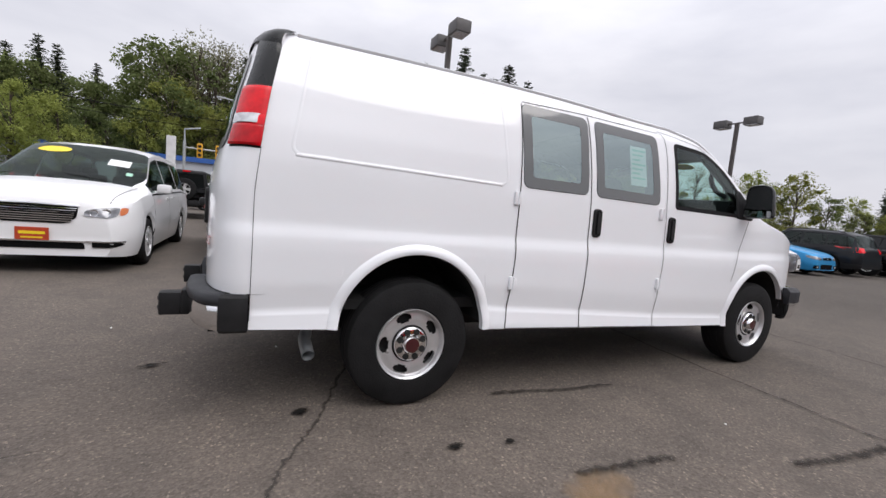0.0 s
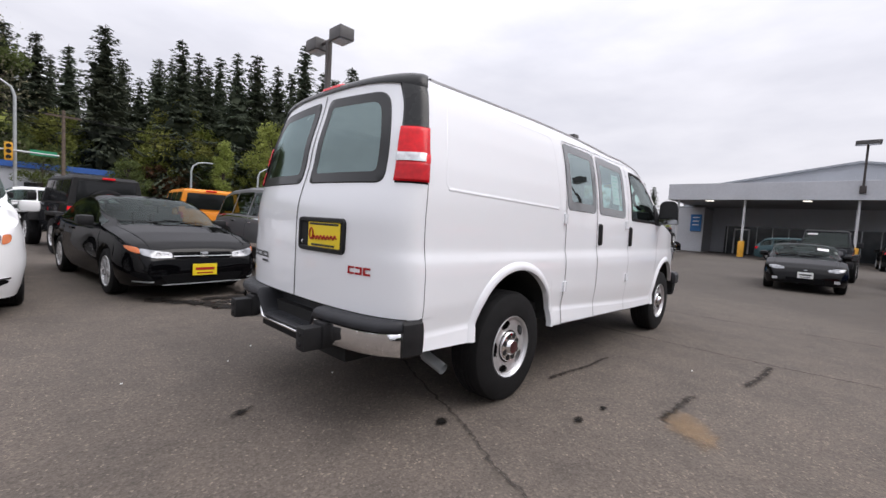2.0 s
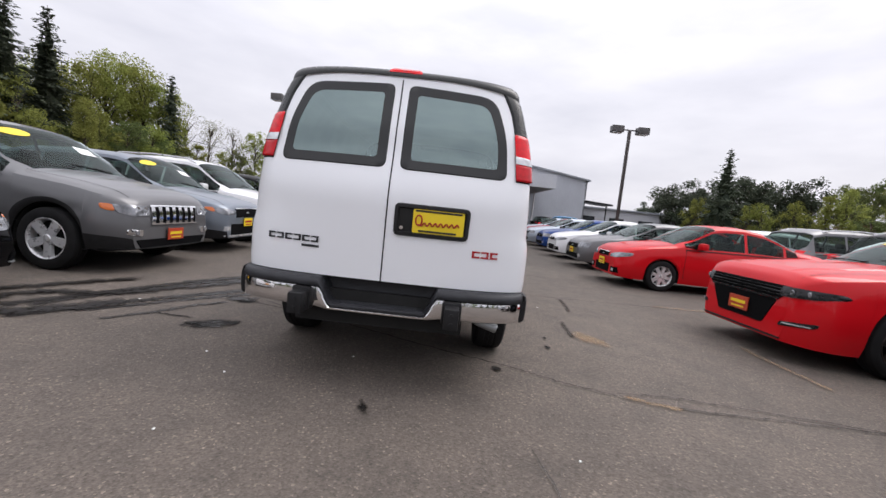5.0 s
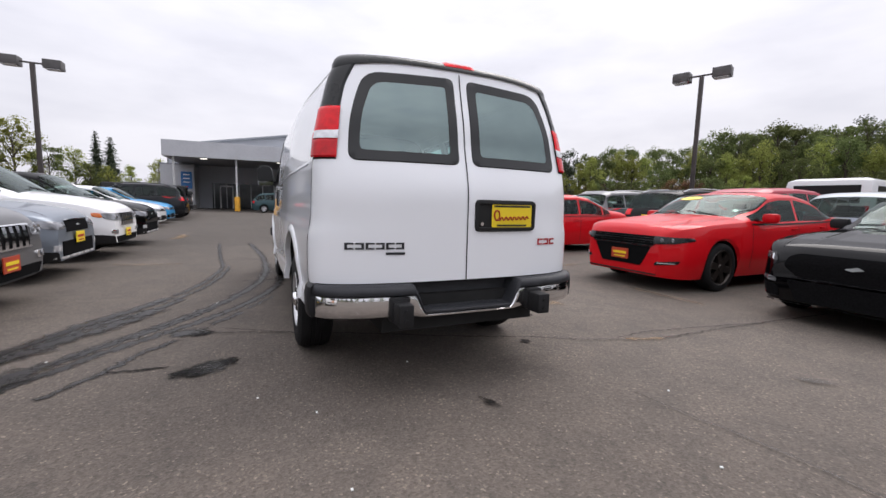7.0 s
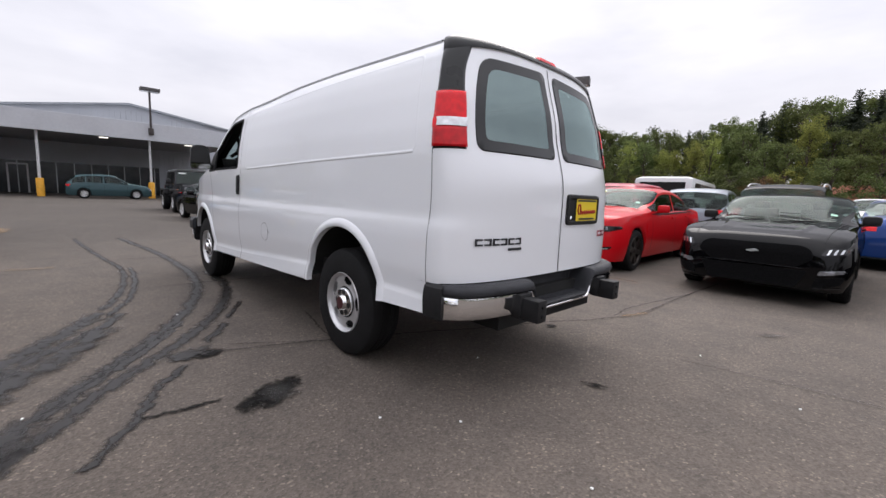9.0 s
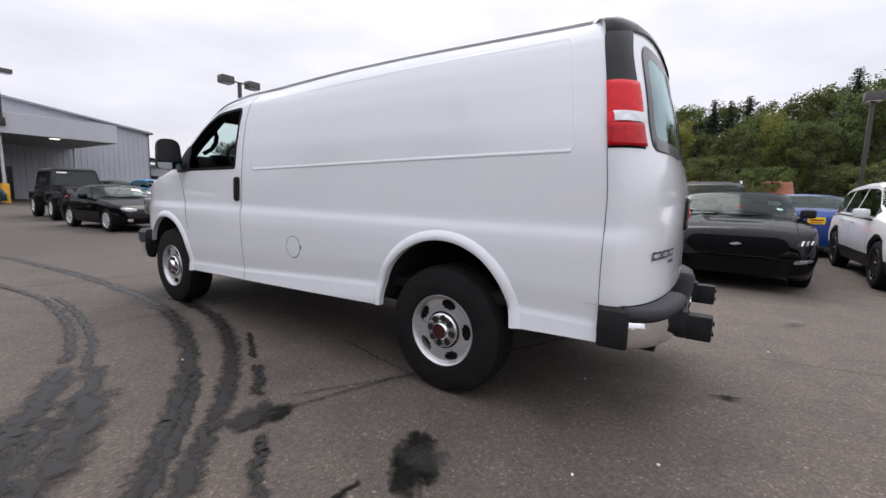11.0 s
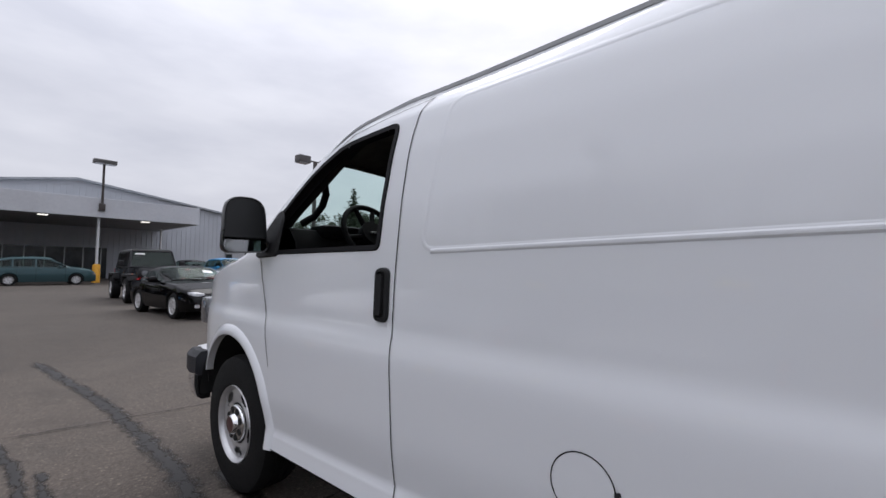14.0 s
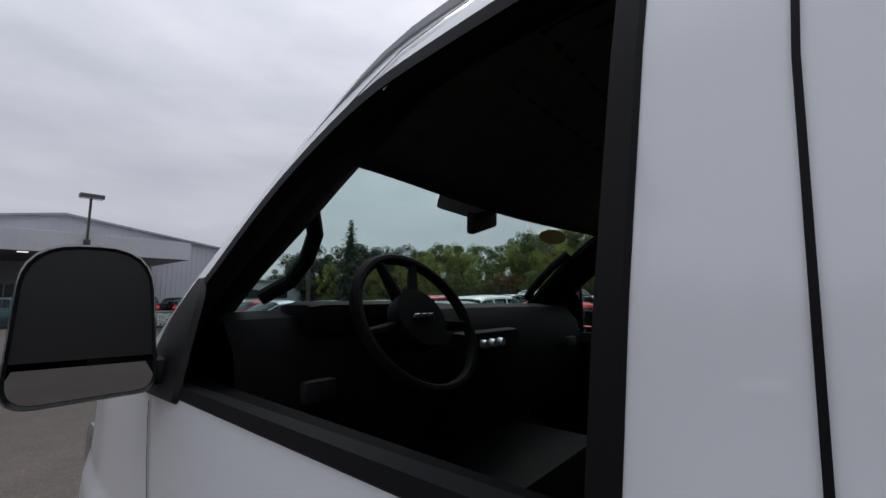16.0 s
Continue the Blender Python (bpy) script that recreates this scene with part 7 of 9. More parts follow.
def car_shell(key, L, W, H, fo, wb, r, belt, top, sill_z=0.20, hood_w=0.93, tumble=0.30, pillars=(), win=(0, 0), wsh=(0, 0), bl=(0, 0), nose=0.0, squareness=1.0, arch=1.12, cladding=None, softtop=None):
    """Lofts a car body. top: (x from the tail in parts of L, height) along the centre line; belt likewise for the shoulder.
    wsh, bl: where windscreen and rear glass lie; win: where side glass lies; all in parts of L from the tail."""
    if key in CAR_MESHES:
        return CAR_MESHES[key]
    x0 = -L / 2
    TZ = smooth_table([x0 + p * L for p, _ in top], [z for _, z in top], 0.05, 0.01)
    BZ = smooth_table([x0 + p * L for p, _ in belt], [z for _, z in belt], 0.15, 0.01)
    xf = L / 2 - fo
    xr = xf - wb
    ra = r * arch
    xs = set(np.round(np.linspace(-L / 2, L / 2, 64), 4))
    for c in (xf, xr):
        xs |= {round(c + ra * math.cos(math.pi * k / 18), 4) for k in range(19)}
        xs |= {round(c + s * (ra + 0.002), 4) for s in (1, -1)}
    marks = [x0 + p * L for p in (*win, *wsh, *bl)] + [x0 + p * L + d * 0.028 for p in pillars for d in (-1, 1)]
    xs |= {round(v, 4) for v in marks}
    xs |= {round(s * (L / 2 - d), 4) for s in (1, -1) for d in (0.008, 0.018, 0.03, 0.045, 0.06, 0.08, 0.10, 0.125, 0.15, 0.18, 0.21, 0.25, 0.30, 0.36)}
    xs = sorted(xs)
    xs = [x for i, x in enumerate(xs) if i == 0 or x - xs[i - 1] > 0.0012]

    def plan(x):
        d = L / 2 - abs(x)
        e = 0.62 if x > 0 else 0.45
        k = (0.24 if x > 0 else 0.17) * squareness
        t = max(0.0, 1 - d / e)
        return 1 - k * t ** 2.6

    def low(x):
        d = L / 2 - abs(x)
        z = sill_z + (0.025 if x > 0 else 0.08) * max(0, 1 - d / 0.35) ** 2
        for c in (xf, xr):
            if abs(x - c) < ra:
                z = max(z, r + math.sqrt(ra * ra - (x - c) ** 2))
        return z

    def section(x):
        w, zb, zt = W / 2 * plan(x), low(x), TZ(x)
        d_end = L / 2 - abs(x)
        zs = min(BZ(x), zt - 0.03)
        zb = min(zb, zs - 0.05)
        inarch = zb > sill_z + 0.12 and d_end > 0.3
        p = [(w * (0.965 if inarch else 0.93), zb)]
        for k in range(1, 8):
            t = k / 7
            z = zb + (zs - zb) * t
            zz = (z - sill_z) / max(0.2, zs - sill_z)
            bulge = 1.0 - 0.055 * max(0, 0.42 - zz) ** 1.0 / 0.42 - 0.045 * max(0, (zz - 0.62) / 0.38) ** 1.6 - 0.012 * math.exp(-((zz - 0.68) / 0.06) ** 2)
            p.append((w * bulge, z))
        ys = p[-1][0]
        d = max(zt - zs, 0.03)
        rail = (max(ys - d * tumble - 0.012, ys * 0.55), zs + d - min(0.055, d * 0.45))
        for t in (0.10, 0.5, 0.90, 1.0):
            p.append((ys - 0.012 + (rail[0] - ys + 0.012) * t, zs + (rail[1] - zs) * t))
        yr, zr = rail
        p.append((yr - min(0.05, yr * 0.08), zt - 0.010 - 0.1 * d * 0.1))
        for t in (0.72, 0.4, 0.0):
            p.append(((yr - 0.05) * t, zt + 0.035 * (1 - t * t) * min(1, d / 0.2 + 0.4)))
        crown = 1 - sstep(0.14, 0.32, d)
        if crown > 0:
            rise = p[-1][1] - zs
            for k in range(8):
                a = math.pi / 2 * (k + 1) / 8
                y, z = ys * max(0.0, math.cos(a)) ** 0.72, zs + rise * math.sin(a) ** 0.80
                q = p[8 + k]
                p[8 + k] = (q[0] + (y - q[0]) * crown, q[1] + (z - q[1]) * crown)
        return p

    secs = [section(x) for x in xs]
    n = len(secs[0])
    buckets = {}

    def into(name, q):
        buckets.setdefault(name, []).append(q)

    frac = lambda x: (x - x0) / L
    for i in range(len(xs) - 1):
        xm = (xs[i] + xs[i + 1]) / 2
        f = frac(xm)
        d_end = L / 2 - abs(xm)
        zt, zs = TZ(xm), BZ(xm)
        for j in range(n - 1):
            for s in (1, -1):
                q = [(xs[i], s * secs[i][j][0], secs[i][j][1]), (xs[i + 1], s * secs[i + 1][j][0], secs[i + 1][j][1]),
                     (xs[i + 1], s * secs[i + 1][j + 1][0], secs[i + 1][j + 1][1]), (xs[i], s * secs[i][j + 1][0], secs[i][j + 1][1])]
                if s > 0:
                    q.reverse()
                name = "body"
                pill = any(abs(f - p) < 0.028 / L for p in pillars)
                if win[0] < f < win[1] and j in (8, 9) and not pill and zt - zs > 0.10:
                    name = ("side_window", s, sum(f > p for p in pillars))
                elif wsh[0] < f < wsh[1] and j >= 11:
                    name = "windscreen"
                elif bl[0] < f < bl[1] and j >= 11:
                    name = "rear_window"
                elif softtop and softtop[0] < f < softtop[1] and j >= 10:
                    name = "soft_top"
                elif cladding and j <= cladding:
                    name = "sill_cladding"
                into(name, q)
    for i in (0, len(xs) - 1):
        ring = [(xs[i], y, z) for y, z in secs[i]] + [(xs[i], -y, z) for y, z in reversed(secs[i][:-1])]
        into("body", ring if i else ring[::-1])
    for c in (xf, xr):
        for s in (1, -1):
            m = 12
            rim_pts = [(c + ra * math.cos(math.pi * k / m), r + ra * math.sin(math.pi * k / m)) for k in range(m + 1)] + [(c - ra, sill_z), (c + ra, sill_z)]
            for k in range(len(rim_pts)):
                a, b = rim_pts[k], rim_pts[(k + 1) % len(rim_pts)]
                if k != m + 1:
                    into("wheel_well", [(a[0], s * W * 0.47, a[1]), (b[0], s * W * 0.47, b[1]), (b[0], s * W * 0.24, b[1]), (a[0], s * W * 0.24, a[1])])
            into("wheel_well", [(a[0], s * W * 0.24, a[1]) for a in rim_pts])
    into("wheel_well", [(-L / 2 + 0.2, -W * 0.4, sill_z + 0.03), (L / 2 - 0.2, -W * 0.4, sill_z + 0.03), (L / 2 - 0.2, W * 0.4, sill_z + 0.03), (-L / 2 + 0.2, W * 0.4, sill_z + 0.03)])
    meshes = {}
    for name, quads in buckets.items():
        index, verts, faces = {}, [], []
        for q in quads:
            fidx = []
            for p in q:
                k = tuple(round(v, 4) for v in p)
                if k not in index:
                    index[k] = len(verts)
                    verts.append(p)
                fidx.append(index[k])
            fidx = [a for t, a in enumerate(fidx) if a != fidx[t - 1]]
            if len(set(fidx)) >= 3:
                faces.append(fidx)
        meshes[name] = (verts, faces)
    info = dict(L=L, W=W, H=H, xf=xf, xr=xr, r=r, TZ=TZ, BZ=BZ, section=section, xs=xs, x0=x0, win=win, wsh=wsh, pillars=pillars, plan=plan, low=low, sill=sill_z)
    CAR_MESHES[key] = (meshes, info)
    return CAR_MESHES[key]


CAR_OBS = {}


def side_point(info, x, z, s, off=0.0):
    p = info["section"](x)
    ys = np.interp(z, [q[1] for q in p[:12]], [q[0] for q in p[:12]])
    return (x, s * (float(ys) + off), z)


def side_strip(info, s, line, width, off):
    """A seam or moulding strip on the flank."""
    S = lambda x, z: side_point(info, x, z, s)
    return strip(S, line, width, (-1 if s > 0 else 1) * off, 0.06)


def nose_panel(info, g, y0, y1, z0, z1, off=0.012, front=True, n=10, depth=0.03):
    """A panel that follows the rounded nose or tail, proud of it."""
    sx = 1 if front else -1
    rows = []
    for k in range(n + 1):
        y = y0 + (y1 - y0) * k / n
        row = []
        for z in (z0, (z0 + z1) / 2, z1):
            x = end_x(info, y, z, sx)
            row.append((x + sx * off, y, z))
        rows.append(row)
    v = [p for row in rows for p in row]
    f = [(i * 3 + j, i * 3 + j + 1, (i + 1) * 3 + j + 1, (i + 1) * 3 + j) for i in range(n) for j in range(2)]
    b = [(p[0] - sx * depth, p[1], p[2]) for p in v]
    o = len(v)
    rim = [0, 1, 2] + [3 * i + 2 for i in range(1, n + 1)] + [3 * n + 1, 3 * n] + [3 * i for i in range(n - 1, 0, -1)]
    f += [(rim[k], rim[(k + 1) % len(rim)], o + rim[(k + 1) % len(rim)], o + rim[k]) for k in range(len(rim))]
    g.add(v + b, f)
    return g


def nose_shape(info, pts, r=0.03, off=0.010, s=1, front=True):
    """A panel of any outline that follows the rounded nose, with a turned-in edge."""
    sx = 1 if front else -1
    S = lambda y, z: (end_x(info, y, z, sx), y, z)
    o = resample(rounded([(s * y, z) for y, z in pts], r, 3), 0.05)
    cy, cz = sum(p[0] for p in o) / len(o), sum(p[1] for p in o) / len(o)
    g = Geo()
    rings = (1.0, 0.985, 0.8, 0.55, 0.3)
    v = []
    for k, f in enumerate(rings):
        for p in o:
            q = S(cy + (p[0] - cy) * f, cz + (p[1] - cz) * f)
            v.append((q[0] + sx * (off if k else -0.012), q[1], q[2]))
    q = S(cy, cz)
    v.append((q[0] + sx * off, q[1], q[2]))
    n = len(o)
    f = [(i * n + j, i * n + (j + 1) % n, (i + 1) * n + (j + 1) % n, (i + 1) * n + j) for i in range(len(rings) - 1) for j in range(n)]
    f += [((len(rings) - 1) * n + j, (len(rings) - 1) * n + (j + 1) % n, len(v) - 1) for j in range(n)]
    return g.add(v, f)


def end_x(info, y, z, sx):
    """How far out the nose (sx 1) or tail (sx -1) reaches at a given y, z."""
    L = info["L"]
    last_w = 0.0
    for d in np.arange(0.0, 0.9, 0.012):
        x = sx * (L / 2 - d)
        p = info["section"](x)
        zs, ys = [q[1] for q in p], [q[0] for q in p]
        if z < zs[0] - 0.02:
            continue
        if z <= p[11][1]:
            w = float(np.interp(z, zs[:12], ys[:12]))
        else:
            w = float(np.interp(z, zs[11:], ys[11:])) if z <= zs[-1] else -1
        if w >= abs(y):
            if d > 0:
                x += sx * 0.012 * max(0.0, min(1.0, (w - abs(y)) / max(1e-4, w - last_w)))
            return x
        last_w = w
    return sx * (L / 2 - 0.9)


def build_car(kind, color, label, m, category="car", details=(), spokes=7, rim_mat=None, group="parked cars", tail=False):
    """kind: a key of SPECS; details: named extras."""
    spec = SPECS[kind]
    meshes, info = car_shell(kind, **spec["shell"])
    car = thing(spec["name"], label, category, group, m=m)
    cm = M[color]
    mats = {"body": cm, "side_window": M["glass"], "windscreen": M["glass"], "rear_window": M["glass"], "wheel_well": M["void"], "sill_cladding": M["plastic"], "soft_top": M["softtop"]}
    for full, (v, f) in meshes.items():
        name = full if isinstance(full, str) else full[0]
        key = (kind, full, mats[name].name)
        if key not in CAR_OBS:
            CAR_OBS[key] = mesh_of(name, v, f, mats[name], True, 32 if name == "body" else 60)
        ob = part(name, CAR_OBS[key], car)
        if name in ("windscreen", "side_window", "rear_window"):
            ob.visible_shadow = False
    L, W, r, x0 = info["L"], info["W"], info["r"], info["x0"]

    def cached(name, key, make, mat, plabel="", smooth=True):
        k = (kind, key, mat.name)
        if k not in CAR_OBS:
            CAR_OBS[k] = make().mesh(name, mat, smooth)
        return part(name, CAR_OBS[k], car, plabel)

    rm = rim_mat or M["alloy"]
    for x in (info["xf"], info["xr"]):
        for s in (1, -1):
            wheel(car, r, 0.22, spokes, rm, pose(x, s * (W / 2 - 0.125), r, 0, 13 * (x > 0), 180 if s > 0 else 0), "alloy", spec.get("rim", 0.66))
    # cabin
    def cabin():
        g = Geo()
        wz = info["BZ"](0)
        xa, xb = x0 + info["win"][0] * L + 0.1, x0 + info["wsh"][1] * L - 0.15
        g.box(((xa + xb) / 2, 0, wz - 0.32), (xb - xa, W * 0.78, 0.5), 0.05)
        xd = x0 + info["wsh"][0] * L
        for y in (W * 0.21, -W * 0.21):
            for xx in (xd - 0.42, xd - 1.32):
                if xx > xa - 0.1:
                    g.box((xx, y, wz + 0.02), (0.16, W * 0.27, 0.42), 0.06, Matrix.Rotation(-0.2, 4, "Y"))
                    g.box((xx - 0.05, y, wz + 0.27), (0.10, 0.24, 0.16), 0.04)
        return g

    cached("cabin", "cabin", cabin, M["cabin"])
    # seams, handles, trim along the flanks
    sd = spec.get("doors", ())
    for s in (1, -1):
        for k, p in enumerate(sd):
            x = x0 + p * L
            zt_ = info["BZ"](x) - 0.01

            def mk(x=x, zt_=zt_, s=s):
                return Geo().add(*side_strip(info, s, [(x, info["sill"] + 0.12), (x + 0.02, 0.5), (x, zt_)], 0.010, 0.002))

            cached("door_seam", ("seam", k, s), mk, M["seal"], smooth=False)
        for k, p in enumerate(spec.get("handles", ())):
            def mk(p=p, s=s):
                x = x0 + p * L
                z = info["BZ"](x) - 0.085
                y = side_point(info, x, z, s)[1]
                return Geo().box((x, y + s * 0.014, z), (0.19, 0.022, 0.03), 0.01)
            cached("door_handle", ("handle", k, s), mk, M["chrome"] if "chrome_handles" in details else cm)

        def belt_line(s=s):
            a, b = x0 + info["win"][0] * L, x0 + info["win"][1] * L
            g = Geo()
            S = lambda x, z: side_point(info, x, info["BZ"](x) + z, s)
            g.add(*strip(S, [(a, 0.004), (b, 0.004)], 0.022, (-1 if s > 0 else 1) * 0.006, 0.08))
            return g
        if "side_strip" in details:
            cached("rubbing_strip", ("rub", s), lambda s=s: Geo().add(*side_strip(info, s, [(info["xr"] + 0.52, 0.58), (info["xf"] - 0.50, 0.60)], 0.07, 0.010)), M["chrome"], "bright side moulding")
        cached("window_trim", ("belt", s), belt_line, M["chrome"] if "chrome_trim" in details else M["seal"], smooth=False)

        def mirror(s=s):
            x = x0 + info["wsh"][0] * L + (info["wsh"][1] - info["wsh"][0]) * L * 0.42
            z = info["BZ"](x) + 0.10
            y = info["W"] / 2
            g = Geo().box((x, s * (y + 0.055), z), (0.13, 0.21, 0.145), 0.05)
            g.box((x, s * (y - 0.04), z - 0.06), (0.07, 0.14, 0.04), 0.015)
            return g
        cached("door_mirror", ("mirror", s), mirror, M["plastic"] if "black_mirrors" in details else cm)
    # nose
    n_ = spec["nose"]
    for k, (y0, y1, z0, z1, mat) in enumerate(n_.get("grilles", ())):
        cached("grille", ("grille", k), lambda: nose_panel(info, Geo(), y0, y1, z0, z1, 0.010), M[mat])
    for k, (y0, y1, z0, z1, mat) in enumerate(n_.get("bars", ())):
        cached("grille_bar", ("bar", k), lambda: nose_panel(info, Geo(), y0, y1, z0, z1, 0.022, depth=0.02), M[mat])
    for k, (y0, y1, z0, z1) in enumerate(n_.get("lamps", ())):
        for s in (1, -1):
            cached("headlight", ("lamp", k, s), lambda: nose_panel(info, Geo(), s * y0, s * y1, z0, z1, 0.008), M[n_.get("lampmat", "headlamp")])
    for k, (y0, y1, z0, z1) in enumerate(n_.get("amber", ())):
        for s in (1, -1):
            cached("indicator", ("amber", k, s), lambda: nose_panel(info, Geo(), s * y0, s * y1, z0, z1, 0.011, n=4), M["amber"])
    for k, (y0, y1, z0, z1) in enumerate(n_.get("fogs", ())):
        for s in (1, -1):
            cached("fog_lamp", ("fog", k, s), lambda: nose_panel(info, Geo(), s * y0, s * y1, z0, z1, 0.012, n=4), M["lens"])
    for k, (name, pts, mat, both) in enumerate(n_.get("shapes", ())):
        for sd_ in ((1, -1) if both else (1,)):
            cached(name, ("shape", k, sd_), lambda: nose_shape(info, pts, min(0.035, 0.3 * (max(p[1] for p in pts) - min(p[1] for p in pts))), 0.014 if name != "grille" else 0.010, sd_), M[mat])
    for k, (y, z, rad) in enumerate(n_.get("bowls", ())):
        for sd_ in (1, -1):
            cached("lamp_bowl", ("bowl", k, sd_), lambda: Geo().lathe([(0.001, -0.006), (rad * 0.55, 0.002), (rad * 0.9, 0.016), (rad, 0.018)], 18, "x", c=(end_x(info, y, z, 1) + 0.002, sd_ * y, z)), M["bowl"])
    for k, (y, z, rad) in enumerate(n_.get("spots", ())):
        for sd_ in (1, -1):
            cached("lamp_bowl", ("spot", k, sd_), lambda: Geo().lathe([(0.001, 0.012), (rad * 0.7, 0.016), (rad, 0.008)], 16, "x", c=(end_x(info, y, z, 1) + 0.008, sd_ * y, z)), M["bowl" if n_.get("lampmat") else "headlamp"])
    for k, (y, z0, z1) in enumerate(n_.get("slashes", ())):
        for sd_ in (1, -1):
            cached("lamp_strip", ("slash", k, sd_), lambda: nose_shape(info, [(y, z0), (y + 0.022, z0 + 0.004), (y + 0.040, z1), (y + 0.018, z1 - 0.004)], 0.004, 0.022, sd_), M["bowl"])
    if n_.get("badge"):
        zc, rad = n_["badge"]
        cached("emblem", "badge", lambda: Geo().box((end_x(info, 0, zc, 1) + 0.022, 0, zc), (0.012, rad * 1.9, rad * 1.6), 0.005), M["chrome"])
    for sd_ in (1, -1):
        if n_.get("ridges"):
            def ridge(sd_=sd_):
                y_a, y_b = n_["ridges"]
                xa, xb = x0 + info["wsh"][1] * L + 0.03, L / 2 - 0.16
                v = []
                for t in np.linspace(0, 1, 15):
                    x, yc = xa + (xb - xa) * t, y_a + (y_b - y_a) * t
                    sec_ = info["section"](x)[8:]
                    h = 0.016 * math.sin(math.pi * min(1, 0.12 + t * 0.88)) ** 0.5
                    for dy, up in ((-0.11, -0.001), (-0.05, 0.45), (-0.012, 0.95), (0.0, 1.0), (0.02, 0.6), (0.055, -0.001)):
                        y = yc + dy
                        v.append((x, sd_ * y, float(np.interp(y, [q[0] for q in sec_][::-1], [q[1] for q in sec_][::-1])) + up * h))
                return Geo().add(v, [(i * 6 + k, i * 6 + k + 1, (i + 1) * 6 + k + 1, (i + 1) * 6 + k) for i in range(14) for k in range(5)])
            cached("bonnet_ridge", ("ridge", sd_), ridge, cm)
    # bonnet shut lines
    for s in (1, -1):
        def shut(s=s):
            g = Geo()
            x1, x2 = x0 + info["wsh"][1] * L - 0.02, L / 2 - 0.12
            top = lambda x, y: (x, y, float(np.interp(abs(y), [q[0] for q in info["section"](x)[8:]][::-1], [q[1] for q in info["section"](x)[8:]][::-1])))
            ya, yb = info["section"](x1)[10][0] - 0.03, info["section"](x2)[10][0] - 0.02
            line = [(x1 + (x2 - x1) * t, s * (ya + (yb - ya) * t)) for t in np.linspace(0, 1, 9)]
            return g.add(*strip(top, line, 0.008, 0.004, 0.06))
        cached("bonnet_seam", ("shut", s), shut, M["seal"], smooth=False)
    if n_.get("emblem"):
        zc, wd = n_["emblem"]
        cached("emblem", "emblem", lambda: nose_shape(info, [(-wd, zc - wd * 0.1), (-wd * 0.2, zc - wd * 0.32), (wd, zc - wd * 0.05), (wd * 0.3, zc + wd * 0.30)], 0.01, 0.022), M["galv"])
    # tail
    t_ = spec.get("tail", {})
    for k, (y0, y1, z0, z1) in enumerate(t_.get("lamps", ((W * 0.30, W * 0.47, 0.80, 0.95),))):
        for s in (1, -1):
            cached("tail_light", ("tail", k, s), lambda: nose_panel(info, Geo(), s * y0, s * y1, z0, z1, 0.010, False), M["tail"])
    # plates
    for d in details:
        if d in ("yellow_plate", "red_plate", "white_plate"):
            z = n_.get("plate", 0.48)
            sx = -1 if tail else 1
            z = t_.get("plate", 0.85) if tail else z
            x = end_x(info, 0.0, z, sx) + sx * 0.028
            mat = {"yellow_plate": M["yellow"], "red_plate": M["redplate"], "white_plate": M["paper"]}[d]
            yo = spec.get("plate_y", 0.0)
            k = (kind, "plate", tail, d)
            if k not in CAR_OBS:
                CAR_OBS[k] = Geo().box((x, yo, z), (0.012, 0.31, 0.155), 0.004).mesh("plate", mat, False)
                b = Geo().box((x + sx * 0.008, yo, z + 0.012), (0.003, 0.24, 0.035)).box((x + sx * 0.008, yo, z - 0.045), (0.003, 0.20, 0.018))
                CAR_OBS[(*k, "b")] = b.mesh("print_bar", M["ink"] if d == "yellow_plate" else M["yellow"] if d == "red_plate" else M["blackink"], False)
            pl = part("plate", CAR_OBS[k], car, {"yellow_plate": "yellow dealer plate", "red_plate": "red and yellow dealer plate", "white_plate": "white plate with unreadable print"}[d])
            part("print_bar", CAR_OBS[(*k, "b")], pl)
    # roof rails
    if "rails" in details:
        for s in (1, -1):
            def rail(s=s):
                a, b = x0 + (spec["roof"][0]) * L, x0 + spec["roof"][1] * L
                pts = []
                for x in np.linspace(a, b, 9):
                    p = info["section"](x)
                    up = 0.055 if a < x < b else 0.0
                    pts.append((x, s * (p[11][0] - 0.04), p[12][1] + up))
                return Geo().tube(pts, 0.018, 6)
            cached("roof_rail", ("rail", s), rail, M["plastic"] if "black_rails" in details else M["alloy"])
    # windscreen stickers
    def on_screen(f, y):
        x = x0 + L * (info["wsh"][0] + (info["wsh"][1] - info["wsh"][0]) * f)
        p = info["section"](x)
        ys, zs = [q[0] for q in p[11:]][::-1], [q[1] for q in p[11:]][::-1]
        return (x, y, float(np.interp(abs(y), ys, zs)))
    for d in details:
        if d.startswith("oval"):
            sy = -1 if d.endswith("r") else 1
            c = [(0.20 + 0.085 * math.sin(a), sy * W * 0.20 + 0.20 * math.cos(a)) for a in np.linspace(0, 2 * math.pi, 25)[:-1]]
            k = (kind, d)
            if k not in CAR_OBS:
                CAR_OBS[k] = Geo().add(*patch(on_screen, c, 0.006, (1, 0.5))).mesh("price_sticker", M["yellow"])
            part("price_sticker", CAR_OBS[k], car, "yellow oval price sticker")
        if d == "paper":
            k = (kind, d)
            if k not in CAR_OBS:
                c = [(0.34, W * 0.16), (0.34, W * 0.30), (0.52, W * 0.30), (0.52, W * 0.16)]
                CAR_OBS[k] = Geo().add(*patch(on_screen, c, 0.005, (1, 0.5))).mesh("paper_slip", M["paper"])
            part("paper_slip", CAR_OBS[k], car)
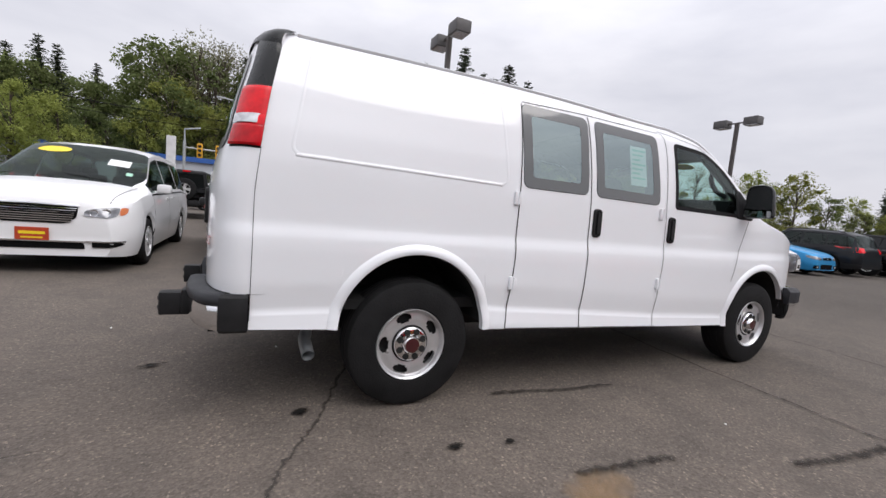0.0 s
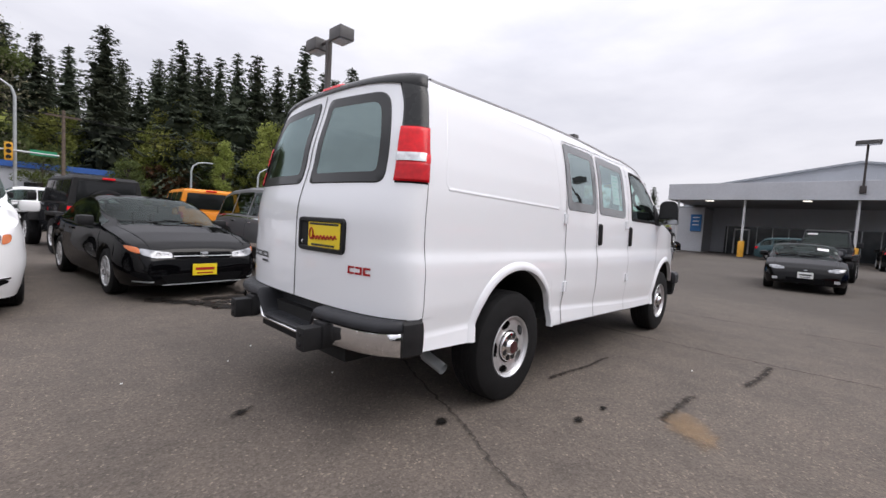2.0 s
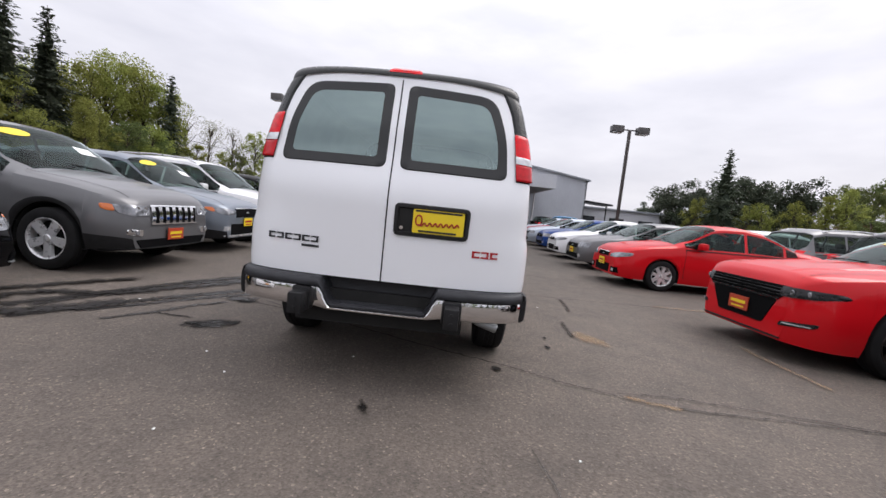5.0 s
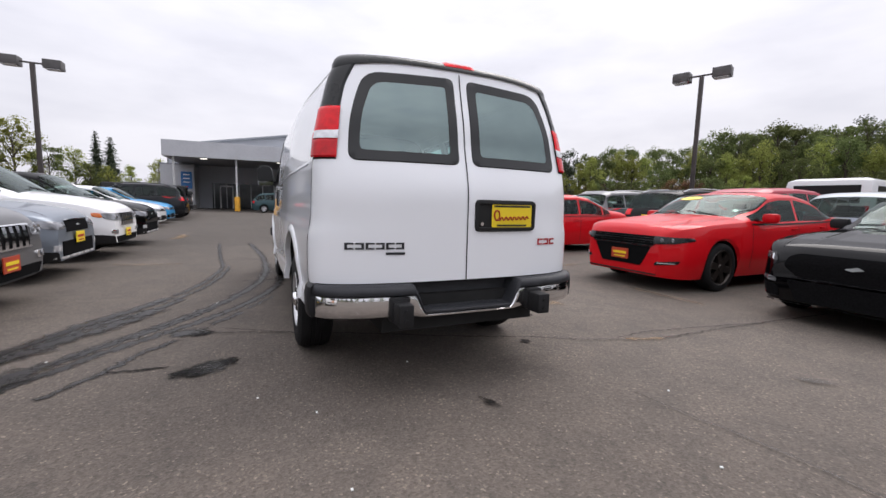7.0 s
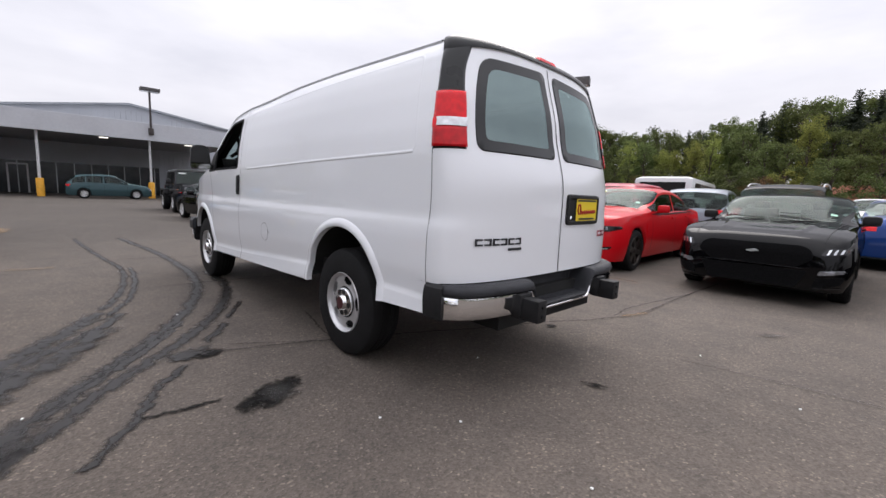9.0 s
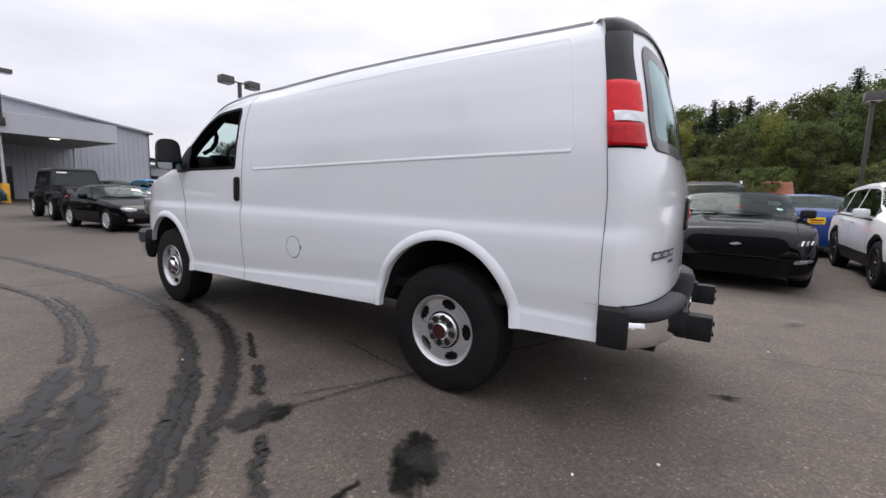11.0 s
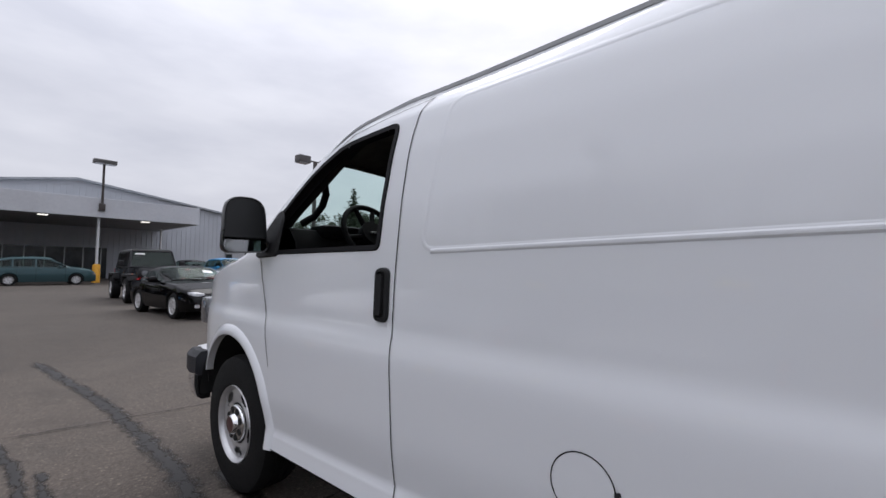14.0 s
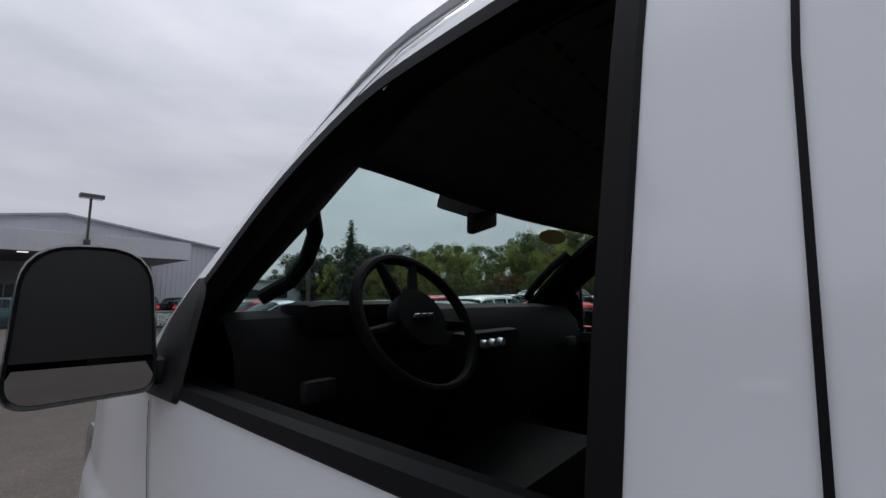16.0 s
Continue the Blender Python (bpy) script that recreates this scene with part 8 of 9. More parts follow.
        if d == "green_tag":
            k = (kind, d)
            if k not in CAR_OBS:
                c = [(0.66, W * 0.30), (0.66, W * 0.34), (0.74, W * 0.34), (0.74, W * 0.30)]
                CAR_OBS[k] = Geo().add(*patch(on_screen, c, 0.005, (1, 0.5))).mesh("paper_slip", M["stickergreen"])
            part("paper_slip", CAR_OBS[k], car)

    def wipers():
        g = Geo()
        for y in (W * 0.25, -W * 0.08):
            a, b = on_screen(0.96, y), on_screen(0.86, y - W * 0.30)
            g.tube([(a[0], a[1], a[2] + 0.012), (b[0], b[1], b[2] + 0.012)], 0.006, 5)
        return g
    cached("wiper", "wiper", wipers, M["seal"])
    return car


SEDAN_TOP = [(0, 0.62), (0.012, 0.90), (0.05, 1.04), (0.17, 1.10), (0.33, 1.40), (0.42, 1.455), (0.52, 1.44), (0.57, 1.40), (0.735, 0.99), (0.85, 0.915), (0.94, 0.835), (0.978, 0.77), (0.994, 0.69), (1, 0.58)]
SEDAN_BELT = [(0, 0.62), (0.02, 0.88), (0.2, 0.95), (0.5, 0.93), (0.72, 0.91), (0.88, 0.82), (0.96, 0.72), (1, 0.52)]
SUV_TOP = [(0, 0.78), (0.01, 1.06), (0.025, 1.15), (0.075, 1.62), (0.14, 1.71), (0.35, 1.76), (0.52, 1.74), (0.58, 1.68), (0.735, 1.17), (0.85, 1.10), (0.945, 1.02), (0.978, 0.955), (0.994, 0.885), (1, 0.74)]
SUV_BELT = [(0, 0.78), (0.01, 1.05), (0.2, 1.12), (0.5, 1.09), (0.72, 1.06), (0.88, 0.99), (0.96, 0.90), (0.99, 0.82), (1, 0.70)]


def scaled(curve, k, dz=0.0):
    return [(p, z * k + dz) for p, z in curve]


SPECS = {
    "sedan": dict(name="sedan", shell=dict(L=4.6, W=1.80, H=1.46, fo=0.90, wb=2.70, r=0.32, top=SEDAN_TOP, belt=SEDAN_BELT, pillars=(0.43,), win=(0.20, 0.70), wsh=(0.565, 0.735), bl=(0.165, 0.335)), doors=(0.235, 0.43, 0.70), handles=(0.27, 0.46),
                  nose=dict(grilles=((-0.45, 0.45, 0.56, 0.68, "grille"), (-0.55, 0.55, 0.27, 0.40, "grille")), lamps=((0.46, 0.82, 0.60, 0.73),), fogs=((0.58, 0.70, 0.33, 0.40),), emblem=(0.63, 0.05), plate=0.48), roof=(0.3, 0.6)),
    "compact": dict(name="compact_sedan", shell=dict(L=4.49, W=1.755, H=1.47, fo=0.93, wb=2.64, r=0.32, top=scaled(SEDAN_TOP, 1.01), belt=SEDAN_BELT, pillars=(0.42, 0.245), win=(0.19, 0.70), wsh=(0.56, 0.735), bl=(0.16, 0.33)), doors=(0.24, 0.42, 0.695), handles=(0.275, 0.455),
                    nose=dict(grilles=((-0.30, 0.30, 0.60, 0.70, "grille"), (-0.40, 0.40, 0.26, 0.44, "grille"), (0.50, 0.72, 0.28, 0.40, "grille"), (-0.72, -0.50, 0.28, 0.40, "grille")), bars=((-0.30, 0.30, 0.69, 0.705, "chrome"),), shapes=(("headlight", [(0.40, 0.60), (0.68, 0.61), (0.82, 0.66), (0.82, 0.74), (0.60, 0.72), (0.40, 0.66)], "headlamp", True),), fogs=((0.56, 0.66, 0.31, 0.37),), emblem=(0.645, 0.05), plate=0.48), roof=(0.3, 0.6)),
    "muscle": dict(name="large_sedan", rim=0.72, shell=dict(squareness=1.35, L=5.04, W=1.905, H=1.48, fo=0.98, wb=3.05, r=0.355, top=[(0, 0.66), (0.012, 0.98), (0.04, 1.09), (0.16, 1.13), (0.30, 1.40), (0.39, 1.475), (0.49, 1.465), (0.55, 1.42), (0.70, 1.07), (0.82, 1.02), (0.93, 0.965), (0.97, 0.925), (0.992, 0.85), (1, 0.72)], belt=[(0, 0.66), (0.02, 0.95), (0.2, 1.03), (0.5, 0.98), (0.70, 0.98), (0.88, 0.94), (0.965, 0.87), (0.99, 0.80), (1, 0.68)], pillars=(0.41,), win=(0.19, 0.67), wsh=(0.545, 0.70), bl=(0.15, 0.30)), doors=(0.235, 0.41, 0.665), handles=(0.265, 0.44),
                   nose=dict(shapes=(("grille", [(-0.58, 0.665), (0.58, 0.665), (0.60, 0.80), (-0.60, 0.80)], "grille", False), ("headlight", [(0.54, 0.685), (0.80, 0.70), (0.92, 0.745), (0.90, 0.79), (0.54, 0.80)], "darklamp", True), ("grille", [(-0.36, 0.355), (0.36, 0.355), (0.52, 0.645), (-0.52, 0.645)], "grille", False), ("fog_lamp", [(0.58, 0.385), (0.82, 0.415), (0.84, 0.465), (0.60, 0.435)], "darklamp", True)),
                   bars=((-0.56, 0.56, 0.728, 0.738, "cap"), (-0.56, 0.56, 0.695, 0.703, "cap"), (-0.56, 0.56, 0.762, 0.770, "cap"), (-0.54, 0.54, 0.648, 0.664, "cap"), (-0.62, 0.62, 0.245, 0.262, "plastic"), (0.64, 0.80, 0.418, 0.430, "lens"), (-0.80, -0.64, 0.418, 0.430, "lens")), spots=((0.66, 0.742, 0.030), (0.76, 0.748, 0.028)), ridges=(0.46, 0.38), plate=0.50), roof=(0.3, 0.6)),
    "pony": dict(name="convertible", rim=0.72, shell=dict(L=4.79, W=1.915, H=1.38, fo=0.90, wb=2.72, r=0.345, top=[(0, 0.66), (0.012, 0.95), (0.05, 1.04), (0.14, 1.06), (0.24, 1.27), (0.34, 1.375), (0.44, 1.385), (0.49, 1.36), (0.64, 0.99), (0.80, 0.945), (0.93, 0.875), (0.975, 0.82), (0.993, 0.755), (1, 0.64)], belt=[(0, 0.66), (0.02, 0.94), (0.2, 1.0), (0.5, 0.95), (0.66, 0.935), (0.85, 0.89), (0.955, 0.80), (1, 0.56)], pillars=(0.36,), win=(0.24, 0.61), wsh=(0.488, 0.64), bl=(0.15, 0.235), softtop=(0.13, 0.488)), doors=(0.33, 0.63), handles=(0.36,),
                 nose=dict(shapes=(("grille", [(-0.46, 0.49), (0.46, 0.49), (0.60, 0.60), (0.57, 0.705), (0.48, 0.75), (-0.48, 0.75), (-0.57, 0.705), (-0.60, 0.60)], "grille", False), ("grille", [(-0.46, 0.235), (0.46, 0.235), (0.56, 0.455), (-0.56, 0.455)], "grille", False), ("headlight", [(0.645, 0.645), (0.88, 0.665), (0.92, 0.735), (0.70, 0.735)], "darklamp", True), ("fog_lamp", [(0.64, 0.415), (0.88, 0.445), (0.88, 0.485), (0.66, 0.47)], "headlamp", True), ("side_intake", [(0.60, 0.25), (0.86, 0.31), (0.88, 0.405), (0.64, 0.39)], "grille", True)),
                 bars=((-0.50, 0.50, 0.478, 0.488, "darklamp"), (-0.78, 0.78, 0.195, 0.208, "cap"), (0.62, 0.86, 0.258, 0.268, "darklamp"), (-0.86, -0.62, 0.258, 0.268, "darklamp")), slashes=((0.70, 0.66, 0.725), (0.755, 0.665, 0.728), (0.81, 0.672, 0.73)), ridges=(0.52, 0.40), emblem=(0.645, 0.075), plate=0.40), roof=(0.3, 0.6)),
    "roadster": dict(name="roadster", shell=dict(L=4.0, W=1.72, H=1.24, fo=0.80, wb=2.33, r=0.31, top=[(0, 0.56), (0.015, 0.80), (0.05, 0.90), (0.20, 0.95), (0.30, 1.17), (0.40, 1.24), (0.47, 1.22), (0.62, 0.90), (0.80, 0.83), (0.93, 0.72), (0.985, 0.60), (1, 0.48)], belt=[(0, 0.56), (0.02, 0.78), (0.25, 0.86), (0.5, 0.82), (0.64, 0.83), (0.86, 0.78), (0.96, 0.66), (1, 0.46)], pillars=(0.35,), win=(0.27, 0.60), wsh=(0.46, 0.62), bl=(0.19, 0.29)), doors=(0.34, 0.60), handles=(0.37,),
                     nose=dict(grilles=((-0.38, 0.38, 0.26, 0.38, "grille"),), shapes=(("headlight", [(0.42, 0.58), (0.60, 0.56), (0.74, 0.60), (0.76, 0.66), (0.60, 0.67), (0.42, 0.63)], "headlamp", True),), fogs=((0.55, 0.66, 0.30, 0.37),), emblem=(0.58, 0.05), plate=0.45), roof=(0.3, 0.45)),
    "coupe": dict(name="coupe", shell=dict(L=4.45, W=1.75, H=1.36, fo=0.95, wb=2.65, r=0.315, top=[(0, 0.60), (0.012, 0.88), (0.05, 0.99), (0.12, 1.02), (0.30, 1.31), (0.40, 1.365), (0.49, 1.355), (0.55, 1.31), (0.755, 0.93), (0.86, 0.85), (0.95, 0.75), (0.985, 0.66), (1, 0.52)], belt=[(0, 0.60), (0.02, 0.86), (0.2, 0.92), (0.5, 0.88), (0.72, 0.87), (0.88, 0.79), (0.96, 0.69), (1, 0.50)], pillars=(0.35,), win=(0.19, 0.715), wsh=(0.54, 0.755), bl=(0.115, 0.305)), doors=(0.355, 0.715), handles=(0.385,),
                  nose=dict(shapes=(("grille", [(-0.36, 0.555), (0.36, 0.555), (0.38, 0.64), (-0.38, 0.64)], "grille", False), ("headlight", [(0.38, 0.565), (0.60, 0.57), (0.72, 0.615), (0.72, 0.69), (0.56, 0.66), (0.38, 0.635)], "headlamp", True), ("indicator", [(0.715, 0.615), (0.81, 0.655), (0.83, 0.72), (0.715, 0.695)], "amber", True), ("grille", [(-0.46, 0.24), (0.46, 0.24), (0.54, 0.35), (-0.54, 0.35)], "grille", False), ("side_intake", [(0.60, 0.27), (0.78, 0.33), (0.80, 0.40), (0.64, 0.36)], "grille", True)),
                  bars=((-0.37, 0.37, 0.585, 0.595, "galv"), (-0.37, 0.37, 0.618, 0.626, "cap"), (-0.50, 0.50, 0.215, 0.226, "galv"), (0.60, 0.77, 0.262, 0.274, "galv"), (-0.77, -0.60, 0.262, 0.274, "galv")), bowls=((0.45, 0.602, 0.026), (0.54, 0.610, 0.030)), badge=(0.598, 0.055), plate=0.405), roof=(0.3, 0.6)),
    "minivan": dict(name="minivan", shell=dict(L=5.15, W=2.0, H=1.75, fo=0.92, wb=3.08, r=0.345, top=[(0, 0.70), (0.01, 1.02), (0.02, 1.15), (0.055, 1.62), (0.12, 1.73), (0.35, 1.77), (0.52, 1.75), (0.61, 1.68), (0.80, 1.13), (0.88, 1.06), (0.95, 0.985), (0.98, 0.935), (0.995, 0.88), (1, 0.72)], belt=[(0, 0.70), (0.01, 1.0), (0.2, 1.08), (0.5, 1.05), (0.74, 1.03), (0.90, 0.94), (0.965, 0.83), (1, 0.60)], pillars=(0.27, 0.50), win=(0.06, 0.76), wsh=(0.605, 0.80), bl=(0.02, 0.055)), doors=(0.30, 0.50, 0.745), handles=(0.44, 0.53),
                    nose=dict(shapes=(("grille", [(-0.30, 0.625), (0.30, 0.625), (0.41, 0.70), (0.43, 0.845), (-0.43, 0.845), (-0.41, 0.70)], "grille", False), ("headlight", [(0.47, 0.735), (0.72, 0.715), (0.80, 0.74), (0.82, 0.855), (0.66, 0.85), (0.49, 0.80)], "headlamp", True), ("indicator", [(0.815, 0.745), (0.88, 0.77), (0.89, 0.855), (0.82, 0.855)], "amber", True), ("grille", [(-0.50, 0.315), (0.50, 0.315), (0.48, 0.395), (-0.48, 0.395)], "grille", False), ("side_intake", [(0.56, 0.335), (0.78, 0.34), (0.88, 0.375), (0.80, 0.425), (0.56, 0.415)], "grille", True)),
                    bars=tuple((-0.36 - 0.009 * k, 0.36 + 0.009 * k, 0.650 + 0.027 * k, 0.660 + 0.027 * k, "chrome") for k in range(7)) + ((-0.43, 0.43, 0.842, 0.868, "chrome"), (-0.88, -0.50, 0.405, 0.422, "chrome"), (-0.50, 0.50, 0.398, 0.415, "chrome"), (0.50, 0.88, 0.405, 0.422, "chrome")), bowls=((0.58, 0.775, 0.045), (0.70, 0.785, 0.048)), fogs=((0.70, 0.80, 0.355, 0.395),), plate=0.49), roof=(0.12, 0.55)),
    "suv": dict(name="suv", shell=dict(L=4.82, W=1.94, H=1.76, fo=0.88, wb=2.91, r=0.375, top=SUV_TOP, belt=SUV_BELT, sill_z=0.30, pillars=(0.245, 0.42), win=(0.075, 0.70), wsh=(0.575, 0.735), bl=(0.025, 0.075), cladding=1, arch=1.16), doors=(0.255, 0.42, 0.69), handles=(0.29, 0.455),
                nose=dict(shapes=(("grille", [(-0.45, 0.625), (0.45, 0.625), (0.46, 0.86), (-0.46, 0.86)], "grille", False), ("headlight", [(0.48, 0.735), (0.74, 0.73), (0.84, 0.76), (0.85, 0.865), (0.48, 0.85)], "headlamp", True), ("indicator", [(0.845, 0.77), (0.905, 0.79), (0.905, 0.865), (0.85, 0.865)], "amber", True), ("fog_lamp", [(0.58, 0.475), (0.78, 0.49), (0.78, 0.565), (0.58, 0.555)], "chrome", True), ("grille", [(-0.60, 0.31), (0.60, 0.31), (0.70, 0.43), (-0.70, 0.43)], "grille", False), ("bumper_skirt", [(-0.86, 0.275), (0.86, 0.275), (0.90, 0.325), (-0.90, 0.325)], "plastic", False)),
                bars=((-0.46, 0.46, 0.845, 0.868, "chrome"), (-0.45, 0.45, 0.618, 0.636, "chrome")) + tuple((-0.448 + 0.1285 * k, -0.386 + 0.1285 * k, 0.635, 0.848, "chrome") for k in range(7)), bowls=((0.56, 0.795, 0.045), (0.68, 0.80, 0.045)), spots=((0.68, 0.525, 0.036),), plate=0.485), tail=dict(lamps=((0.60, 0.93, 0.98, 1.16),), plate=0.92), roof=(0.13, 0.56)),
    "crossover": dict(name="crossover", shell=dict(L=4.45, W=1.80, H=1.63, fo=0.90, wb=2.67, r=0.35, top=scaled(SUV_TOP, 0.925), belt=scaled(SUV_BELT, 0.925), sill_z=0.26, pillars=(0.235, 0.42), win=(0.075, 0.70), wsh=(0.575, 0.735), bl=(0.025, 0.075), cladding=1), doors=(0.25, 0.42, 0.69), handles=(0.29, 0.455),
                      nose=dict(grilles=((-0.40, 0.40, 0.66, 0.82, "grille"), (-0.55, 0.55, 0.34, 0.54, "grille")), bars=((-0.40, 0.40, 0.815, 0.835, "chrome"), (-0.7, 0.7, 0.31, 0.335, "alloy")), shapes=(("headlight", [(0.43, 0.71), (0.70, 0.70), (0.80, 0.74), (0.80, 0.83), (0.43, 0.79)], "headlamp", True), ("indicator", [(0.795, 0.745), (0.85, 0.77), (0.85, 0.83), (0.795, 0.83)], "amber", True)), fogs=((0.60, 0.72, 0.42, 0.50),), emblem=(0.75, 0.05), plate=0.57), tail=dict(lamps=((0.52, 0.86, 0.92, 1.08),), plate=0.85), roof=(0.13, 0.56)),
    "wagon": dict(name="wagon", shell=dict(L=4.7, W=1.84, H=1.55, fo=0.95, wb=2.85, r=0.33, top=[(0, 0.70), (0.01, 1.02), (0.03, 1.12), (0.11, 1.50), (0.2, 1.60), (0.4, 1.65), (0.52, 1.63), (0.57, 1.57), (0.74, 1.08), (0.86, 1.01), (0.945, 0.92), (0.985, 0.80), (1, 0.60)], belt=scaled(SEDAN_BELT, 1.09), pillars=(0.22, 0.42), win=(0.07, 0.70), wsh=(0.565, 0.74), bl=(0.03, 0.11)), doors=(0.25, 0.42, 0.69), handles=(0.29, 0.455), nose=dict(grilles=((-0.4, 0.4, 0.58, 0.70, "grille"),), lamps=((0.44, 0.82, 0.60, 0.73),), plate=0.45), roof=(0.15, 0.55)),
}


def parked(kind, color, label, x, y, turn, **kw):
    """x, y: the middle of the front bumper (or of the tail with tail=True); turn: heading in degrees from +x."""
    L = SPECS[kind]["shell"]["L"]
    sgn = 1 if not kw.get("tail") else -1
    cx = x - sgn * L / 2 * math.cos(radians(turn))
    cy = y - sgn * L / 2 * math.sin(radians(turn))
    return build_car(kind, color, label, pose(cx, cy, 0, 0, 0, turn), **kw)


def wrangler(color, label, m, group="parked cars"):
    """A boxy off-roader with a tail-mounted spare."""
    car = thing("off_roader", label, "car", group, m=m)
    c = M[color]
    k = ("wrangler", color)
    if k not in CAR_OBS:
        body = Geo().box((-0.55, 0, 0.86), (2.75, 1.52, 0.62), 0.06).box((1.38, 0, 0.92), (1.2, 1.30, 0.48), 0.09).box((1.30, 0, 1.16), (1.05, 1.05, 0.06), 0.03)
        body.box((-0.55, 0, 0.55), (2.6, 1.4, 0.2), 0.03)
        fenders = []
        for x in (1.45, -1.42):
            for s in (1, -1):
                fl = Geo()
                fenders.append(fl)
                fl.box((x, s * 0.80, 0.93), (1.05, 0.30, 0.09), 0.03)
                fl.box((x - 0.52, s * 0.80, 0.80), (0.10, 0.28, 0.28), 0.03, Matrix.Rotation(0.35, 4, "Y"))
                fl.box((x + 0.50, s * 0.80, 0.84), (0.10, 0.28, 0.2), 0.03, Matrix.Rotation(-0.35, 4, "Y"))
        top_g = Geo()
        v = []
        for z, xa, xb, w in ((1.17, -1.90, 0.78, 0.735), (1.78, -1.86, 0.42, 0.63), (1.85, -1.78, 0.34, 0.56)):
            v += [(xa, -w, z), (xb, -w, z), (xb, w, z), (xa, w, z)]
        top_g.add(v, [(0, 1, 5, 4), (1, 2, 6, 5), (2, 3, 7, 6), (3, 0, 4, 7), (4, 5, 9, 8), (5, 6, 10, 9), (6, 7, 11, 10), (7, 4, 8, 11), (8, 9, 10, 11)])
        win = []
        def pane(pts):
            return Geo().add(pts, [(0, 1, 2, 3)])
        for s in (1, -1):
            for xa, xb in ((-1.78, -1.12), (-1.04, -0.35), (-0.27, 0.38)):
                yb, yt = s * 0.738, s * 0.648
                win.append(pane([(xa, yb + s * 0.004, 1.22), (xb + 0.1, yb, 1.22), (xb - 0.02 + (0.0 if xb < 0.3 else -0.04), yt, 1.73), (xa, yt, 1.73)]))
        ws = pane([(0.765, -0.66, 1.22), (0.765, 0.66, 1.22), (0.465, 0.58, 1.74), (0.465, -0.58, 1.74)])
        rw = pane([(-1.915, -0.60, 1.22), (-1.915, 0.60, 1.22), (-1.885, 0.54, 1.72), (-1.885, -0.54, 1.72)])
        gr = Geo()
        for q in range(7):
            gr.box((1.99, -0.36 + 0.12 * q, 0.95), (0.02, 0.055, 0.32), 0.008)
        CAR_OBS[k] = [("body", body.mesh("body", c), ""), ("front_bumper", Geo().box((2.12, 0, 0.62), (0.22, 1.70, 0.22), 0.05).mesh("front_bumper", M["plastic"]), ""), ("rear_bumper", Geo().box((-2.02, 0, 0.62), (0.2, 1.6, 0.2), 0.05).mesh("rear_bumper", M["plastic"]), ""), ("hard_top", top_g.mesh("hard_top", c if color == "orange" else M["plastic"], False), ""), ("windscreen", ws.mesh("windscreen", M["glass"], False), ""), ("rear_window", rw.mesh("rear_window", M["smoked"], False), ""), ("grille", gr.mesh("grille", M["void"]), "")] + [("side_window", w.mesh("side_window", M["smoked"], False), "") for w in win]
        seats = Geo().box((-0.6, 0, 1.02), (2.3, 1.36, 0.36), 0.04)
        for x_ in (0.0, -0.95):
            for y_ in (0.36, -0.36):
                seats.box((x_, y_, 1.32), (0.14, 0.46, 0.42), 0.05, Matrix.Rotation(-0.15, 4, "Y")).box((x_ - 0.04, y_, 1.60), (0.1, 0.24, 0.14), 0.04)
        CAR_OBS[k].append(("cabin", seats.mesh("cabin", M["cabin"]), ""))
        frm = Geo()
        for a_, b_ in (((0.77, -0.69, 1.19), (0.45, -0.60, 1.78)), ((0.77, 0.69, 1.19), (0.45, 0.60, 1.78)), ((0.45, -0.60, 1.77), (0.45, 0.60, 1.77)), ((0.78, -0.69, 1.20), (0.78, 0.69, 1.20))):
            frm.tube([a_, b_], 0.032, 6)
        CAR_OBS[k].append(("windscreen_frame", frm.mesh("windscreen_frame", c), ""))
        CAR_OBS[k].append(("paper_slip", Geo().add([(0.530, -0.52, 1.65), (0.530, -0.24, 1.65), (0.500, -0.24, 1.70), (0.500, -0.52, 1.70)], [(0, 1, 2, 3)]).mesh("paper_slip", M["paper"], False), ""))
        wp = Geo()
        for y_ in (0.1, -0.5):
            wp.tube([(0.80, y_, 1.235), (0.74, y_ + 0.45, 1.30)], 0.010, 5)
        CAR_OBS[k].append(("wiper", wp.mesh("wiper", M["seal"]), ""))
        for s in (1, -1):
            CAR_OBS[k].append(("indicator", Geo().lathe([(0.001, 0.02), (0.045, 0.015), (0.05, 0.0)], 14, "x", c=(1.93, s * 0.80, 0.94)).mesh("indicator", M["amber"]), ""))
        for q in fenders:
            CAR_OBS[k].append(("fender_flare", q.mesh("fender_flare", M["plastic"]), ""))
        for s in (1, -1):
            CAR_OBS[k].append(("headlight", Geo().lathe([(0.001, 0.03), (0.09, 0.025), (0.10, 0.0)], 20, "x", c=(1.99, s * 0.47, 1.0)).mesh("headlight", M["headlamp"]), ""))
            CAR_OBS[k].append(("tail_light", Geo().box((-1.95, s * 0.70, 1.02), (0.06, 0.12, 0.2), 0.015).mesh("tail_light", M["tail"]), ""))
            CAR_OBS[k].append(("door_mirror", Geo().box((0.58, s * 0.92, 1.32), (0.10, 0.18, 0.2), 0.04).mesh("door_mirror", M["plastic"]), ""))
        CAR_OBS[k].append(("brake_light", Geo().box((-1.93, 0, 1.80), (0.05, 0.25, 0.05), 0.01).mesh("brake_light", M["tail"]), ""))
    for n, me, lb in CAR_OBS[k]:
        part(n, me, car, lb)
    for x in (1.45, -1.42):
        for s in (1, -1):
            wheel(car, 0.42, 0.28, 5, M["alloy"], pose(x, s * 0.79, 0.42, 0, 0, 180 if s > 0 else 0), "alloy", 0.55)
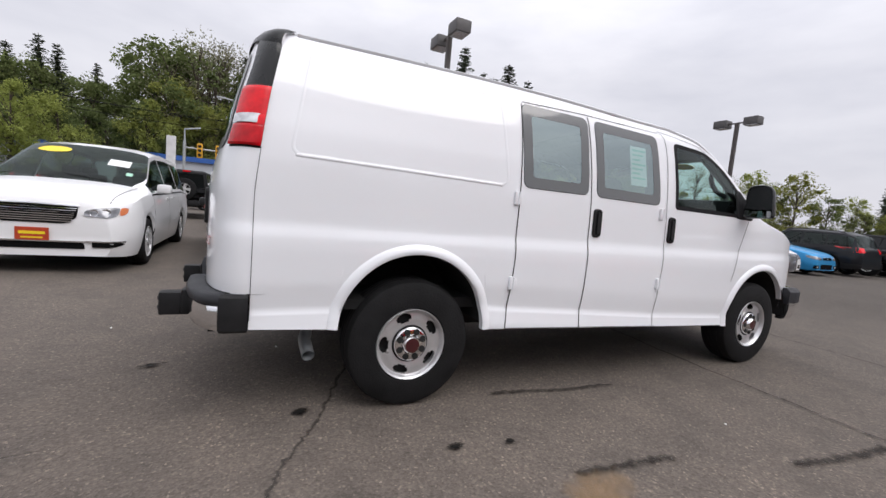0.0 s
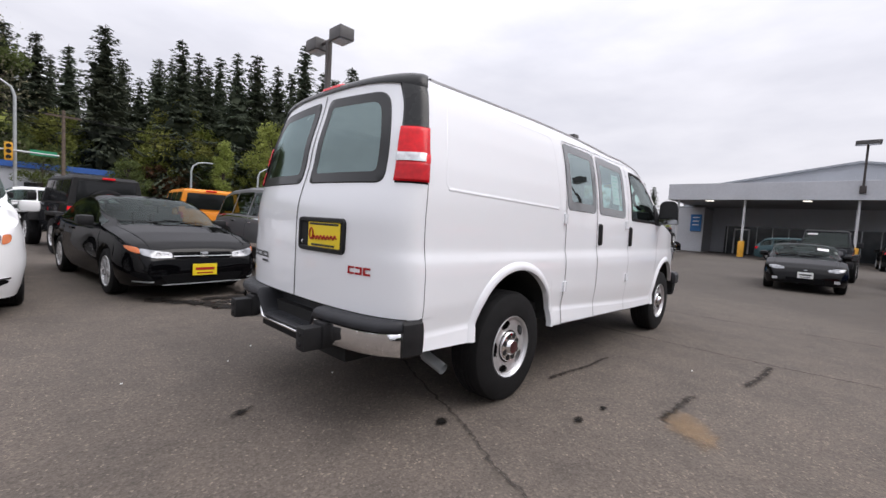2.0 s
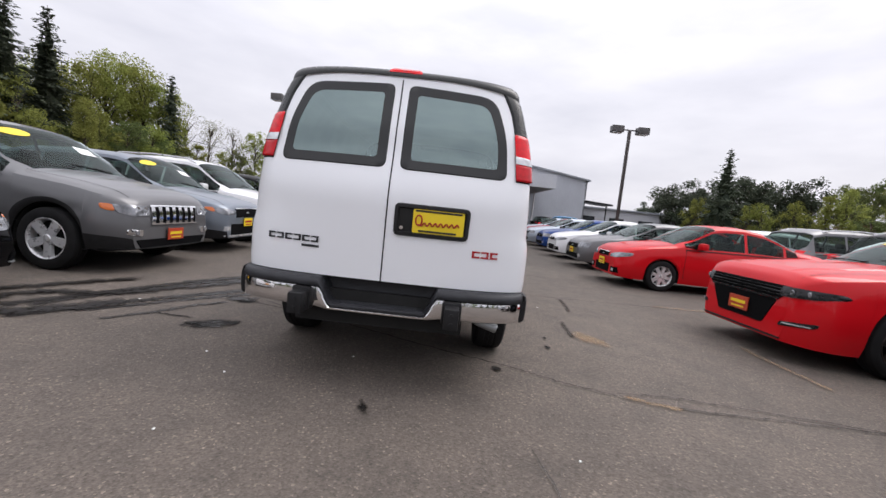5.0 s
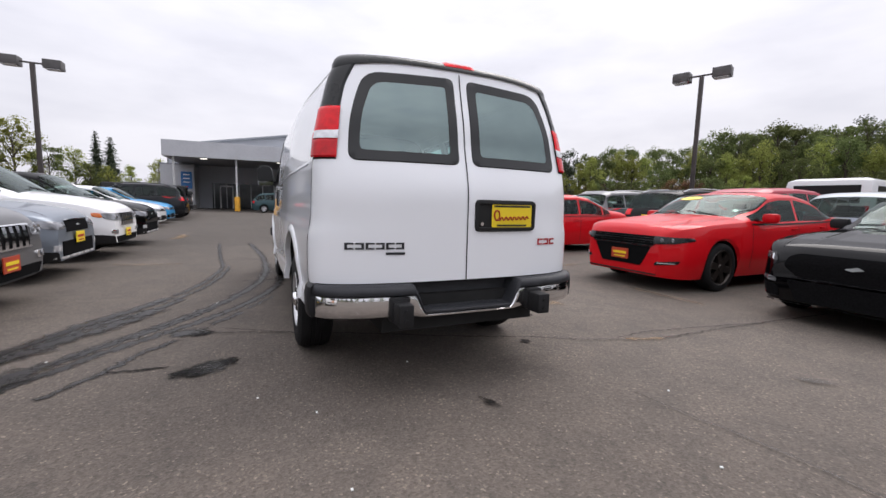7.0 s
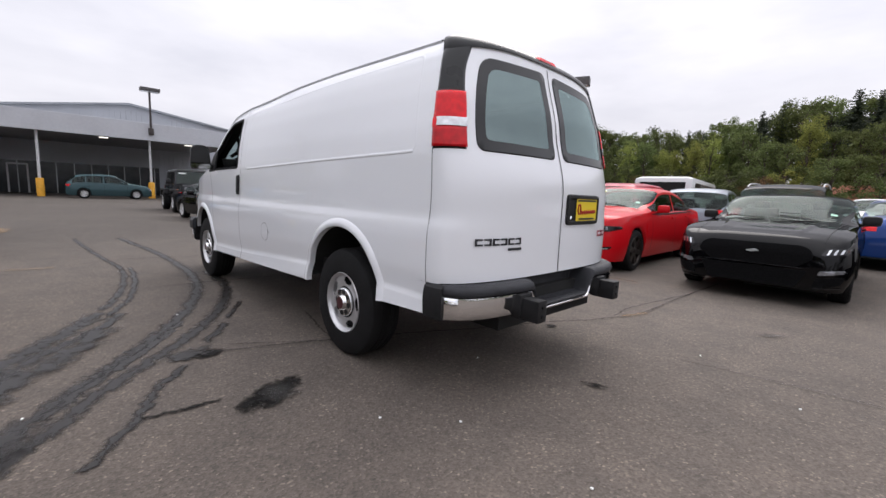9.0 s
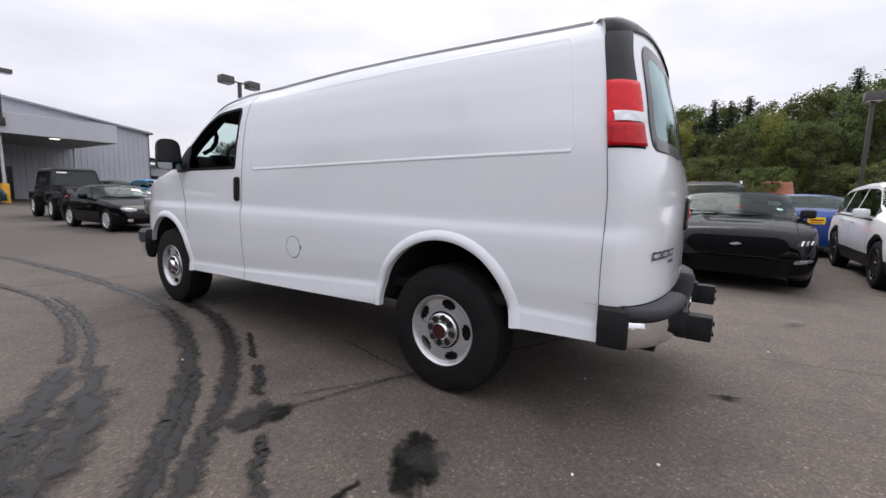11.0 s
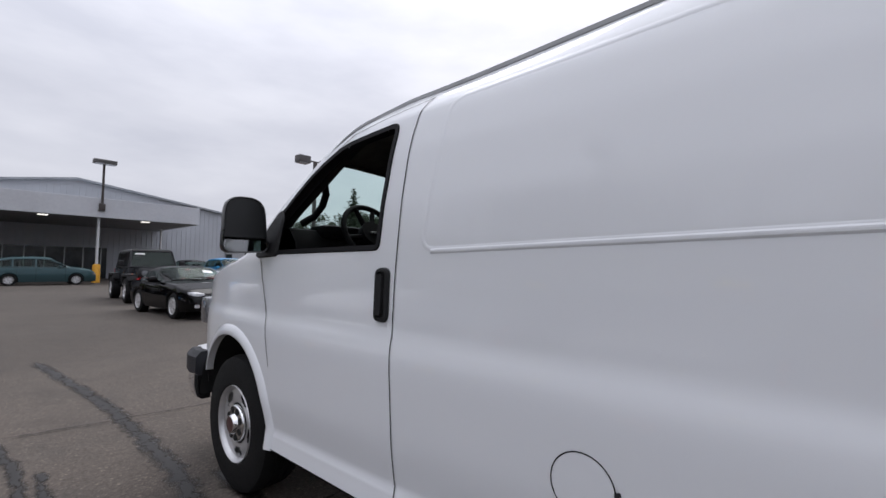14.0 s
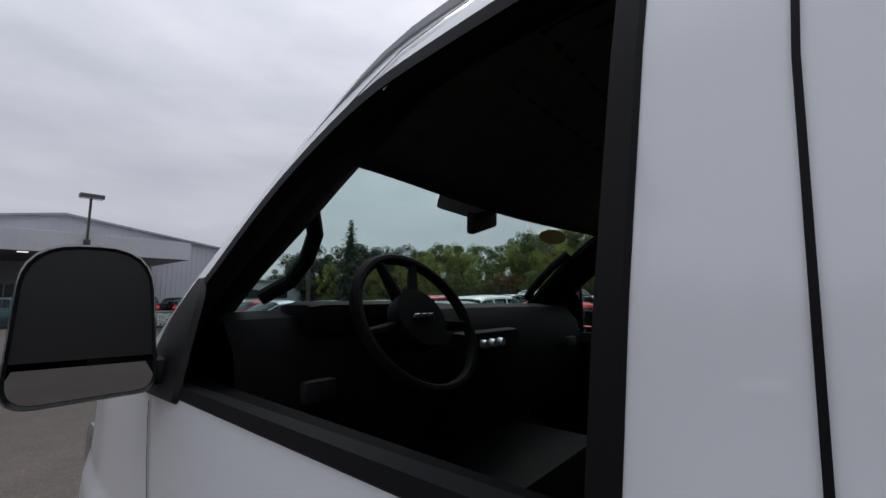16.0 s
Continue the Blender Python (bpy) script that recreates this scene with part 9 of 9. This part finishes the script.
    if color != "orange":
        wheel(car, 0.41, 0.26, 5, M["alloy"], pose(-2.06, 0.05, 1.12, 0, 0, -90), "alloy", 0.55)
    return car


# left row, noses to the aisle
parked("minivan", "white", "white minivan with chrome slatted grille, nose to the aisle", -3.27, 3.35, -90, details=("red_plate", "oval_r", "paper", "green_tag"), spokes=9)
parked("coupe", "black", "glossy black two-door coupe, nose to the aisle", -0.55, 3.72, -84, details=("yellow_plate", "black_mirrors"), spokes=7)
parked("suv", "grey", "grey metallic suv with slotted chrome grille", 1.90, 3.45, -90, details=("red_plate", "oval_r", "paper", "chrome_handles", "chrome_trim", "side_strip"), spokes=5)
parked("crossover", "bluegrey", "blue-grey crossover beside the grey suv", 4.25, 3.62, -90, details=("yellow_plate", "oval_r", "paper"), spokes=6)
parked("suv", "white", "white suv with dark lower trim", 6.5, 3.55, -90, details=("yellow_plate", "rails"), spokes=6)
parked("crossover", "black", "black crossover in the row", 9.0, 3.60, -90, details=("paper",), spokes=5)
parked("compact", "white", "white compact sedan in the row", 15.7, 4.5, -90, details=(), spokes=8)
parked("compact", "blue", "bright blue compact car in the row", 18.35, 4.6, -90, details=(), spokes=8)
parked("suv", "darkgrey", "dark grey suv parked tail to the aisle", 21.3, 4.4, 90, details=("rails", "black_rails"), spokes=6, tail=True)
wrangler("darkgrey", "charcoal boxy off-roader in the row", pose(24.0, 6.6, 0, 0, 0, -90))
wrangler("black", "black boxy off-roader with spare wheel showing", pose(27.0, 7.0, 0, 0, 0, 90))
parked("crossover", "black", "black crossover near the showroom", 29.8, 5.2, -90, spokes=5)
# behind the left row
wrangler("darkgrey", "charcoal off-roader with spare wheel on its tail", pose(-0.95, 12.0, 0, 0, 0, 97))
wrangler("orange", "orange boxy off-roader with dark rear glass", pose(2.25, 13.9, 0, 0, 0, 86) @ Matrix.Diagonal((1, 1.2, 1, 1)))
wrangler("black", "black off-roader parked beyond the row", pose(-3.2, 17.2, 0, 0, 0, 90))
parked("crossover", "silver", "silver crossover in the second row", 4.9, 9.2, 90, tail=True, details=("rails",))
parked("sedan", "blue", "blue sedan in the second row", 7.4, 9.4, 90, tail=True)
parked("suv", "white", "white suv in the second row", 9.9, 9.2, 90, tail=True, details=("rails",))
parked("sedan", "darkgrey", "charcoal sedan in the second row", 12.5, 9.4, 90, tail=True)
parked("crossover", "white", "white crossover in the second row", 15.0, 9.2, 90, tail=True)
parked("crossover", "black", "black crossover parked by the street", -2.5, 20.5, 180)
parked("suv", "white", "white suv parked by the street", -4.2, 24.0, 180)
for k, (x, y, kd, cl) in enumerate(((-16, 42, "suv", "darkgrey"), (-10, 42, "sedan", "white"), (-4.5, 41, "sedan", "silver"), (3, 42, "crossover", "white"), (9, 42, "sedan", "black"), (15, 42.5, "suv", "white"), (21, 42, "sedan", "grey"), (27, 42, "crossover", "white"), (-22, 42, "crossover", "navy"), (33, 41, "suv", "silver"))):
    parked(kd, cl, {"darkgrey": "charcoal", "white": "white", "silver": "silver", "black": "black", "grey": "grey", "navy": "navy blue"}[cl] + " car parked across the street", x, y, -90 if k % 2 else 90, group="cars across the street")
# right row, noses to the aisle
parked("pony", "black", "glossy black convertible with black grille", -1.53, -4.05, 90, details=("black_mirrors", "green_tag"), spokes=10, rim_mat=M["darkalloy"])
parked("muscle", "red", "bright red large sedan with black grille", 1.15, -3.90, 91, details=("red_plate", "oval_r", "green_tag"), spokes=6, rim_mat=M["darkalloy"])
parked("compact", "red", "red compact sedan with bright alloy wheels", 5.72, -3.90, 90, details=("yellow_plate",), spokes=8)
parked("sedan", "grey", "grey metallic sedan in the row", 8.55, -4.0, 90, details=("yellow_plate", "black_mirrors"), spokes=8)
parked("compact", "white", "white compact car in the row", 11.2, -4.0, 90, spokes=8)
parked("sedan", "navy", "navy blue sedan in the row", 13.9, -4.1, 90, spokes=8)
parked("sedan", "silver", "pale silver-blue sedan in the row", 16.6, -4.0, 90, spokes=8)
parked("sedan", "cherry", "deep red sedan in the row", 19.3, -4.4, 90, spokes=8)
parked("compact", "silver", "silver compact car in the row", 22.0, -4.6, 90, spokes=8)
parked("crossover", "white", "white hatchback with black wheels in the row", -4.15, -4.72, 90, spokes=10, rim_mat=M["darkalloy"])
parked("sedan", "navy", "navy blue sedan showing its tail", -3.15, -9.6, -90, tail=True, details=("yellow_plate",), spokes=8)
parked("suv", "black", "black suv behind the convertible", -1.0, -9.4, -90, tail=True, details=("rails",))
parked("crossover", "bluegrey", "grey suv behind the red sedan", 0.7, -9.4, -84, tail=True)
parked("suv", "black", "black suv showing red tail lights", 5.3, -9.4, -90, tail=True, details=("yellow_plate", "rails"))
parked("suv", "cherry", "dark red suv in the rear row", 3.0, -9.3, -90, tail=True)
parked("suv", "grey", "grey suv in the rear row", 8.0, -9.4, -90, tail=True, details=("rails",))
parked("crossover", "white", "white crossover in the rear row", 10.6, -9.4, -90, tail=True)
parked("crossover", "cherry", "red crossover in the rear row", 13.2, -9.4, -90, tail=True)
parked("suv", "white", "white suv beyond the white hatchback", -6.3, -9.6, -90, tail=True)
parked("suv", "blue", "blue pickup-height suv by the workshop", 27.5, -9.5, 180)
parked("suv", "black", "black suv near the showroom wall", 30.5, -5.6, 0, tail=True, details=("rails", "black_rails"))
parked("crossover", "black", "black crossover near the showroom wall", 33.0, -8.6, 0, tail=True)
parked("sedan", "silver", "silver sedan in the far row", -9.5, -9.6, -90, tail=True)
parked("sedan", "white", "white sedan in the far row", -8.2, -16.5, -90, tail=True)
for k, (x, y, kd, cl, lb) in enumerate(((-2.5, -22, "suv", "white", "white"), (0.5, -22, "sedan", "silver", "silver"), (3.5, -22, "suv", "darkgrey", "charcoal"), (6.5, -22, "suv", "white", "white"), (12, -22, "crossover", "white", "white"), (15, -22, "sedan", "black", "black"), (18, -22, "suv", "silver", "silver"), (21, -22, "crossover", "white", "white"), (25, -22, "suv", "grey", "grey"), (-6, -22, "crossover", "black", "black"), (-10, -22, "suv", "grey", "grey"))):
    parked(kd, cl, lb + " car in the back row of the lot", x, y, 90, group="cars in the back row")
# in the aisle and at the showroom
parked("roadster", "black", "very dark green roadster facing down the aisle", 11.6, -2.12, 184, details=("white_plate", "paper"), spokes=10)
wrangler("darkgrey", "charcoal off-roader behind the roadster", pose(19.3, -2.4, 0, 0, 0, 177))
parked("wagon", "teal", "teal green station wagon under the canopy edge", 35.2, -3.25, -90, spokes=8)
bus = thing("shuttle_van", "white high-roofed passenger van behind the rear row", "van", m=pose(3.2, -16.4, 0, 0, 0, -84))
part("body", Geo().box((0, 0, 1.30), (5.4, 2.0, 1.72), 0.22).box((0, 0, 2.08), (4.9, 1.7, 0.2), 0.09).mesh("body", M["white"]), bus)
part("rear_window", Geo().box((-2.70, 0, 1.72), (0.03, 1.5, 0.5), 0.01).mesh("rear_window", M["frit"], False), bus)
for s in (1, -1):
    for x in (-1.8, -0.5, 0.8):
        part("side_window", Geo().box((x, s * 1.005, 1.70), (1.15, 0.02, 0.50), 0.008).mesh("side_window", M["frit"], False), bus)
    part("tail_light", Geo().box((-2.70, s * 0.88, 1.2), (0.03, 0.14, 0.4), 0.012).mesh("tail_light", M["tail"]), bus)
    for x in (-1.6, 1.7):
        wheel(bus, 0.37, 0.24, 6, M["steel"], pose(x, s * 0.90, 0.37, 0, 0, 180 if s > 0 else 0))
